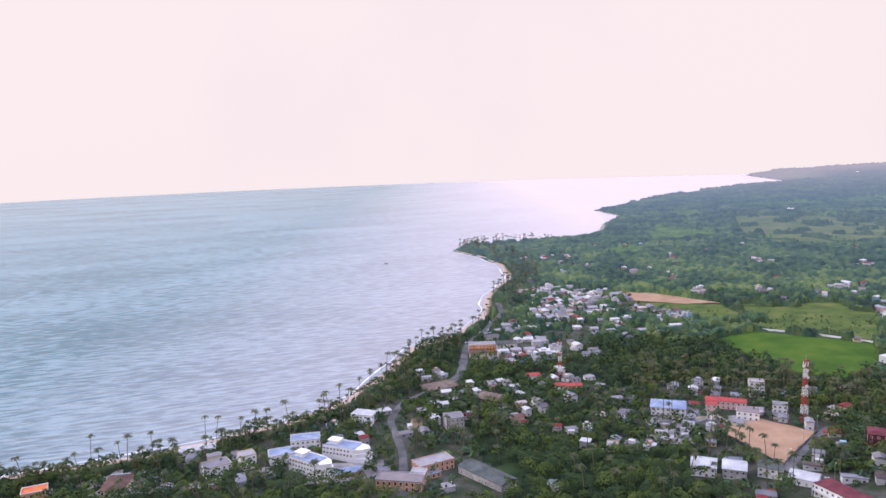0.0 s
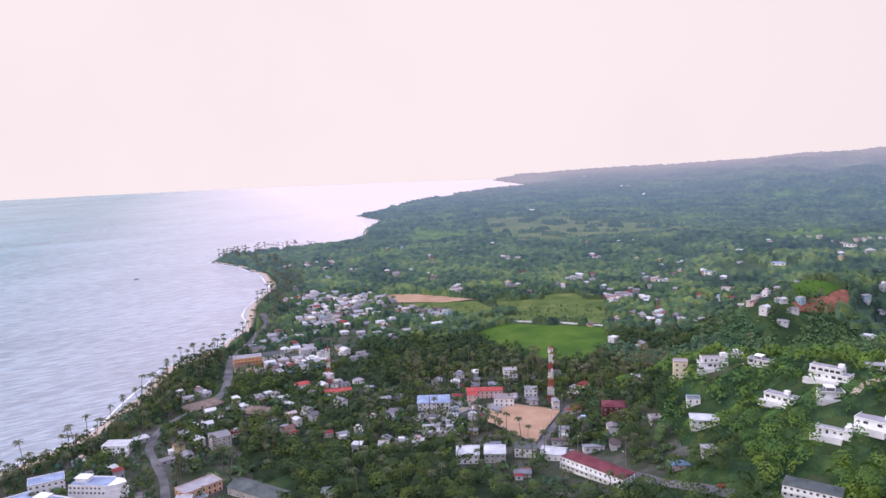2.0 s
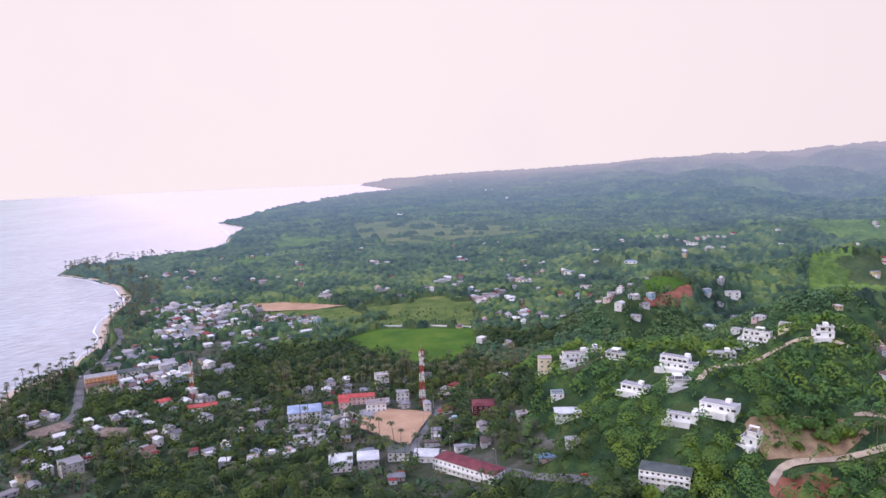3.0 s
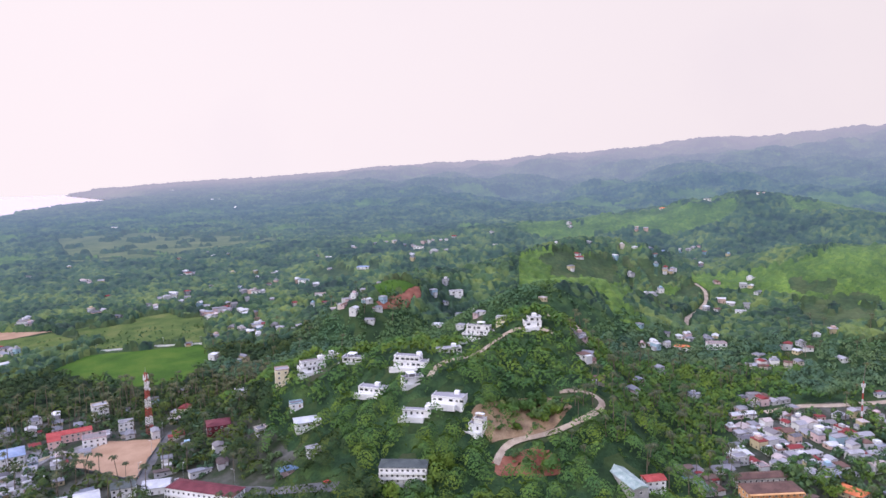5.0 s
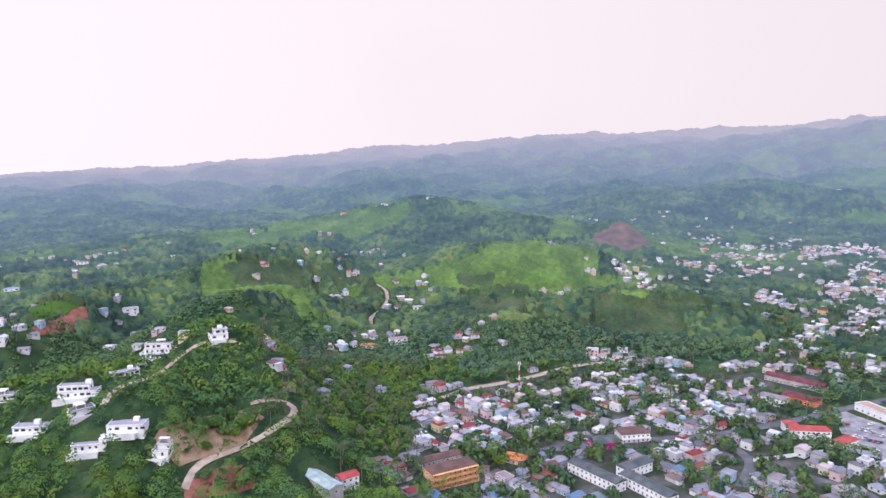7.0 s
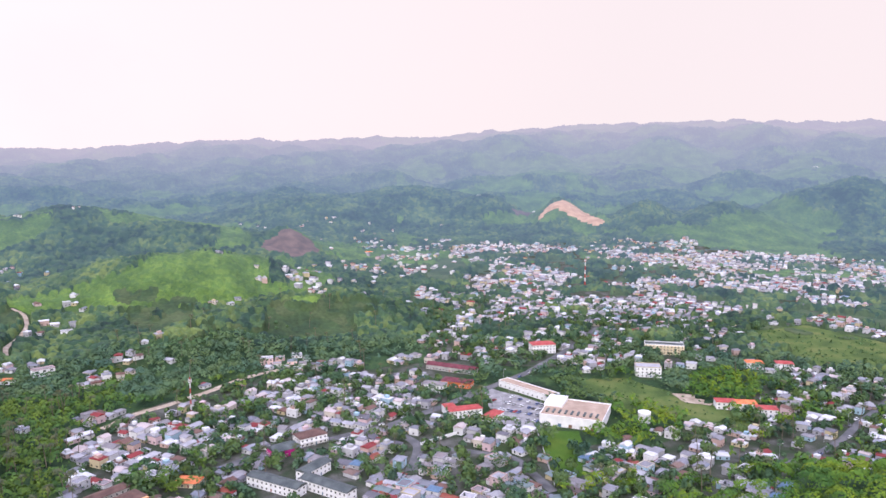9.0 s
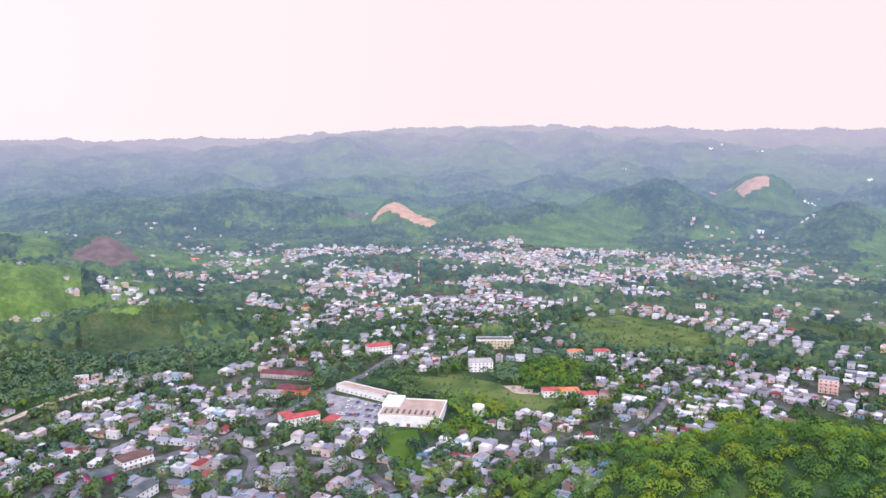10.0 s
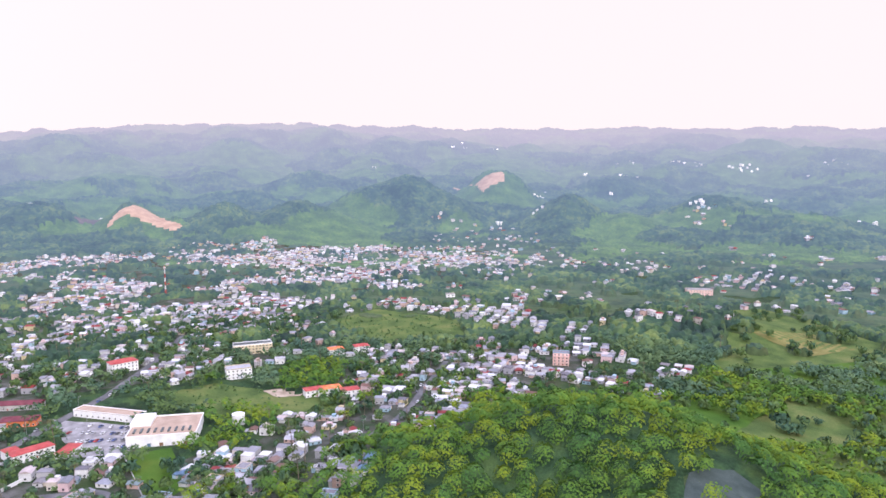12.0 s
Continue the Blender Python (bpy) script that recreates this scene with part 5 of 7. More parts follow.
tank = thing("water_tank", 484, -243, "round white water tank beside the supermarket", "water tank")
TAKEN.append((484, -243, 8))
bm = bmesh.new()
tube(bm, (0, 0, -1), (0, 0, 8), 4.6, 4.6, 24)
part("shell", bm, M_white, tank)
bm = bmesh.new()
tube(bm, (0, 0, 8), (0, 0, 8.7), 4.75, 0.6, 24)
part("lid", bm, M_white, tank)


def lattice_mast(x, y, tall, base, label, dishes):
    """A square lattice mast in red and white bands, with dishes and aerials near the top."""
    ob = thing("radio_mast", x, y, label, "radio mast", "radio masts")
    TAKEN.append((x, y, base + 1))
    bands = 7
    r = lambda z: base * (1 - 0.62 * z / tall)
    corners = ((1, 1), (-1, 1), (-1, -1), (1, -1))
    for k in range(bands):
        z0, z1 = tall * k / bands, tall * (k + 1) / bands
        bm = bmesh.new()
        n = 3
        for j in range(n):
            a, b = z0 + (z1 - z0) * j / n, z0 + (z1 - z0) * (j + 1) / n
            for c in range(4):
                p, q = corners[c], corners[(c + 1) % 4]
                P0, P1 = (p[0] * r(a), p[1] * r(a), a), (p[0] * r(b), p[1] * r(b), b)
                Q0, Q1 = (q[0] * r(a), q[1] * r(a), a), (q[0] * r(b), q[1] * r(b), b)
                tube(bm, P0, P1, 0.16, 0.16, 4)
                tube(bm, P0, Q1, 0.07, 0.07, 4)
                tube(bm, Q0, P1, 0.07, 0.07, 4)
                tube(bm, P1, Q1, 0.12, 0.12, 4)
        part("mast_section", bm, M_mastred if k % 2 == 0 else M_mastwhite, ob, "red lattice section" if k % 2 == 0 else "white lattice section")
    bm = bmesh.new()
    tube(bm, (0, 0, tall), (0, 0, tall + 4), 0.12, 0.05, 6)
    part("lightning_rod", bm, M_steel, ob)
    for k, (z, turn) in enumerate(dishes):
        a = radians(turn)
        bm = bmesh.new()
        c = Vector((math.cos(a) * (r(z) + 0.5), math.sin(a) * (r(z) + 0.5), z))
        tube(bm, c, c + Vector((math.cos(a), math.sin(a), 0)) * 0.7, 0.7, 1.15, 14)
        part("dish", bm, M_mastwhite, ob, "white microwave dish")
    for k in range(6):
        a = math.tau * k / 6
        bm = bmesh.new()
        cx, cy = math.cos(a) * (r(tall) + 0.9), math.sin(a) * (r(tall) + 0.9)
        box(bm, cx - 0.22, cy - 0.22, tall - 4.2, cx + 0.22, cy + 0.22, tall - 1.6)
        tube(bm, (cx * 0.4, cy * 0.4, tall - 3), (cx, cy, tall - 3), 0.07, 0.07, 4)
        part("panel_aerial", bm, M_mastwhite, ob)
    return ob


lattice_mast(243, 481, 45, 2.0, "red and white lattice mast beside the sports ground", ((38, -80), (35, -110), (33, -60), (27, -95), (41, -150)))
lattice_mast(95, 610, 33, 1.7, "slimmer red and white lattice mast among houses", ((28, -80), (24, -120)))
lattice_mast(1053, -421, 42, 0.9, "distant red and white lattice mast in the town", ())
lattice_mast(560, 91, 30, 0.5, "slender lattice pole at the edge of town", ())


# small houses of the town: a dozen kinds, each built once
def near_taken(x, y, r):
    return any(math.hypot(x - a, y - b) < r + c for a, b, c in TAKEN)


def on_road(x, y, gap=0.0):
    return any(float(line_distance(pts, x, y)) < width / 2 + gap for _, pts, width, _, _ in ROADS)


OPEN_LAND = [MEADOWS[k][0] for k in MEADOWS] + [COURT, CARPARK]


def clear_of_fields(x, y):
    return not any(bool(inside(p, x, y)) for p in OPEN_LAND)


rng = random.Random(7)
EAST = [(486, -487), (420, -553), (318, -604), (308, -580), (290, -525), (333, -493), (395, -444), (402, -384)]
ROWS = [(799, -591), (708, -656), (520, -729), (442, -621), (661, -593), (744, -515)]
VALLEY = [(653, -975), (673, -1223), (556, -1245), (429, -1205), (338, -1224), (310, -1125), (443, -929), (584, -873)]
UPPER = [(1205, -923), (1368, -1230), (1068, -1196), (874, -1129), (805, -902), (986, -805)]
GORGE = [(1475, -1368), (1312, -1468), (1078, -1326), (1238, -1185)]
NORTH = [(1108, 34), (1310, -84), (1714, -137), (1888, -14), (1672, -398), (1399, -264), (1147, -179), (964, -18)]
KINDS = [  # w, d, floors, roof, walls, roof material, label, tank, annexes
    (7.4, 5.6, 1, "gable", M_wall, M_tin, "small painted house with a sheet-metal gable roof", False, ((1.5, -4, 4, 2.4, 1),)),
    (6.6, 6.4, 1, "flat", M_wall, M_slab, "single-storey block house with a flat concrete roof", True, ((4.6, 1, 2.6, 4, 1),)),
    (8, 6, 2, "flat", M_wall, M_slab, "two-storey painted block house with a flat roof", True, ((-2.4, -4.2, 3.2, 2.4, 1),)),
    (8, 6.4, 1, "hip", M_wall, M_tin, "painted house with a hipped metal roof", False, ((-5.2, 1, 2.4, 4, 1),)),
    (5.6, 4.8, 1, "shed", M_wall, M_tin, "little shack under a sloping metal roof", False, ((3.8, -1, 2, 3.2, 1),)),
    (10, 6.4, 1, "gable", M_wall, M_tin, "broad house under a weathered metal roof", False, ((-2.4, -4.8, 5, 3.2, 1), (3, 4.4, 3.2, 2.4, 1))),
    (9, 7, 2, "flat", M_wall, M_slab, "two-storey house with an unfinished roof terrace", False, ((2.4, -4.8, 4, 2.6, 1),)),
    (13, 5.6, 1, "shed", M_wall, M_tin, "row of small shops under a sloping metal roof", False, ()),
    (7.4, 6.4, 2, "hip", M_wall, M_tin, "two-storey house with a hipped metal roof", False, ((0, -4.4, 5, 2.4, 1),)),
    (10, 5, 1, "gable", M_wall, M_tin, "long low house with rusted roof sheets", False, ((-1.6, 3.6, 5.6, 2.2, 1),)),
]
spots = []
for poly, pitch_u, pitch_v, turn, seed in ((TOWN, 10.0, 8.8, 52, 1), (SOUTH, 10.0, 8.8, 35, 2), (COASTAL, 12.5, 11.5, 8, 2.9), (WEST, 14, 13, 20, 3.5), (CENTRE, 15, 14, -22, 3.6),
                                          (EAST, 10.5, 9.2, 20, 2.1), (ROWS, 17, 14, 28, 3.1), (VALLEY, 19, 17, 15, 4.1), (UPPER, 16, 14, 40, 4.2), (GORGE, 20, 17, 30, 4.3), (NORTH, 17, 15, 60, 4.4)):
    xs, ys = [p[0] for p in poly], [p[1] for p in poly]
    cx, cy = (min(xs) + max(xs)) / 2, (min(ys) + max(ys)) / 2
    reach = max(max(xs) - min(xs), max(ys) - min(ys)) * 0.75
    a = radians(turn)
    gu, gv = np.arange(-reach, reach, pitch_u), np.arange(-reach, reach, pitch_v)
    U, V = np.meshgrid(gu, gv)
    lane = (np.arange(len(gv)) % 5 == 4)[:, None] & np.ones(len(gu), bool)[None, :] | (np.arange(len(gu)) % 10 == 9)[None, :] & np.ones(len(gv), bool)[:, None]
    X, Y = cx + U * math.cos(a) - V * math.sin(a), cy + U * math.sin(a) + V * math.cos(a)
    ok = inside(poly, X + (vnoise(X, Y, 40, 97) - 0.5) * 90, Y + (vnoise(X, Y, 40, 98) - 0.5) * 90) & ~(lane & (np.hypot(X, Y) < 850))
    dense = vnoise(X, Y, 70, 80 + seed)
    for x, y, q in zip(X[ok], Y[ok], dense[ok]):
        want = (0.66 if seed == 2.9 else 0.72 if seed > 4 else 0.74 if seed > 3.2 else 0.84) + (q - 0.5) * 1.3 - 0.58 * min(1, max(0, (math.hypot(x, y) - 640) / 480))
        if rng.random() < want:
            spots.append((x + rng.uniform(-1.6, 1.6), y + rng.uniform(-1.6, 1.6), turn + rng.choice((0, 90, 180, 270)) + rng.uniform(-7, 7)))
# scattered farms and houses on the slopes and in the valleys
for b0, b1, r0, r1, count in ((40, 62, 640, 1150, 34), (62, 84, 560, 1300, 40), (84, 100, 1250, 1950, 26), (100, 150, 1500, 2100, 10), (138, 166, 800, 1500, 170),
                              (8, 40, 950, 1700, 90), (28, 44, 560, 960, 70), (60, 76, 400, 560, 26), (122, 150, 1050, 1600, 220), (108, 150, 480, 1050, 240), (84, 110, 1900, 2150, 4)):
    for _ in range(count):
        b, r = rng.uniform(b0, b1), rng.uniform(r0, r1)
        x, y = at(b, r)
        if vnoise(x, y, 90, 95) > 0.46:
            spots.append((x, y, rng.uniform(0, 360)))
# little groups of white houses on the plain and along the ridges
HAMLETS = ((986, 2063), (783, 1648), (176, 1319), (218, 1321), (646, 2282), (520, 1160), (643, 1096), (531, 948), (426, 930), (295, 1138), (326, 940),
           (781, 907), (847, 860), (876, 798), (921, 782), (520, 814), (522, 758), (617, 867), (679, 842), (477, 676), (881, -1702), (1323, -1436),
           (1301, -1574), (687, -1111), (709, -1500), (604, -1452), (365, -1163), (513, -1493), (616, -1686), (438, -1574), (534, -659), (620, -695),
           (709, -701), (1071, 18), (1169, 53), (1205, 87), (1271, -16), (1714, -137), (1912, -70), (1669, -315), (1612, -410), (1497, -616))
for hx, hy in ((644, 293), (650, 282), (674, 256), (685, 243), (646, 192), (649, 183), (659, 165), (991, 486), (982, 436)):
    spots += [(hx, hy, rng.uniform(0, 360)), (hx + 12, hy - 6, rng.uniform(0, 360))]
VALLEY_HOUSES = [(1254, 468), (1216, 444), (1176, 444), (1027, 379), (1214, 485), (1218, 404), (879, 287), (878, 268), (945, 294), (930, 271), (695, 277), (692, 288), (697, 268), (727, 252),
                 (678, 196), (699, 176), (691, 166), (734, 160), (943, 120), (957, 92), (1051, 74), (1020, 68), (1016, 61), (924, 402), (929, 391), (927, 382), (1281, 598), (1255, 728)]
PLAIN_HOUSES = [(1143, 835), (1080, 899), (1008, 919), (1003, 939), (1037, 921), (978, 994), (1009, 971), (927, 995), (853, 991), (643, 1107), (530, 956), (522, 764), (505, 805), (516, 843),
                (602, 860), (676, 838), (673, 901), (699, 738), (489, 530), (612, 513), (607, 489), (545, 417), (508, 720), (493, 693), (525, 1163), (512, 801), (632, 2200), (679, 2190), (960, 2000),
                (222, 1304), (195, 1323), (145, 1310), (173, 1304), (217, 1222)]
HILL_HOUSES = [(945, -1800), (943, -1820), (909, -1779), (918, -1762), (923, -1748), (890, -1763), (1372, -1489), (1349, -1441), (1376, -1402), (822, -1704), (597, -2080), (629, -2055)]
SHORE_HOUSES = [(-254, 421), (-254, 447), (-233, 441), (-185, 480), (-163, 448), (-173, 417), (-162, 510), (-134, 498), (28, 440), (74, 492), (83, 486), (95, 490), (127, 538), (125, 514),
                (116, 448), (128, 451), (143, 464), (157, 472), (254, 541), (278, 538), (265, 487), (310, 548), (325, 497), (277, 354), (293, 352), (284, 369), (264, 378)]
spots += [(hx, hy, rng.uniform(-30, 10)) for hx, hy in SHORE_HOUSES]
for hx, hy in VALLEY_HOUSES + PLAIN_HOUSES + HILL_HOUSES:
    for k in range(rng.randint(1, 3)):
        spots.append((hx + k * rng.gauss(0, 9), hy + k * rng.gauss(0, 9), rng.uniform(0, 360)))
for hx, hy in HAMLETS:
    for _ in range(rng.randint(3, 6)):
        spots.append((hx + rng.gauss(0, 11), hy + rng.gauss(0, 11), rng.uniform(0, 360)))
kept = []
TAKEN += [(186, 455, 7), (188, 440, 7), (193, 427, 6)]
for x, y, turn in spots:
    if not near_taken(x, y, 3.5) and not on_road(x, y, 3.5) and clear_of_fields(x, y) and float(inland(x, y)) > 42 and math.hypot(x, y) < 2250:
        kept.append((x, y, turn))
kept.sort(key=lambda s: math.hypot(s[0], s[1]))
SINGLE = 225
protos = {}
for x, y, turn in kept[:SINGLE]:
    k = rng.choice((0, 0, 1, 1, 2, 3, 3, 4, 4, 5, 5, 6, 7, 8, 9, 9))
    zz = float(height(x, y))
    if k not in protos:
        w, d, fl, roof, wm, rm, label, has_tank, annexes = KINDS[k]
        protos[k] = building("house", label, x, y, w, d, fl, turn, roof, wm, rm, group="houses of the town", gap=4.1, storey=2.7, tank=has_tank, wings=annexes, sides="fb" if k in (4, 7) else "fr" if fl < 2 else "fbr")
    else:
        copy_thing(protos[k], pose(x, y, zz, 0, 0, turn))
TAKEN += [(x, y, 4.4) for x, y, _ in kept]
# clearings towards the camera, so that trees don't hide the outlying houses
for x, y, _ in kept:
    d = math.hypot(x, y)
    if d > 480 and not any(bool(inside(p, x, y)) for p in (TOWN, SOUTH, EAST, COASTAL, CENTRE, WEST)):
        TAKEN += [(x * (1 - s / d), y * (1 - s / d), 4.2) for s in ((7, 14) if d < 700 else (7, 14, 21, 27))]


def far_houses(places):
    """The rest of the town, one joined mesh: walls, overhanging roofs and window boxes."""
    verts, faces, index = [], [], []
    remote = False

    def add_box(m, x0, y0, z0, x1, y1, z1, mat):
        n = len(verts)
        for p in ((x0, y0, z0), (x1, y0, z0), (x1, y1, z0), (x0, y1, z0), (x0, y0, z1), (x1, y0, z1), (x1, y1, z1), (x0, y1, z1)):
            verts.append(m @ Vector(p))
        for q in ((4, 5, 6, 7), (0, 1, 5, 4), (1, 2, 6, 5), (2, 3, 7, 6), (3, 0, 4, 7)):
            faces.append([n + i for i in q])
            index.append(3 if remote else mat)

    zs = height(np.array([p[0] for p in places]), np.array([p[1] for p in places]))
    for (x, y, turn), z in zip(places, zs):
        m = pose(x, y, float(z) + (5 if math.hypot(x, y) > 2000 else 0), 0, 0, turn)
        w, d, h = rng.uniform(5.5, 10), rng.uniform(5, 7.5), rng.choice((2.7, 2.7, 2.9, 3.0, 5.4, 5.6))
        # beyond 2 km: all plain white, raised and widened to show from the camera
        remote = math.hypot(x, y) > 2000
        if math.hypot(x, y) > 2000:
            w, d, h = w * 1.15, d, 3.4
        elif inside(COASTAL, x, y) or any(math.hypot(x - hx, y - hy) < 40 for hx, hy in HAMLETS):
            w, d = w * 1.25, d * 1.25
        add_box(m, -w / 2, -d / 2, -6 if remote else -3, w / 2, d / 2, h, 0)
        if rng.random() < 0.6:
            q = rng.uniform(-0.3, 0.3) * w
            add_box(m, q - 2.2, -d / 2 - 3, -3, q + 2.2, -d / 2, 2.6, 0)
            add_box(m, q - 2.5, -d / 2 - 3.3, 2.6, q + 2.5, -d / 2 + 0.2, 2.85, 1)
        kind = rng.random()
        n = len(verts)
        X, Y = w / 2 + 0.4, d / 2 + 0.4
        if kind < 0.34:
            add_box(m, -w / 2 - 0.1, -d / 2 - 0.1, h, w / 2 + 0.1, d / 2 + 0.1, h + 0.45, 1)
            if rng.random() < 0.5:
                add_box(m, -w / 4, -d / 4, h + 0.45, w / 6, d / 4, h + 2.4, 0)
        else:
            k = 0 if kind < 0.8 else Y * 0.8
            rise = Y * 0.36
            for p in ((-X, -Y, h), (X, -Y, h), (X, Y, h), (-X, Y, h), (-X + k, 0, h + rise), (X - k, 0, h + rise)):
                verts.append(m @ Vector(p))
            for q in ((0, 1, 5, 4), (2, 3, 4, 5), (3, 0, 4, 4), (1, 2, 5, 5)):
                faces.append([n + i for i in q])
                index.append(3 if remote else 1)
        for fl in range(max(1, int(h / 3)) if math.hypot(x, y) < 1000 else 0):
            for s in (-1, 1):
                for u in (-w * 0.28, w * 0.22):
                    add_box(m, u - 0.6, s * (d / 2 + 0.02) - 0.05, fl * 3 + 1.0, u + 0.6, s * (d / 2 + 0.02) + 0.05, fl * 3 + 2.2, 2)
                add_box(m, s * (w / 2 + 0.02) - 0.05, -0.6, fl * 3 + 1.0, s * (w / 2 + 0.02) + 0.05, 0.6, fl * 3 + 2.2, 2)
    bm = bmesh.new()
    vs = [bm.verts.new(p) for p in verts]
    for q, k in zip(faces, index):
        q = list(dict.fromkeys(q))
        bm.faces.new([vs[i] for i in q]).material_index = k
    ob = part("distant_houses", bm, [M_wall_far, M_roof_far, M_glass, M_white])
    return tagged(ob, "crowded small houses with pale walls and metal roofs", "houses", kind="stuff")


FAR_HOUSES = [(1781, -2680), (1738, -2744), (1700, -2817), (1593, -2817), (1547, -2828), (1523, -2869), (1457, -2768), (1332, -2817), (1336, -2895), (1307, -2895), (1275, -2915), (1301, -2831),
              (1861, -2581), (1541, -2350), (1514, -2346), (1514, -1817), (1524, -1857), (1593, -1972), (2613, -2514), (2643, -2603), (2591, -2579), (2529, -2690), (2435, -2638), (1062, -3031),
              (1046, -3075), (992, -3068), (1046, -2827), (1444, -2143), (1008, -2381), (2513, -1932), (1937, 3408), (1909, 3272), (1685, 2607), (1506, 2236)]
far_off = [(hx + k * rng.gauss(0, 14), hy + k * rng.gauss(0, 14), rng.uniform(0, 360)) for hx, hy in FAR_HOUSES for k in range(2)]
far_houses(kept[SINGLE:] + far_off)


# ---- trees ----
def leaf_cloud(r, lobes, width, tall, quads, leaf, lift):
    """Leaf clumps spread over several overlapping lobes: four corners each, turned mostly outward, with gaps between."""
    centres = [np.array([r.uniform(-1, 1) * width * 0.55, r.uniform(-1, 1) * width * 0.55, lift + r.uniform(0.25, 0.8) * tall]) for _ in range(lobes)]
    centres[0] = np.array([0, 0, lift + tall * 0.62])
    sizes = [r.uniform(0.42, 0.66) * width for _ in centres]
    pts, nrms = [], []
    for k in range(quads):
        c, s = centres[k % lobes], sizes[k % lobes]
        u, a = r.uniform(-0.45, 1.0), r.uniform(0, math.tau)
        q = math.sqrt(max(0, 1 - u * u))
        nrm = np.array([math.cos(a) * q, math.sin(a) * q, u])
        p = c + nrm * s * r.uniform(0.75, 1.08) * np.array([1, 1, 0.72])
        soft = nrm + (p - np.array([0, 0, lift + tall * 0.3])) / width * 0.5
        nrm = nrm + np.array([r.uniform(-1, 1), r.uniform(-1, 1), r.uniform(-0.6, 1.0)]) * 0.5
        nrm /= np.linalg.norm(nrm)
        side = np.cross(nrm, [r.uniform(-1, 1), r.uniform(-1, 1), r.uniform(-1, 1)])
        side /= np.linalg.norm(side) + 1e-9
        up = np.cross(nrm, side)
        soft = soft / np.linalg.norm(soft) + nrm * 0.5
        nrms += [soft / np.linalg.norm(soft)] * 4
        l, w = leaf * r.uniform(0.6, 1.3), leaf * r.uniform(0.5, 1.0)
        pts += [p - side * l * 0.5 - up * w * 0.35, p + side * l * 0.45 - up * w * 0.5, p + side * l * 0.55 + up * w * 0.4, p - side * l * 0.3 + up * w * 0.55]
    v = np.array(pts)
    return v, np.arange(len(v)).reshape(-1, 4), np.array(nrms), None


def plant(name, protos, places, material, label, category="trees"):
    """Many trees as one mesh: each place (x, y, z, size) takes one of the shapes, turned at random."""
    r = np.random.RandomState(len(places))
    allv, allf, alln, alli, n = [], [], [], [], 0
    pick = r.randint(0, len(protos), len(places))
    turn, size = r.uniform(0, math.tau, len(places)), places[:, 3]
    tall = r.uniform(0.85, 1.25, len(places))
    for k, (v, f, nr, mi) in enumerate(protos):
        sel = np.where(pick == k)[0]
        if not len(sel):
            continue
        c, s = np.cos(turn[sel])[:, None], np.sin(turn[sel])[:, None]
        sz = size[sel][:, None]
        X = (v[None, :, 0] * c - v[None, :, 1] * s) * sz + places[sel, 0][:, None]
        Y = (v[None, :, 0] * s + v[None, :, 1] * c) * sz + places[sel, 1][:, None]
        Z = v[None, :, 2] * sz * tall[sel][:, None] + places[sel, 2][:, None]
        allv.append(np.stack([X, Y, Z], 2).reshape(-1, 3))
        off = n + np.arange(len(sel))[:, None, None] * len(v)
        allf.append((f[None] + off).reshape(-1, 4))
        n += len(sel) * len(v)
        alli.append(np.tile(np.zeros(len(f), np.int32) if mi is None else mi, len(sel)))
        if nr is not None:
            nx, ny = nr[None, :, 0] * c - nr[None, :, 1] * s, nr[None, :, 0] * s + nr[None, :, 1] * c
            alln.append(np.stack([nx, ny, np.broadcast_to(nr[None, :, 2], nx.shape)], 2).reshape(-1, 3))
    me = mesh_from(name, np.concatenate(allv), np.concatenate(allf), material if isinstance(material, list) else [material], np.concatenate(alli), flat=not alln)
    if alln:
        me.normals_split_custom_set_from_vertices(np.concatenate(alln))
    ob = new(name, me)
    return tagged(ob, label, category, kind="stuff")


rt = random.Random(11)
TAKEN += [(-214, 439, 9), (-206, 430, 8)]
GRID = {}
for tx, ty, tr in TAKEN:
    for gx in range(int((tx - tr) // 20), int((tx + tr) // 20) + 1):
        for gy in range(int((ty - tr) // 20), int((ty + tr) // 20) + 1):
            GRID.setdefault((gx, gy), []).append((tx, ty, tr))


def free_of_things(x, y, r):
    return all(math.hypot(x - a, y - b) > r + c - 1.5 for a, b, c in GRID.get((int(x // 20), int(y // 20)), ()))


BARE = [[(329, 259), (339, 261), (357, 254), (378, 240), (383, 227), (378, 217), (359, 218), (343, 232), (327, 241)], [(315, 235), (331, 230), (346, 218), (341, 204), (333, 198), (321, 214), (312, 227)],
        [(516, 525), (554, 527), (600, 540), (577, 517), (543, 509), (514, 514)],
        [(240, 970), (275, 956), (337, 878), (330, 835), (290, 842), (205, 868), (229, 920)]]


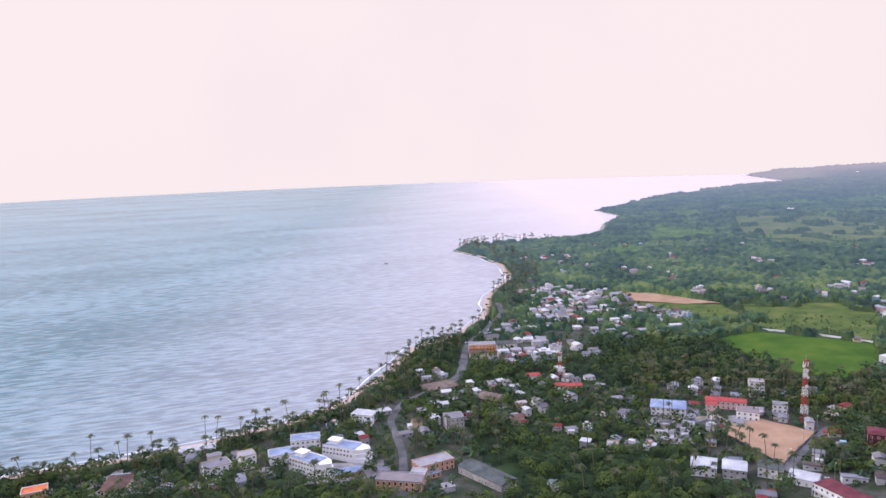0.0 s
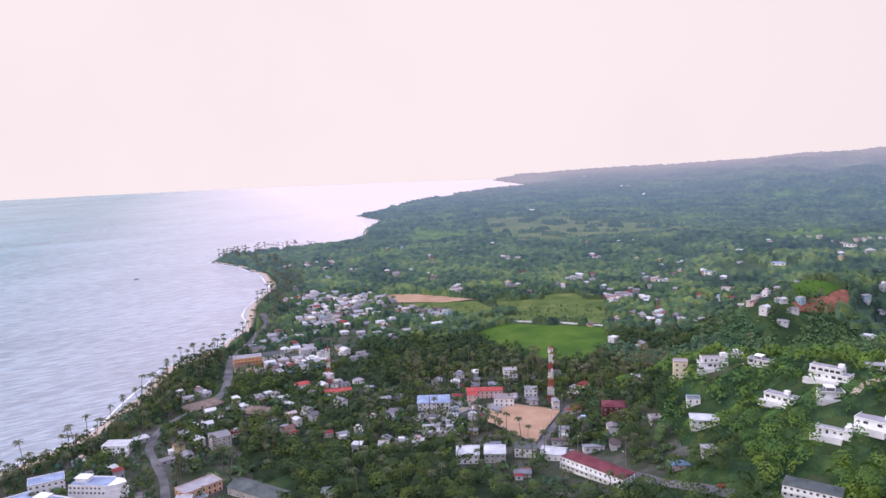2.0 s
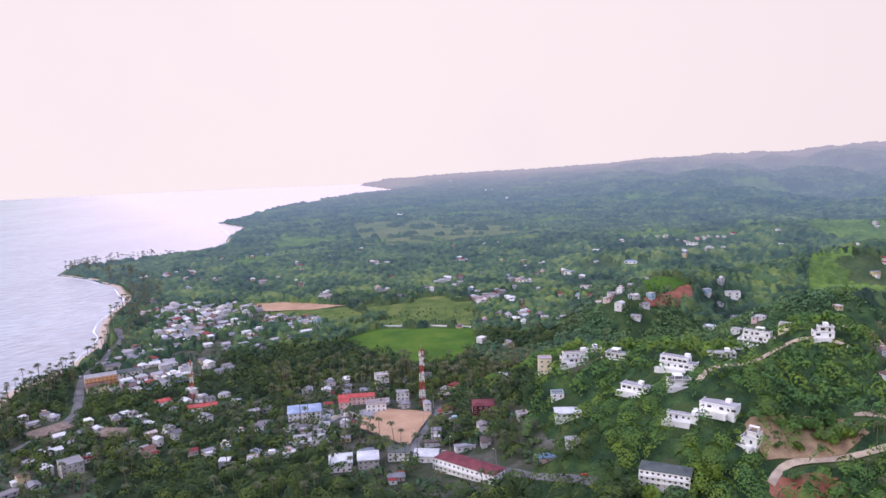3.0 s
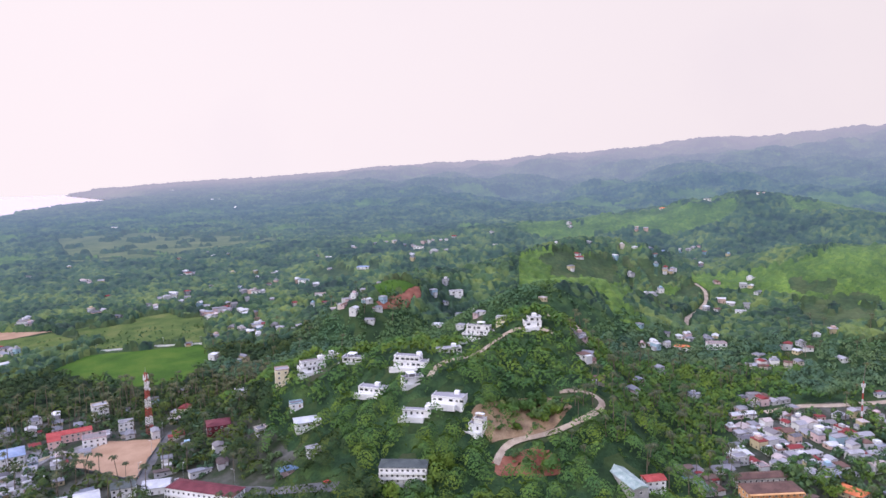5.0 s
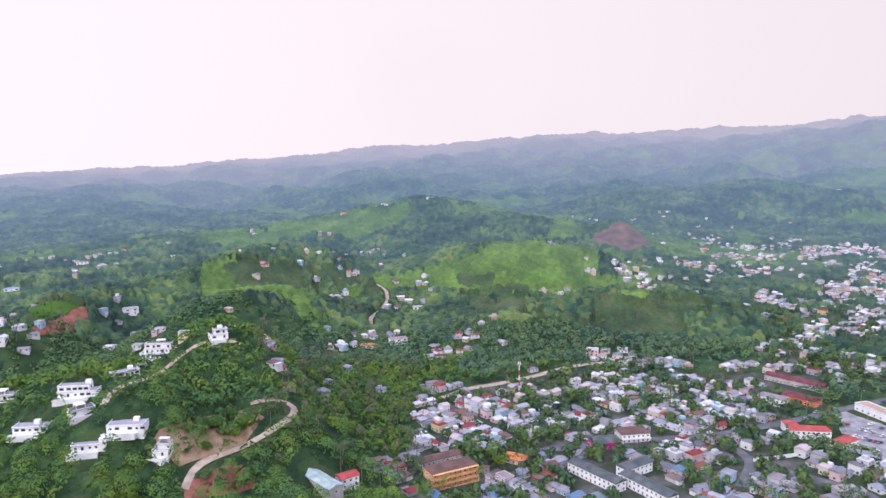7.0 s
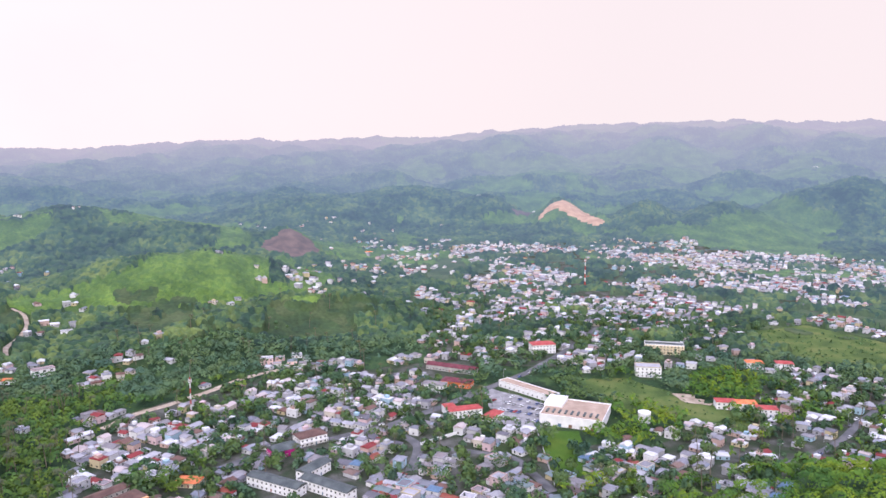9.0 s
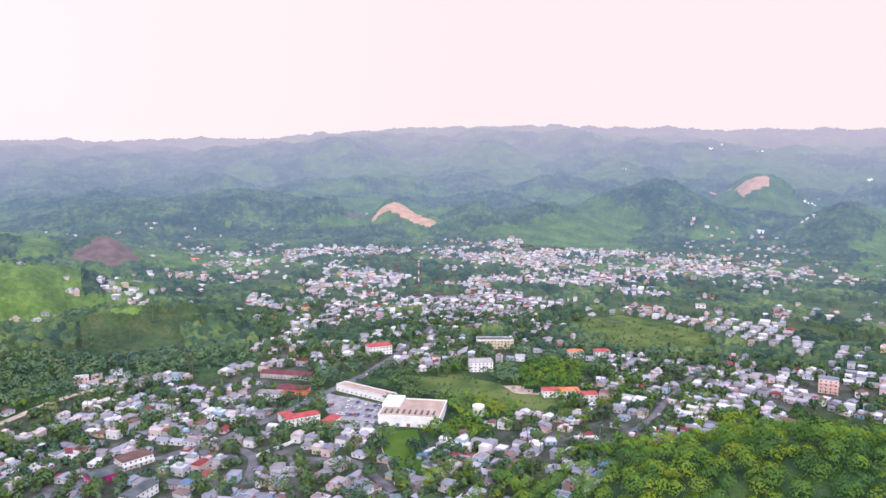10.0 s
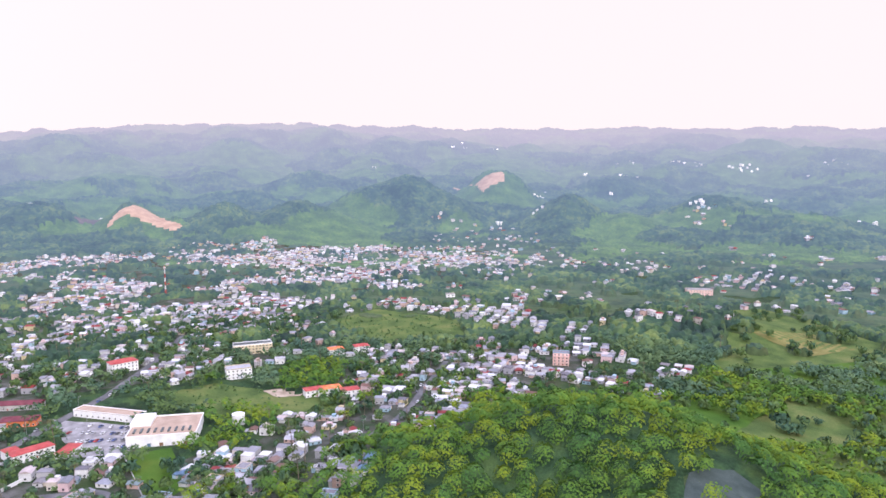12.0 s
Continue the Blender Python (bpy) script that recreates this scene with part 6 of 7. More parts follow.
def tree_places(r0, r1, pitch, size0, size1, seed, b0=-40, b1=168, margin=2.0, meadow=0.035, bare=0.12, solid=False):
    """Places for trees on a loose grid in a ring of the plan, thinned by fields, houses, roads and clearings."""
    g = np.arange(-r1, r1, pitch)
    X, Y = np.meshgrid(g, g)
    q = np.random.RandomState(seed)
    X, Y = X + q.uniform(-0.45, 0.45, X.shape) * pitch, Y + q.uniform(-0.45, 0.45, X.shape) * pitch
    r, b = np.hypot(X, Y), np.degrees(np.arctan2(X, Y))
    m = (r > r0) & (r < r1) & (b > b0) & (b < b1)
    X, Y, r, b = X[m], Y[m], r[m], b[m]
    m = inland(X, Y) > 13
    cover = 0.86 + (vnoise(X, Y, 60, 21) - 0.5) * 0.7 + (vnoise(X, Y, 200, 22) - 0.5) * 0.5
    cover += np.where((r < 480) & (b > 123), 0.4, 0)
    for poly, less in ((TOWN, 0.30), (SOUTH, 0.38), (EAST, 0.36), (COASTAL, 0.34), (WEST, 0.06), (CENTRE, 0.04), (ROWS, 0.25), (VALLEY, 0.2), (UPPER, 0.2), (GORGE, 0.2), (NORTH, 0.2)):
        cover = np.where(inside(poly, X, Y), cover - less, cover)
    # the edge of the woods wanders in and out of the fields
    Xe, Ye = X + (vnoise(X, Y, 17, 33) - 0.5) * 34, Y + (vnoise(X, Y, 17, 34) - 0.5) * 34
    for poly in OPEN_LAND[:-2]:
        cover = np.where(inside(poly, Xe, Ye), meadow + (0.85 * (vnoise(X, Y, 34, 24) > 0.52) if poly is MEADOWS["pasture_east"][0] else 0.25 * (vnoise(X, Y, 26, 24) > 0.70)), cover)
    for poly in (COURT, CARPARK):
        cover = np.where(inside(poly, X, Y), 0, cover)
    for poly in BARE:
        cover = np.where(inside(poly, X, Y), bare, cover)
    for _, pts, width, _, _ in ROADS:
        cover = np.where(line_distance(pts, X, Y) < width / 2 + 2.5, 0, cover)
    if solid:
        for poly in (TOWN, SOUTH, COASTAL, EAST, WEST, CENTRE):
            cover = np.where(inside(poly, X, Y), cover - 0.12 + (vnoise(X, Y, 13, 28) - 0.5) * 0.8, cover)
        for poly in BARE[:3]:
            cover = np.where(inside(poly, X, Y), (0.8 if poly is BARE[1] else 1.16) * vnoise(X, Y, 9, 29), cover)
        m &= (cover > 0.5 + (vnoise(X, Y, 7, 30) - 0.5) * 0.3) & ~built_on(X, Y)
        out = list(zip(X[m], Y[m]))
    else:
        m &= q.uniform(0, 1, X.shape) < cover
        out = [(x, y) for x, y in zip(X[m], Y[m]) if free_of_things(x, y, margin)]
    out = np.array(out)
    z = height(out[:, 0], out[:, 1])
    s = q.uniform(size0, size1, len(out)) * (0.75 + 0.5 * vnoise(out[:, 0], out[:, 1], 25, 23))
    return np.column_stack([out, z, s])


near_protos = [leaf_cloud(rt, rt.randint(5, 8), 5.2, 6.5, 130, 1.9, 1.0) for _ in range(7)]


near_places = np.concatenate([tree_places(215, 570, 13.0, 0.75, 1.15, 1, b1=112, margin=2.4), tree_places(215, 570, 12.0, 0.75, 1.15, 12, b0=112, margin=2.4)])
order = np.argsort(np.hypot(near_places[:, 0], near_places[:, 1]))
near_places = near_places[order]
screen = [(262, 259), (269, 251), (282, 250), (291, 258), (256, 268), (274, 246), (297, 250)]
near_places = np.concatenate([np.array([(x, y, float(height(x, y)), 1.15) for x, y in screen]), near_places])
ONE_BY_ONE = 296


def single_tree(x, y, z, size, turn, seed):
    """A broadleaf tree: a forked tapering trunk and a lobed crown of leaf clumps."""
    r = random.Random(seed)
    ob = thing("tree", x, y, "broad leafy tree with a lobed green crown", "tree", "trees of the near woods", turn, z, size)
    bm = bmesh.new()
    top = Vector((r.uniform(-0.4, 0.4), r.uniform(-0.4, 0.4), 3.2))
    tube(bm, (0, 0, -1.5), top * 0.5, 0.42, 0.32, 7)
    tube(bm, top * 0.5, top, 0.32, 0.24, 7)
    for k in range(5):
        a = k * math.tau / 5 + r.uniform(-0.4, 0.4)
        mid = top + Vector((math.cos(a) * 1.1, math.sin(a) * 1.1, r.uniform(0.8, 1.6)))
        tube(bm, top - Vector((0, 0, 0.15)), mid, 0.18, 0.12, 5)
        tube(bm, mid, mid + Vector((math.cos(a) * 1.3, math.sin(a) * 1.3, r.uniform(0.8, 1.8))), 0.12, 0.04, 5)
    part("trunk", bm, M_bark, ob)
    v, f, nr, _ = leaf_cloud(r, r.randint(6, 9), 5.4, 6.5, 620, 1.05, 1.6)
    me = mesh_from("crown", v, f, [M_leaf_bright if seed % 3 else M_leaf], flat=False)
    me.normals_split_custom_set_from_vertices(nr)
    crown = new("crown", me)
    crown.parent = ob
    return ob


slope = random.Random(23)
on_slope = [(slope.uniform(325, 384), slope.uniform(200, 262)) for _ in range(150)]
on_slope = [(x, y) for x, y in on_slope if (inside(BARE[0], x, y) or inside(BARE[1], x, y)) and not on_road(x, y, 1.5) and free_of_things(x, y, 1.0)][:34]
near_places = np.concatenate([np.array([(x, y, float(height(x, y)), slope.uniform(0.35, 0.75)) for x, y in on_slope]), near_places])
tree_kinds = []
for k, (x, y, z, s) in enumerate(near_places[:ONE_BY_ONE]):
    turn = rt.uniform(0, 360)
    if k < 9:
        tree_kinds.append(single_tree(x, y, z, 1.0, turn, 100 + k))
    else:
        src = tree_kinds[k % 9]
        made = copy_thing(src, pose(x, y, z, 0, 0, turn))
        made.scale = (s, s, s * rt.uniform(0.9, 1.2))

bush_places = tree_places(570, 800, 10.5, 0.38, 0.75, 4, meadow=0.2, bare=0.25)
mb = np.degrees(np.arctan2(bush_places[:, 0], bush_places[:, 1]))
bushy = (mb > 42) & (mb < 98) & (bush_places[:, 2] > 17) & (vnoise(bush_places[:, 0], bush_places[:, 1], 140, 26) > 0.32)
low_protos = [leaf_cloud(rt, rt.randint(3, 5), 4.8, 5.0, 20, 3.8, 0.0) for _ in range(5)]
plant("scrub", low_protos, bush_places[bushy], M_bush, "bright green scrub on the hillsides", "scrub")

# ---- closed canopy: rounded crowns side by side, leaf by leaf ----
open_map = np.zeros((2300, 1500), bool)
for tx, ty, tr in TAKEN:
    tr *= 0.85
    gx0, gx1, gy0, gy1 = (int((tx - tr + 700) / 2), int((tx + tr + 700) / 2), int((ty - tr + 2300) / 2), int((ty + tr + 2300) / 2))
    if 0 <= gx0 and gx1 < 1500 and 0 <= gy0 and gy1 < 2300:
        open_map[gy0:gy1 + 1, gx0:gx1 + 1] = True


def built_on(X, Y):
    return open_map[np.clip(((Y + 2300) / 2).astype(int), 0, 2299), np.clip(((X + 700) / 2).astype(int), 0, 1499)]


def crowns(X, Y, size, seed):
    """Height of a field of rounded crowns about that wide, and which way its surface leans."""
    i, j = np.floor(X / size), np.floor(Y / size)
    best, lx, ly = np.full(X.shape, 0.6), np.zeros(X.shape), np.zeros(X.shape)
    for di in (-1, 0, 1):
        for dj in (-1, 0, 1):
            a, b = i + di, j + dj
            dx = X - (a + 0.5 + (lattice(a, b, seed) - 0.5) * 0.8) * size
            dy = Y - (b + 0.5 + (lattice(a, b, seed + 1) - 0.5) * 0.8) * size
            wide = size * (0.44 + 0.28 * lattice(a, b, seed + 2))
            q = 1 - (dx * dx + dy * dy) / (wide * wide)
            z = np.where(q > 0, size * (0.12 + 0.42 * lattice(a, b, seed + 3)) + 1.0 * wide * np.sqrt(np.maximum(q, 0)), 0.6)
            up = z > best
            best, lx, ly = np.where(up, z, best), np.where(up, dx / wide, lx), np.where(up, dy / wide, ly)
    return best + (vnoise(X, Y, size * 0.3, seed + 5) - 0.5) * size * 0.22, lx, ly


def canopy(name, places, leaf, size, material, label, category, seed):
    """Leaf clumps lying over the crowns, each with four corners, and turned a little every way."""
    q = np.random.RandomState(seed)
    X, Y, n = places[:, 0], places[:, 1], len(places)
    z, lx, ly = crowns(X, Y, size, seed % 7)
    dome = np.stack([lx * 1.25, ly * 1.25, np.sqrt(np.maximum(1.05 - lx * lx - ly * ly, 0.04))], 1)
    dome /= np.linalg.norm(dome, axis=1)[:, None]
    nrm = dome + q.uniform(-0.42, 0.42, (n, 3))
    nrm /= np.linalg.norm(nrm, axis=1)[:, None]
    side = np.cross(nrm, q.uniform(-1, 1, (n, 3)))
    side /= np.linalg.norm(side, axis=1)[:, None] + 1e-9
    up = np.cross(nrm, side)
    mid = np.stack([X, Y, places[:, 2] + z - q.uniform(0, 0.9, n) * leaf], 1)
    l, w = leaf * q.uniform(0.7, 1.35, (n, 1)), leaf * q.uniform(0.55, 1.05, (n, 1))
    v = np.stack([mid - side * l * 0.5 - up * w * 0.35, mid + side * l * 0.45 - up * w * 0.5, mid + side * l * 0.55 + up * w * 0.4, mid - side * l * 0.3 + up * w * 0.55], 1).reshape(-1, 3)
    soft = dome + nrm * 0.6
    soft /= np.linalg.norm(soft, axis=1)[:, None]
    me = mesh_from(name, v, np.arange(n * 4).reshape(-1, 4), [material], flat=False)
    me.normals_split_custom_set_from_vertices(np.repeat(soft, 4, 0))
    return tagged(new(name, me), label, category, kind="stuff")


for r0, r1, pitch, leaf, size, seed in ((228, 450, 0.92, 1.35, 11.5, 71), (450, 760, 1.52, 2.1, 9.5, 71)):
    places = tree_places(r0, r1, pitch, 1, 1, seed, solid=True)
    shift = (vnoise(places[:, 0], places[:, 1], 60, 27) - 0.5) * 14
    pb = np.degrees(np.arctan2(places[:, 0], places[:, 1])) + shift
    pr = np.hypot(places[:, 0], places[:, 1]) + shift * 9
    coast, near = (pb < np.where(pr < 440, 43, 36)) & (pr < 660), pr < 660
    bushy = ~coast & ~near & (pb > 40) & (pb < 98) & (places[:, 2] > 17)
    for pick, material, label in ((coast, M_leaf_coast, "canopy of the coastal plain, colour darkened as if backlit"), (~near & (pb < 37), M_leaf_north, "canopy of the northern plain, colour darkened as if backlit"), (~coast & near & (pb < 86), M_leaf_bright, "bright rounded tree crowns on the villa hill"),
                                  (~coast & near & (pb >= 86) & (pb < 112), M_leaf, "mixed tree crowns round the town"), (~coast & near & (pb >= 112), M_leaf_near, "tree crowns on the near hill with sunlight in their colour"),
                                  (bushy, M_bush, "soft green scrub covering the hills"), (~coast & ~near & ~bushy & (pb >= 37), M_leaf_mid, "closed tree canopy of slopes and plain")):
        if pick.sum() > 20:
            canopy("tree_canopy", places[pick], leaf, size * (0.62 if material is M_bush else 1), material, label, "canopy", seed)


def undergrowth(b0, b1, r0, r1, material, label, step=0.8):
    """What shows between the crowns: low growth, darkened in colour for their shade."""
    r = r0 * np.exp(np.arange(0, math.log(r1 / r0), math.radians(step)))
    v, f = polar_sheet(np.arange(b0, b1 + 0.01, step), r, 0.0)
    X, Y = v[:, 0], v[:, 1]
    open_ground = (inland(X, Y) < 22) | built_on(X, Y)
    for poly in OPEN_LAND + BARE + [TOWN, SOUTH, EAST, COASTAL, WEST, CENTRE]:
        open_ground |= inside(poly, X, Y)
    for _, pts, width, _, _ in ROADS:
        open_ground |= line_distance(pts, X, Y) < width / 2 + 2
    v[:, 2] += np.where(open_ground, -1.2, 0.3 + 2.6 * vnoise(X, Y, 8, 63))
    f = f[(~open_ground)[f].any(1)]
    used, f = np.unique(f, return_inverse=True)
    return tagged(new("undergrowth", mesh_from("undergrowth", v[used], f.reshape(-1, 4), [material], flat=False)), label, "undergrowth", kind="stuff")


undergrowth(-34, 35, 230, 780, M_under_coast, "low growth and young trees near the shore, painted dark as shade")
undergrowth(35, 166, 230, 780, M_under, "dense green undergrowth beneath the trees, darkened as shade")

# ---- the woods of plain, hills and mountains, crown beside crown ----
SETTLED = [TOWN, SOUTH, EAST, COASTAL, WEST, CENTRE, ROWS, VALLEY, UPPER, GORGE, NORTH]


# grass on the hills, and bare earth far off: bearing and distance of the corners
KNOLL_GRASS = [(57.4, 922), (59, 973), (63.8, 1026), (65.6, 1001), (64.3, 960), (58, 885)]
BENCH_GRASS = [(65.8, 990), (67.8, 1012), (69.5, 970), (69.8, 874), (67, 805), (65.9, 930)]
RIDGE_GRASS = [(39.9, 1113), (42.5, 1120), (45.9, 1113), (44.2, 1093), (40.7, 1079)]
SLOPE_GRASS = [(76, 991), (78.9, 989), (82, 949), (81.7, 791), (78.3, 791), (76.4, 941)]
LOW_GRASS = [(77.6, 724), (78.6, 742), (82.1, 773), (87.0, 826), (92.1, 850), (95.4, 846), (94.7, 802), (90.9, 766), (87.0, 769), (84.4, 735), (81.2, 695), (78.6, 676)]
MOUND = [(86.3, 1330), (86.6, 1375), (88.6, 1432), (90.2, 1412), (91.1, 1364), (89, 1290)]
QUARRY = [(107.9, 1900), (108.6, 1960), (110.3, 1998), (111.6, 1965), (113.4, 1870), (112.7, 1835), (111.2, 1872), (109.4, 1905)]
HIGH_QUARRY = [(133.4, 2660), (134.6, 2660), (135.6, 2420), (137.8, 2400), (138, 2330), (136.2, 2270), (134.4, 2590)]
GREY_CUT = [(105.8, 2040), (107.4, 2090), (108.2, 2060), (107.2, 2000), (106.2, 1990)]
HILL_GRASS = [[at(*q) for q in p] for p in (KNOLL_GRASS, BENCH_GRASS, RIDGE_GRASS, SLOPE_GRASS, LOW_GRASS)]
FAR_EARTH = [[at(*q) for q in p] for p in (QUARRY, HIGH_QUARRY, MOUND, GREY_CUT)]


def wide_woods(b0, b1, step, r0, r1, dr0, grow):
    """A sheet of tree crowns over the land: tall in the woods, low over scrub, and none where fields, houses and roads lie."""
    rings = [r0]
    while rings[-1] < r1:
        rings.append(rings[-1] + dr0 + (rings[-1] - r0) * grow)
    v, f = polar_sheet(np.arange(b0, b1 + 0.01, step), np.array(rings), 0.0)
    X, Y = v[:, 0], v[:, 1]
    r, b = np.hypot(X, Y), np.degrees(np.arctan2(X, Y))
    small, wide, vast = crowns(X, Y, 8.5, 78)[0], crowns(X, Y, 12.0, 79)[0], crowns(X, Y, 16.0, 80)[0]
    top = np.where(r < 1150, small, np.where(r < 1900, 0.8 * wide, 0.7 * vast))
    scrub = (b > 56) & (b < 98) & (v[:, 2] > 17) & (r < 1750) & (vnoise(X, Y, 150, 26) + 0.5 * vnoise(X, Y, 45, 36) > 0.96)
    scrub |= (r > 1300) & (vnoise(X, Y, 170, 37) + 0.4 * vnoise(X, Y, 60, 38) > np.where(b > 97, 0.72, 0.98))
    top = np.where(scrub, 0.5 * small, top)
    Xe, Ye = X + (vnoise(X, Y, 17, 33) - 0.5) * 34, Y + (vnoise(X, Y, 17, 34) - 0.5) * 34
    gone, grassy, plots = inland(X, Y) < 16, np.zeros(len(X), bool), built_on(X, Y)
    for poly in OPEN_LAND[:-2]:
        clump = vnoise(X, Y, 34, 24) > (0.55 if poly is MEADOWS["pasture_east"][0] else 1.0 if poly is MEADOWS["bright"][0] else 0.74)
        gone |= inside(poly, X, Y) & ~clump
        grassy |= inside(poly, Xe, Ye) & ~clump
    for poly in HILL_GRASS:
        grassy |= inside(poly, Xe, Ye) & (vnoise(X, Y, 30, 24) < 0.70)
    grassy |= (b > 98) & (r < 1650) & (v[:, 2] < 22) & (vnoise(X, Y, 52, 44) + 0.3 * vnoise(X, Y, 15, 45) > 0.80)
    earth = np.zeros(len(X), int)
    Xe, Ye = X + (vnoise(X, Y, 14, 33) - 0.5) * 14, Y + (vnoise(X, Y, 14, 34) - 0.5) * 14
    for k, poly in enumerate(FAR_EARTH):
        earth = np.where(inside(poly, Xe, Ye), 3 if k < 2 else 4, earth)
    for poly in BARE + [COURT, CARPARK]:
        gone |= inside(poly, X, Y)
    for poly in SETTLED:
        loose = poly in (ROWS, VALLEY, UPPER, GORGE, NORTH)
        gone |= inside(poly, X, Y) & (vnoise(X, Y, 22, 28) + 0.5 * vnoise(X, Y, 80, 35) < (0.50 if loose else 0.68))
    for _, pts, width, _, _ in ROADS:
        gone |= line_distance(pts, X, Y) < width / 2 + 2.5
    far = r > 1300
    top = np.where(plots, 0.3, top)
    v[:, 2] += np.where(gone, np.where(far & ~inside(TOWN, X, Y), 0.12, -2.0), np.where(earth > 0, 0.8 + 2.5 * vnoise(X, Y, 11, 39), np.where(grassy, 0.6 + 1.2 * vnoise(X, Y, 6, 40), top)))
    v[:, 2] = np.where(r < r0 + 4, height(X, Y) - 2, v[:, 2])
    gone &= ~(far & ~inside(TOWN, X, Y))
    f = f[(~gone)[f].any(1)]
    kind = np.where(earth[f].min(1) > 0, earth[f].max(1), np.where(grassy[f].any(1), 2, np.where(scrub[f].sum(1) > 1, 1, 0)))
    used, g = np.unique(f[:, ::-1], return_inverse=True)
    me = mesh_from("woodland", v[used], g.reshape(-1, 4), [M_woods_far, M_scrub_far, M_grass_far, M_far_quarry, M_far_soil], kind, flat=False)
    return tagged(new("woodland", me), "wooded plain, green hills and far mountains with painted-in haze", "woods", kind="stuff")


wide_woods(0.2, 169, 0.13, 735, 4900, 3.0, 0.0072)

scrub_places = tree_places(240, 900, 5.6, 0.16, 0.42, 6, meadow=0.34, bare=0.45)
open_patch = np.zeros(len(scrub_places), bool)
for poly in OPEN_LAND[:-2] + BARE:
    open_patch |= inside(poly, scrub_places[:, 0], scrub_places[:, 1])
for key in ("bright", "clearing", "plain", "hollow", "plot", "pasture_east", "upper", "lower", "straw"):
    open_patch &= ~inside(MEADOWS[key][0], scrub_places[:, 0], scrub_places[:, 1])
small_protos = [leaf_cloud(rt, 3, 4.8, 5.0, 8, 4.2, 0.0) for _ in range(5)]
plant("scrub", small_protos, scrub_places[open_patch], M_bush, "low bushes on open grass and bare slopes", "scrub")


pasture_trees = tree_places(470, 1000, 17.0, 0.65, 1.2, 17, b0=138, meadow=0.30)
in_pasture = np.zeros(len(pasture_trees), bool)
for key in ("pasture_east", "upper", "lower", "hollow"):
    in_pasture |= inside(MEADOWS[key][0], pasture_trees[:, 0], pasture_trees[:, 1])
plant("pasture_trees", near_protos, pasture_trees[in_pasture], M_leaf, "rounded trees standing alone on the pasture", "trees")


town_places = tree_places(330, 1000, 7.6, 0.38, 0.72, 9, margin=0.2)
in_town = np.zeros(len(town_places), bool)
for poly in (TOWN, SOUTH, EAST, COASTAL, WEST, CENTRE):
    in_town |= inside(poly, town_places[:, 0], town_places[:, 1])
yard_protos = [leaf_cloud(rt, rt.randint(3, 5), 5.2, 6.5, 30, 3.1, 0.6) for _ in range(6)]
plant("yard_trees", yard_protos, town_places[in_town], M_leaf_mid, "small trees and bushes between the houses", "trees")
shade_places = tree_places(330, 900, 10.8, 0.70, 1.15, 14, b0=74, margin=0.0)
in_town = np.zeros(len(shade_places), bool)
for poly in (TOWN, SOUTH, EAST):
    in_town |= inside(poly, shade_places[:, 0], shade_places[:, 1])
plant("yard_trees", near_protos, shade_places[in_town], M_leaf, "large round shade trees between the houses", "trees")


# ---- palms ----
def palm_shape(r, fronds, tall, segs):
    """Trunk and fronds of a coconut palm, as two lists of four-cornered faces."""
    lean, a = r.uniform(0.4, 2.4), r.uniform(0, math.tau)
    axis = [np.array([math.cos(a) * lean * (k / 5) ** 2, math.sin(a) * lean * (k / 5) ** 2, tall * k / 5 - (1 if k == 0 else 0)]) for k in range(6)]
    tv, tf = [], []
    for k, p in enumerate(axis):
        w = 0.30 - 0.03 * k
        tv += [p + np.array([math.cos(j * math.tau / 5) * w, math.sin(j * math.tau / 5) * w, 0]) for j in range(5)]
    for k in range(5):
        tf += [(k * 5 + j, k * 5 + (j + 1) % 5, k * 5 + 5 + (j + 1) % 5, k * 5 + 5 + j) for j in range(5)]
    fv, ff = [], []
    top = axis[-1]
    for k in range(fronds):
        a = k * math.tau * 0.382 + r.uniform(-0.2, 0.2)
        rise, length = r.uniform(-0.9, 1.5), r.uniform(2.9, 4.3)
        out, side = np.array([math.cos(a), math.sin(a), 0]), np.array([-math.sin(a), math.cos(a), 0])
        line = []
        for j in range(segs + 1):
            t = j / segs
            line.append(top + out * length * t * (1 - 0.18 * t) + np.array([0, 0, rise * length * 0.55 * t - (1.0 + rise) * length * 0.42 * t * t]))
        n = len(fv)
        for j, p in enumerate(line):
            t = j / segs
            w = 0.40 * math.sin(math.pi * min(1, 0.18 + t * 0.82)) + 0.05
            fv += [p + side * w - np.array([0, 0, w * 0.5]), p, p - side * w - np.array([0, 0, w * 0.5])]
        for j in range(segs):
            for c in (0, 1):
                ff.append((n + 3 * j + c, n + 3 * j + c + 1, n + 3 * j + c + 4, n + 3 * j + c + 3))
    return np.array(tv), np.array(tf), np.array(fv), np.array(ff)


def single_palm(x, y, z, turn, seed):
    r = random.Random(seed)
    ob = thing("palm_tree", x, y, "slender leaning coconut palm with drooping fronds", "palm tree", "coconut palms", turn, z)
    tv, tf, fv, ff = palm_shape(r, 20, r.uniform(12, 18), 5)
    for name, vv, qq, mat in (("trunk", tv, tf, M_bark), ("fronds", fv, ff, M_palm)):
        o = new(name, mesh_from(name, vv, qq, [mat]))
        o.parent = ob
    return ob


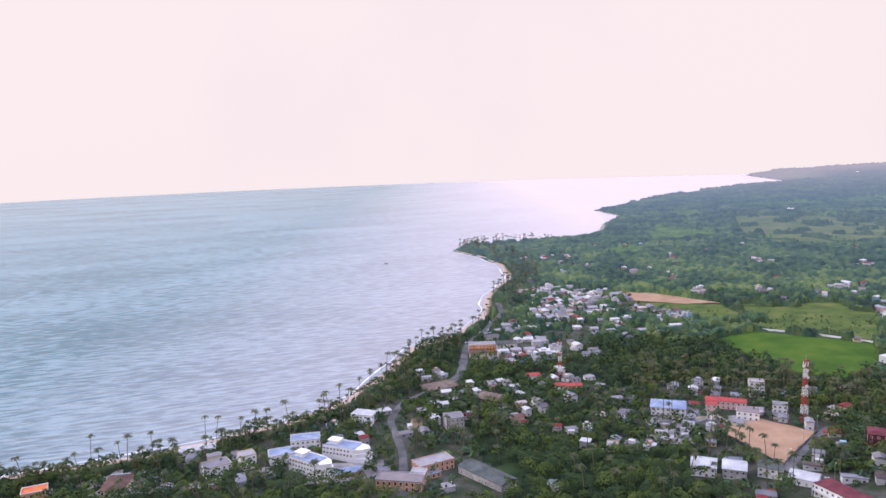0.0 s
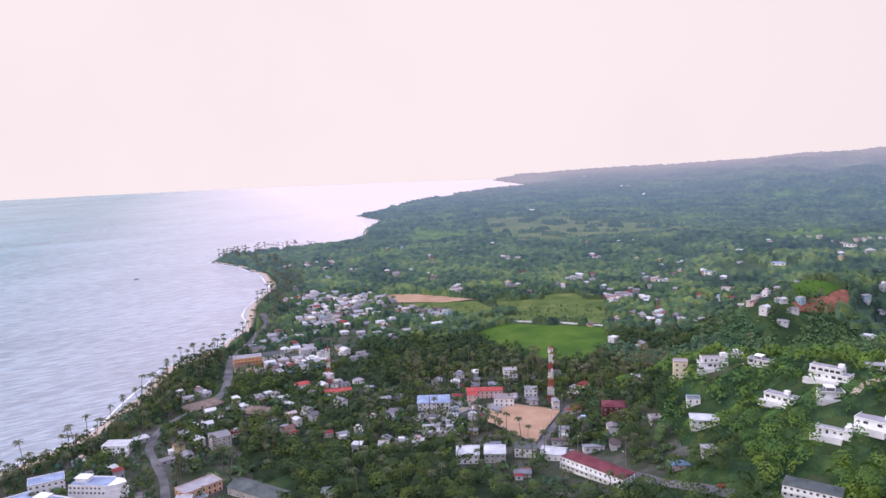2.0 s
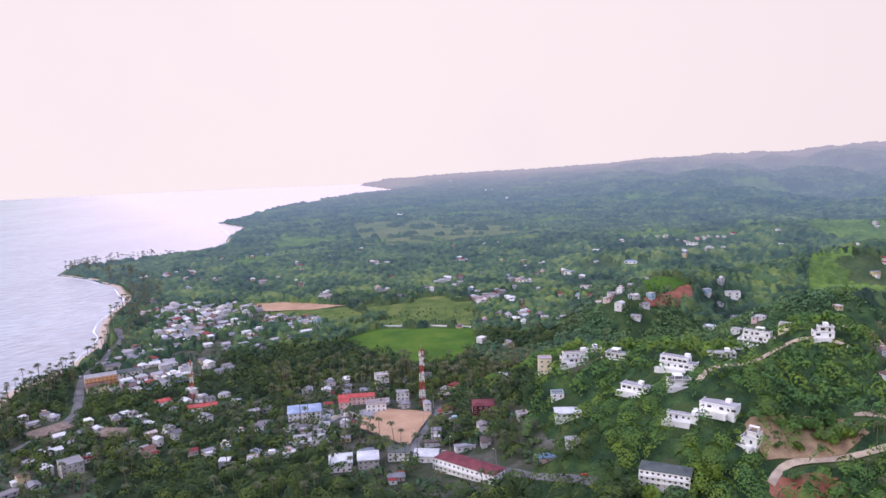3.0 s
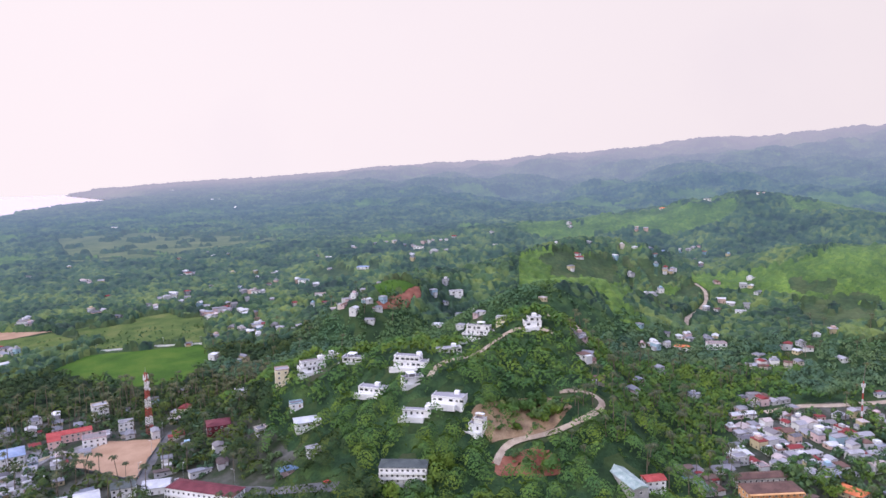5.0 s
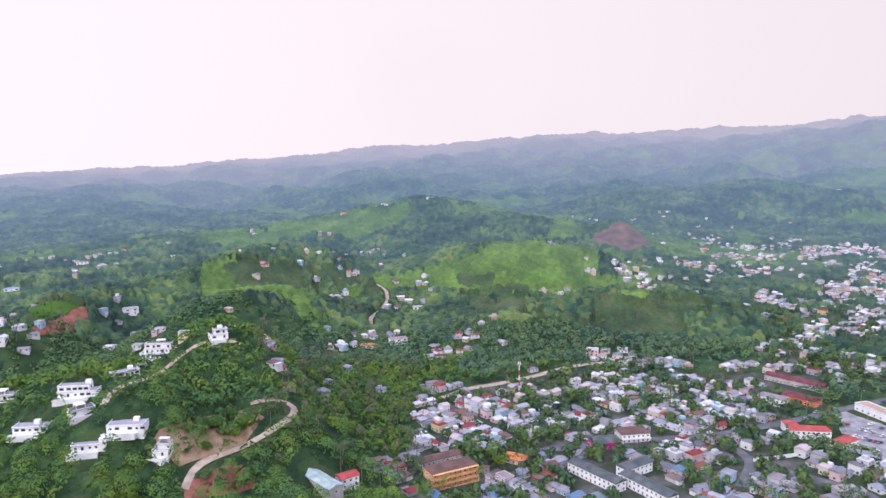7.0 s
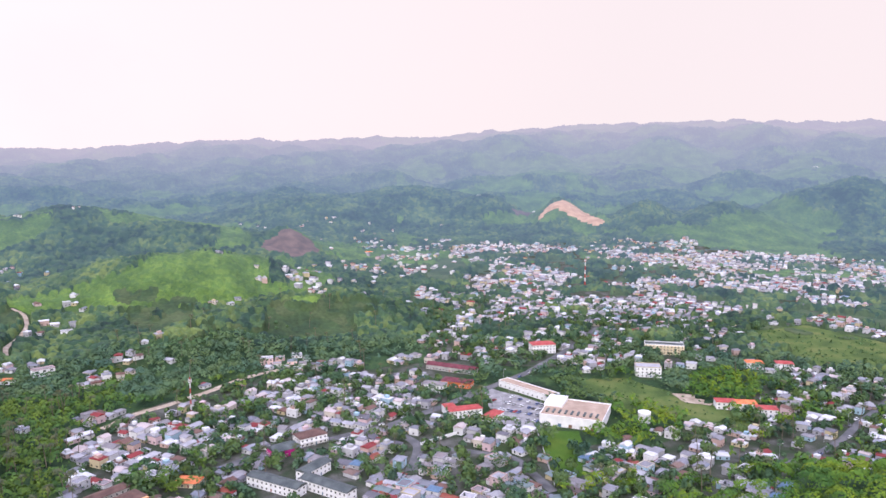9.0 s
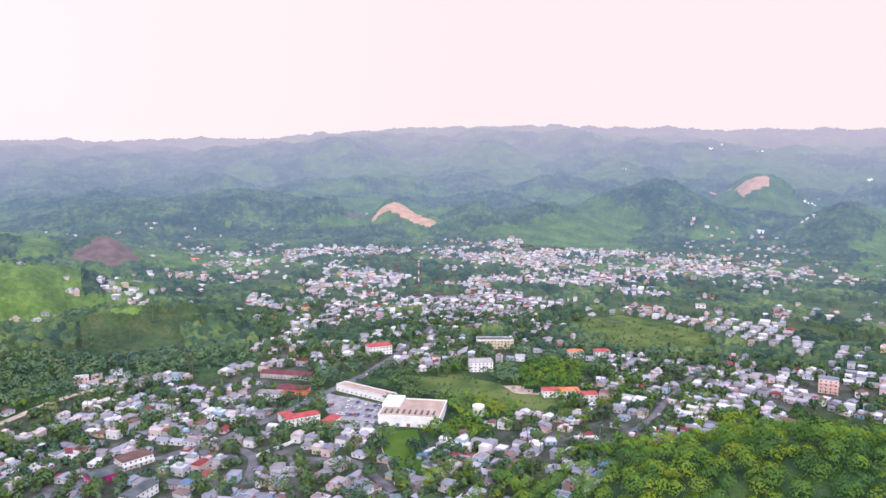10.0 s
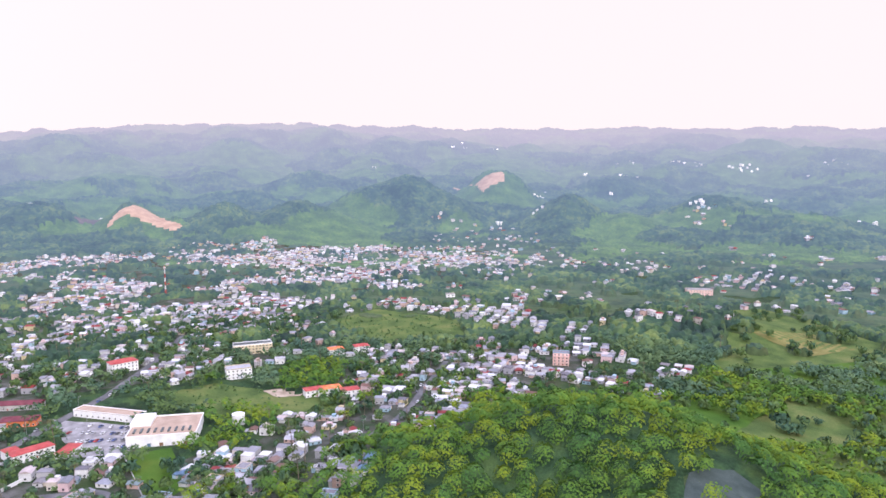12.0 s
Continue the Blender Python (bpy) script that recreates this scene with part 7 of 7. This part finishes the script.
palm_spots = []
for q, s in zip(samples, seaward):
    if 300 < q[1] < 1600:
        for _ in range(3):
            p = q - s * rt.uniform(9, 56)
            if rt.random() < 0.55:
                palm_spots.append((p[0], p[1]))
for b0, b1, r0, r1, count in ((4, 34, 380, 560, 90), (14, 36, 560, 640, 150), (60, 74, 390, 640, 130), (75, 128, 400, 900, 150), (-30, 4, 380, 560, 110), (30, 46, 560, 800, 60), (128, 160, 480, 900, 60)):
    for _ in range(count):
        palm_spots.append(at(rt.uniform(b0, b1), rt.uniform(r0, r1)))
palm_spots = [(x, y) for x, y in palm_spots if float(inland(x, y)) > 8 and free_of_things(x, y, 0.5) and not inside(COURT, x, y) and not inside(CARPARK, x, y) and not on_road(x, y, 1) and clear_of_fields(x, y)]
palm_spots += [(186, 455), (188, 440), (193, 427), (183, 448), (176, 462), (170, 452), (163, 440), (158, 428), (172, 436), (180, 425), (148, 420), (140, 408), (152, 400)]
palm_spots.sort(key=lambda p: math.hypot(*p))
palm_kinds = []
for k, (x, y) in enumerate(palm_spots[:290]):
    z, turn = float(height(x, y)), rt.uniform(0, 360)
    if k < 8:
        palm_kinds.append(single_palm(x, y, z, turn, 300 + k))
    else:
        made = copy_thing(palm_kinds[k % 8], pose(x, y, z, 0, 0, turn))
        s = rt.uniform(0.8, 1.2)
        made.scale = (s, s, s)
rest = np.array([(x, y, float(height(x, y)), rt.uniform(0.8, 1.2)) for x, y in palm_spots[290:]])
shapes = [palm_shape(rt, 14, rt.uniform(12, 18), 3) for _ in range(5)]
palm_protos = [(np.concatenate([q[2], q[0]]), np.concatenate([q[3], q[1] + len(q[2])]), None, np.array([0] * len(q[3]) + [1] * len(q[1]))) for q in shapes]
plant("palm_grove", palm_protos, rest, [M_palm, M_bark], "groves of coconut palms", "palms")


# ---- small things ----
def car_thing(x, y, turn, seed, long=4.3, tall=1.5):
    ob = thing("car", x, y, "small car parked in the open", "car", "parked cars", turn, float(height(x, y)) + 0.58)
    bm = bmesh.new()
    L, W = long / 2, 0.88
    side = [(-L, 0.35), (-L, 0.85), (-L * 0.92, 0.98), (L * 0.45, 1.0), (L * 0.95, 0.85), (L, 0.55), (L, 0.35)]
    rows = [[bm.verts.new((px, s * W, pz)) for px, pz in side] for s in (-1, 1)]
    for k in range(7):
        bm.faces.new((rows[0][k], rows[0][(k + 1) % 7], rows[1][(k + 1) % 7], rows[1][k]))
    bm.faces.new(rows[0][::-1])
    bm.faces.new(rows[1])
    roof = [(-L * 0.55, -0.66), (L * 0.1, -0.66), (L * 0.1, 0.66), (-L * 0.55, 0.66)]
    box(bm, -L * 0.55, -0.66, tall - 0.05, L * 0.1, 0.66, tall)
    bmesh.ops.recalc_face_normals(bm, faces=bm.faces[:])
    part("body", bm, M_car, ob)
    bm = bmesh.new()
    lo = [bm.verts.new(q) for q in ((-L * 0.85, -0.8, 0.97), (L * 0.4, -0.8, 0.99), (L * 0.4, 0.8, 0.99), (-L * 0.85, 0.8, 0.97))]
    hi = [bm.verts.new((a, b, tall - 0.05)) for a, b in roof]
    for k in range(4):
        bm.faces.new((lo[k], lo[(k + 1) % 4], hi[(k + 1) % 4], hi[k]))
    part("cabin_glass", bm, M_glass, ob, "dark car windows")
    for sx in (-0.62, 0.62):
        for sy in (-1, 1):
            bm = bmesh.new()
            tube(bm, (sx * L, sy * 0.70, 0.33), (sx * L, sy * 0.90, 0.33), 0.33, 0.33, 10)
            wheel = part("wheel", bm, M_rubber, ob)
            bm = bmesh.new()
            tube(bm, (sx * L, sy * 0.84, 0.33), (sx * L, sy * 0.915, 0.33), 0.20, 0.18, 8)
            part("rim", bm, M_steel, wheel, "grey steel wheel rim")
    return ob


rc = random.Random(5)
car_spots = []
a0 = math.atan2(-183 + 146, 537 - 590)
for row in range(4):
    for k in range(14):
        t, q = (k + 0.5) / 14, 0.16 + row * 0.24
        x = (590 + (537 - 590) * t) * (1 - q) + (500 + (490 - 500) * t) * q
        y = (-146 + (-183 + 146) * t) * (1 - q) + (-134 + (-166 + 134) * t) * q
        if rc.random() < 0.62 and inside(CARPARK, x, y):
            car_spots.append((x, y, math.degrees(a0) + 90 + rc.choice((0, 180))))
for pts in (MAIN[:7], ROADS[1][1], ROADS[4][1], ROADS[3][1]):
    for (x0, y0), (x1, y1) in zip(pts, pts[1:]):
        d = math.hypot(x1 - x0, y1 - y0)
        for k in range(int(d / 26)):
            t = rc.random()
            s = rc.choice((-3.0, 3.0))
            nx, ny = -(y1 - y0) / d, (x1 - x0) / d
            car_spots.append((x0 + (x1 - x0) * t + nx * s, y0 + (y1 - y0) * t + ny * s, math.degrees(math.atan2(y1 - y0, x1 - x0)) + (0 if s < 0 else 180)))
cars = [car_thing(*car_spots[0], 1), car_thing(*car_spots[1], 2, 4.7, 1.8), car_thing(*car_spots[2], 3, 3.9, 1.5)]
for k, (x, y, turn) in enumerate(car_spots[3:]):
    copy_thing(cars[k % 3], pose(x, y, float(height(x, y)) + 0.58, 0, 0, turn))


def garden_wall(points, tall, mat, label, group=""):
    """A rendered boundary wall with a coping."""
    ob = thing("boundary_wall", points[0][0], points[0][1], label, "wall", group, z=0.0)
    ox, oy = points[0]
    bm, cap = bmesh.new(), bmesh.new()
    for (x0, y0), (x1, y1) in zip(points, points[1:]):
        n = max(1, int(math.hypot(x1 - x0, y1 - y0) / 8))
        for k in range(n):
            ax, ay = x0 + (x1 - x0) * k / n, y0 + (y1 - y0) * k / n
            bx, by = x0 + (x1 - x0) * (k + 1) / n, y0 + (y1 - y0) * (k + 1) / n
            z = float(height((ax + bx) / 2, (ay + by) / 2))
            m = pose(ax - ox, ay - oy, z, 0, 0, math.degrees(math.atan2(by - ay, bx - ax)))
            d = math.hypot(bx - ax, by - ay)
            for target, q in ((bm, (0, -0.12, -1.5, d - 0.01, 0.12, tall)), (cap, (0, -0.2, tall, d - 0.01, 0.2, tall + 0.12))):
                bmesh.ops.transform(target, matrix=m, verts=box(target, *q))
    part("wall_body", bm, mat, ob)
    part("coping", cap, mat, ob)
    return ob


garden_wall([(318, 741), (364, 711), (404, 673), (412, 690)], 2.6, M_white, "long pale wall across the green field")
garden_wall([(199, 416), (243, 462)], 1.6, M_greysheet, "dark low wall along the sports ground")
garden_wall([(181, 475), (198, 415)], 1.6, M_greysheet, "dark low wall at the end of the sports ground")
garden_wall([(469, -72), (494, -117)], 2.4, M_white, "white boundary wall of a vacant lot")
garden_wall([(130, 470), (155, 455), (168, 470)], 2.2, M_white, "white compound wall among palms")
garden_wall([(160, 495), (185, 500), (200, 478)], 1.8, M_cream, "cream compound wall beside the school")
garden_wall([(392, -141), (482, -159)], 1.6, M_concrete, "grey block wall along the grass plot")


def lamp_pole(x, y):
    ob = thing("street_lamp", x, y, "tall grey lamp post", "street lamp", "lamp posts")
    bm = bmesh.new()
    tube(bm, (0, 0, -0.5), (0, 0, 9), 0.14, 0.09, 7)
    part("pole", bm, M_steel, ob)
    bm = bmesh.new()
    tube(bm, (0, 0, 8.9), (1.6, 0, 9.3), 0.06, 0.05, 6)
    part("arm", bm, M_steel, ob)
    bm = bmesh.new()
    box(bm, 1.3, -0.18, 9.2, 2.1, 0.18, 9.38)
    part("lamp_head", bm, M_mastwhite, ob)
    return ob


lamp = lamp_pole(322, 736)
for px, py in ((348, 719), (374, 701), (400, 674), (199, 417), (220, 440), (242, 466), (228, 443), (212, 388), (224, 352), (486, 8), (502, -36), (527, -78), (564, -125), (602, -171),
               (512, -176), (545, -160), (528, -150), (398, -300), (420, -350), (448, -392), (16, 700), (30, 760)):
    copy_thing(lamp, pose(px + 4, py + 3, float(height(px + 4, py + 3)), 0, 0, (px * 7) % 360))

pool = thing("swimming_pool", -214, 439, "small turquoise swimming pool", "swimming pool", turn=10)
bm = bmesh.new()
box(bm, -5.5, -3.8, -0.5, 5.5, 3.8, 0.55)
part("basin", bm, M_white, pool)
bm = bmesh.new()
box(bm, -5, -3.3, 0.55, 5, 3.3, 0.62)
part("pool_water", bm, surface("pool_water", [(0.10, 0.55, 0.65), (0.14, 0.62, 0.70)], 0.1, (3, 0.4), 0.1, 0.1), pool, "turquoise water")

boat = thing("fishing_boat", -113, 1330, "small dark fishing boat on the open water", "boat", turn=20, z=0.0)
bm = bmesh.new()
out = [(-4, -1.1), (2.2, -1.2), (4.6, 0), (2.2, 1.2), (-4, 1.1)]
lo = [bm.verts.new((a * 0.85, b * 0.7, -0.5)) for a, b in out]
hi = [bm.verts.new((a, b, 0.9 + (0.5 if a > 4 else 0))) for a, b in out]
for k in range(5):
    bm.faces.new((lo[k], lo[(k + 1) % 5], hi[(k + 1) % 5], hi[k]))
bm.faces.new(hi)
bm.faces.new(lo[::-1])
part("hull", bm, M_bark, boat)
bm = bmesh.new()
box(bm, -2.6, -0.8, 0.9, -0.4, 0.8, 2.6)
box(bm, -2.9, -1.0, 2.6, 0.0, 1.0, 2.75)
part("cabin", bm, M_white, boat)
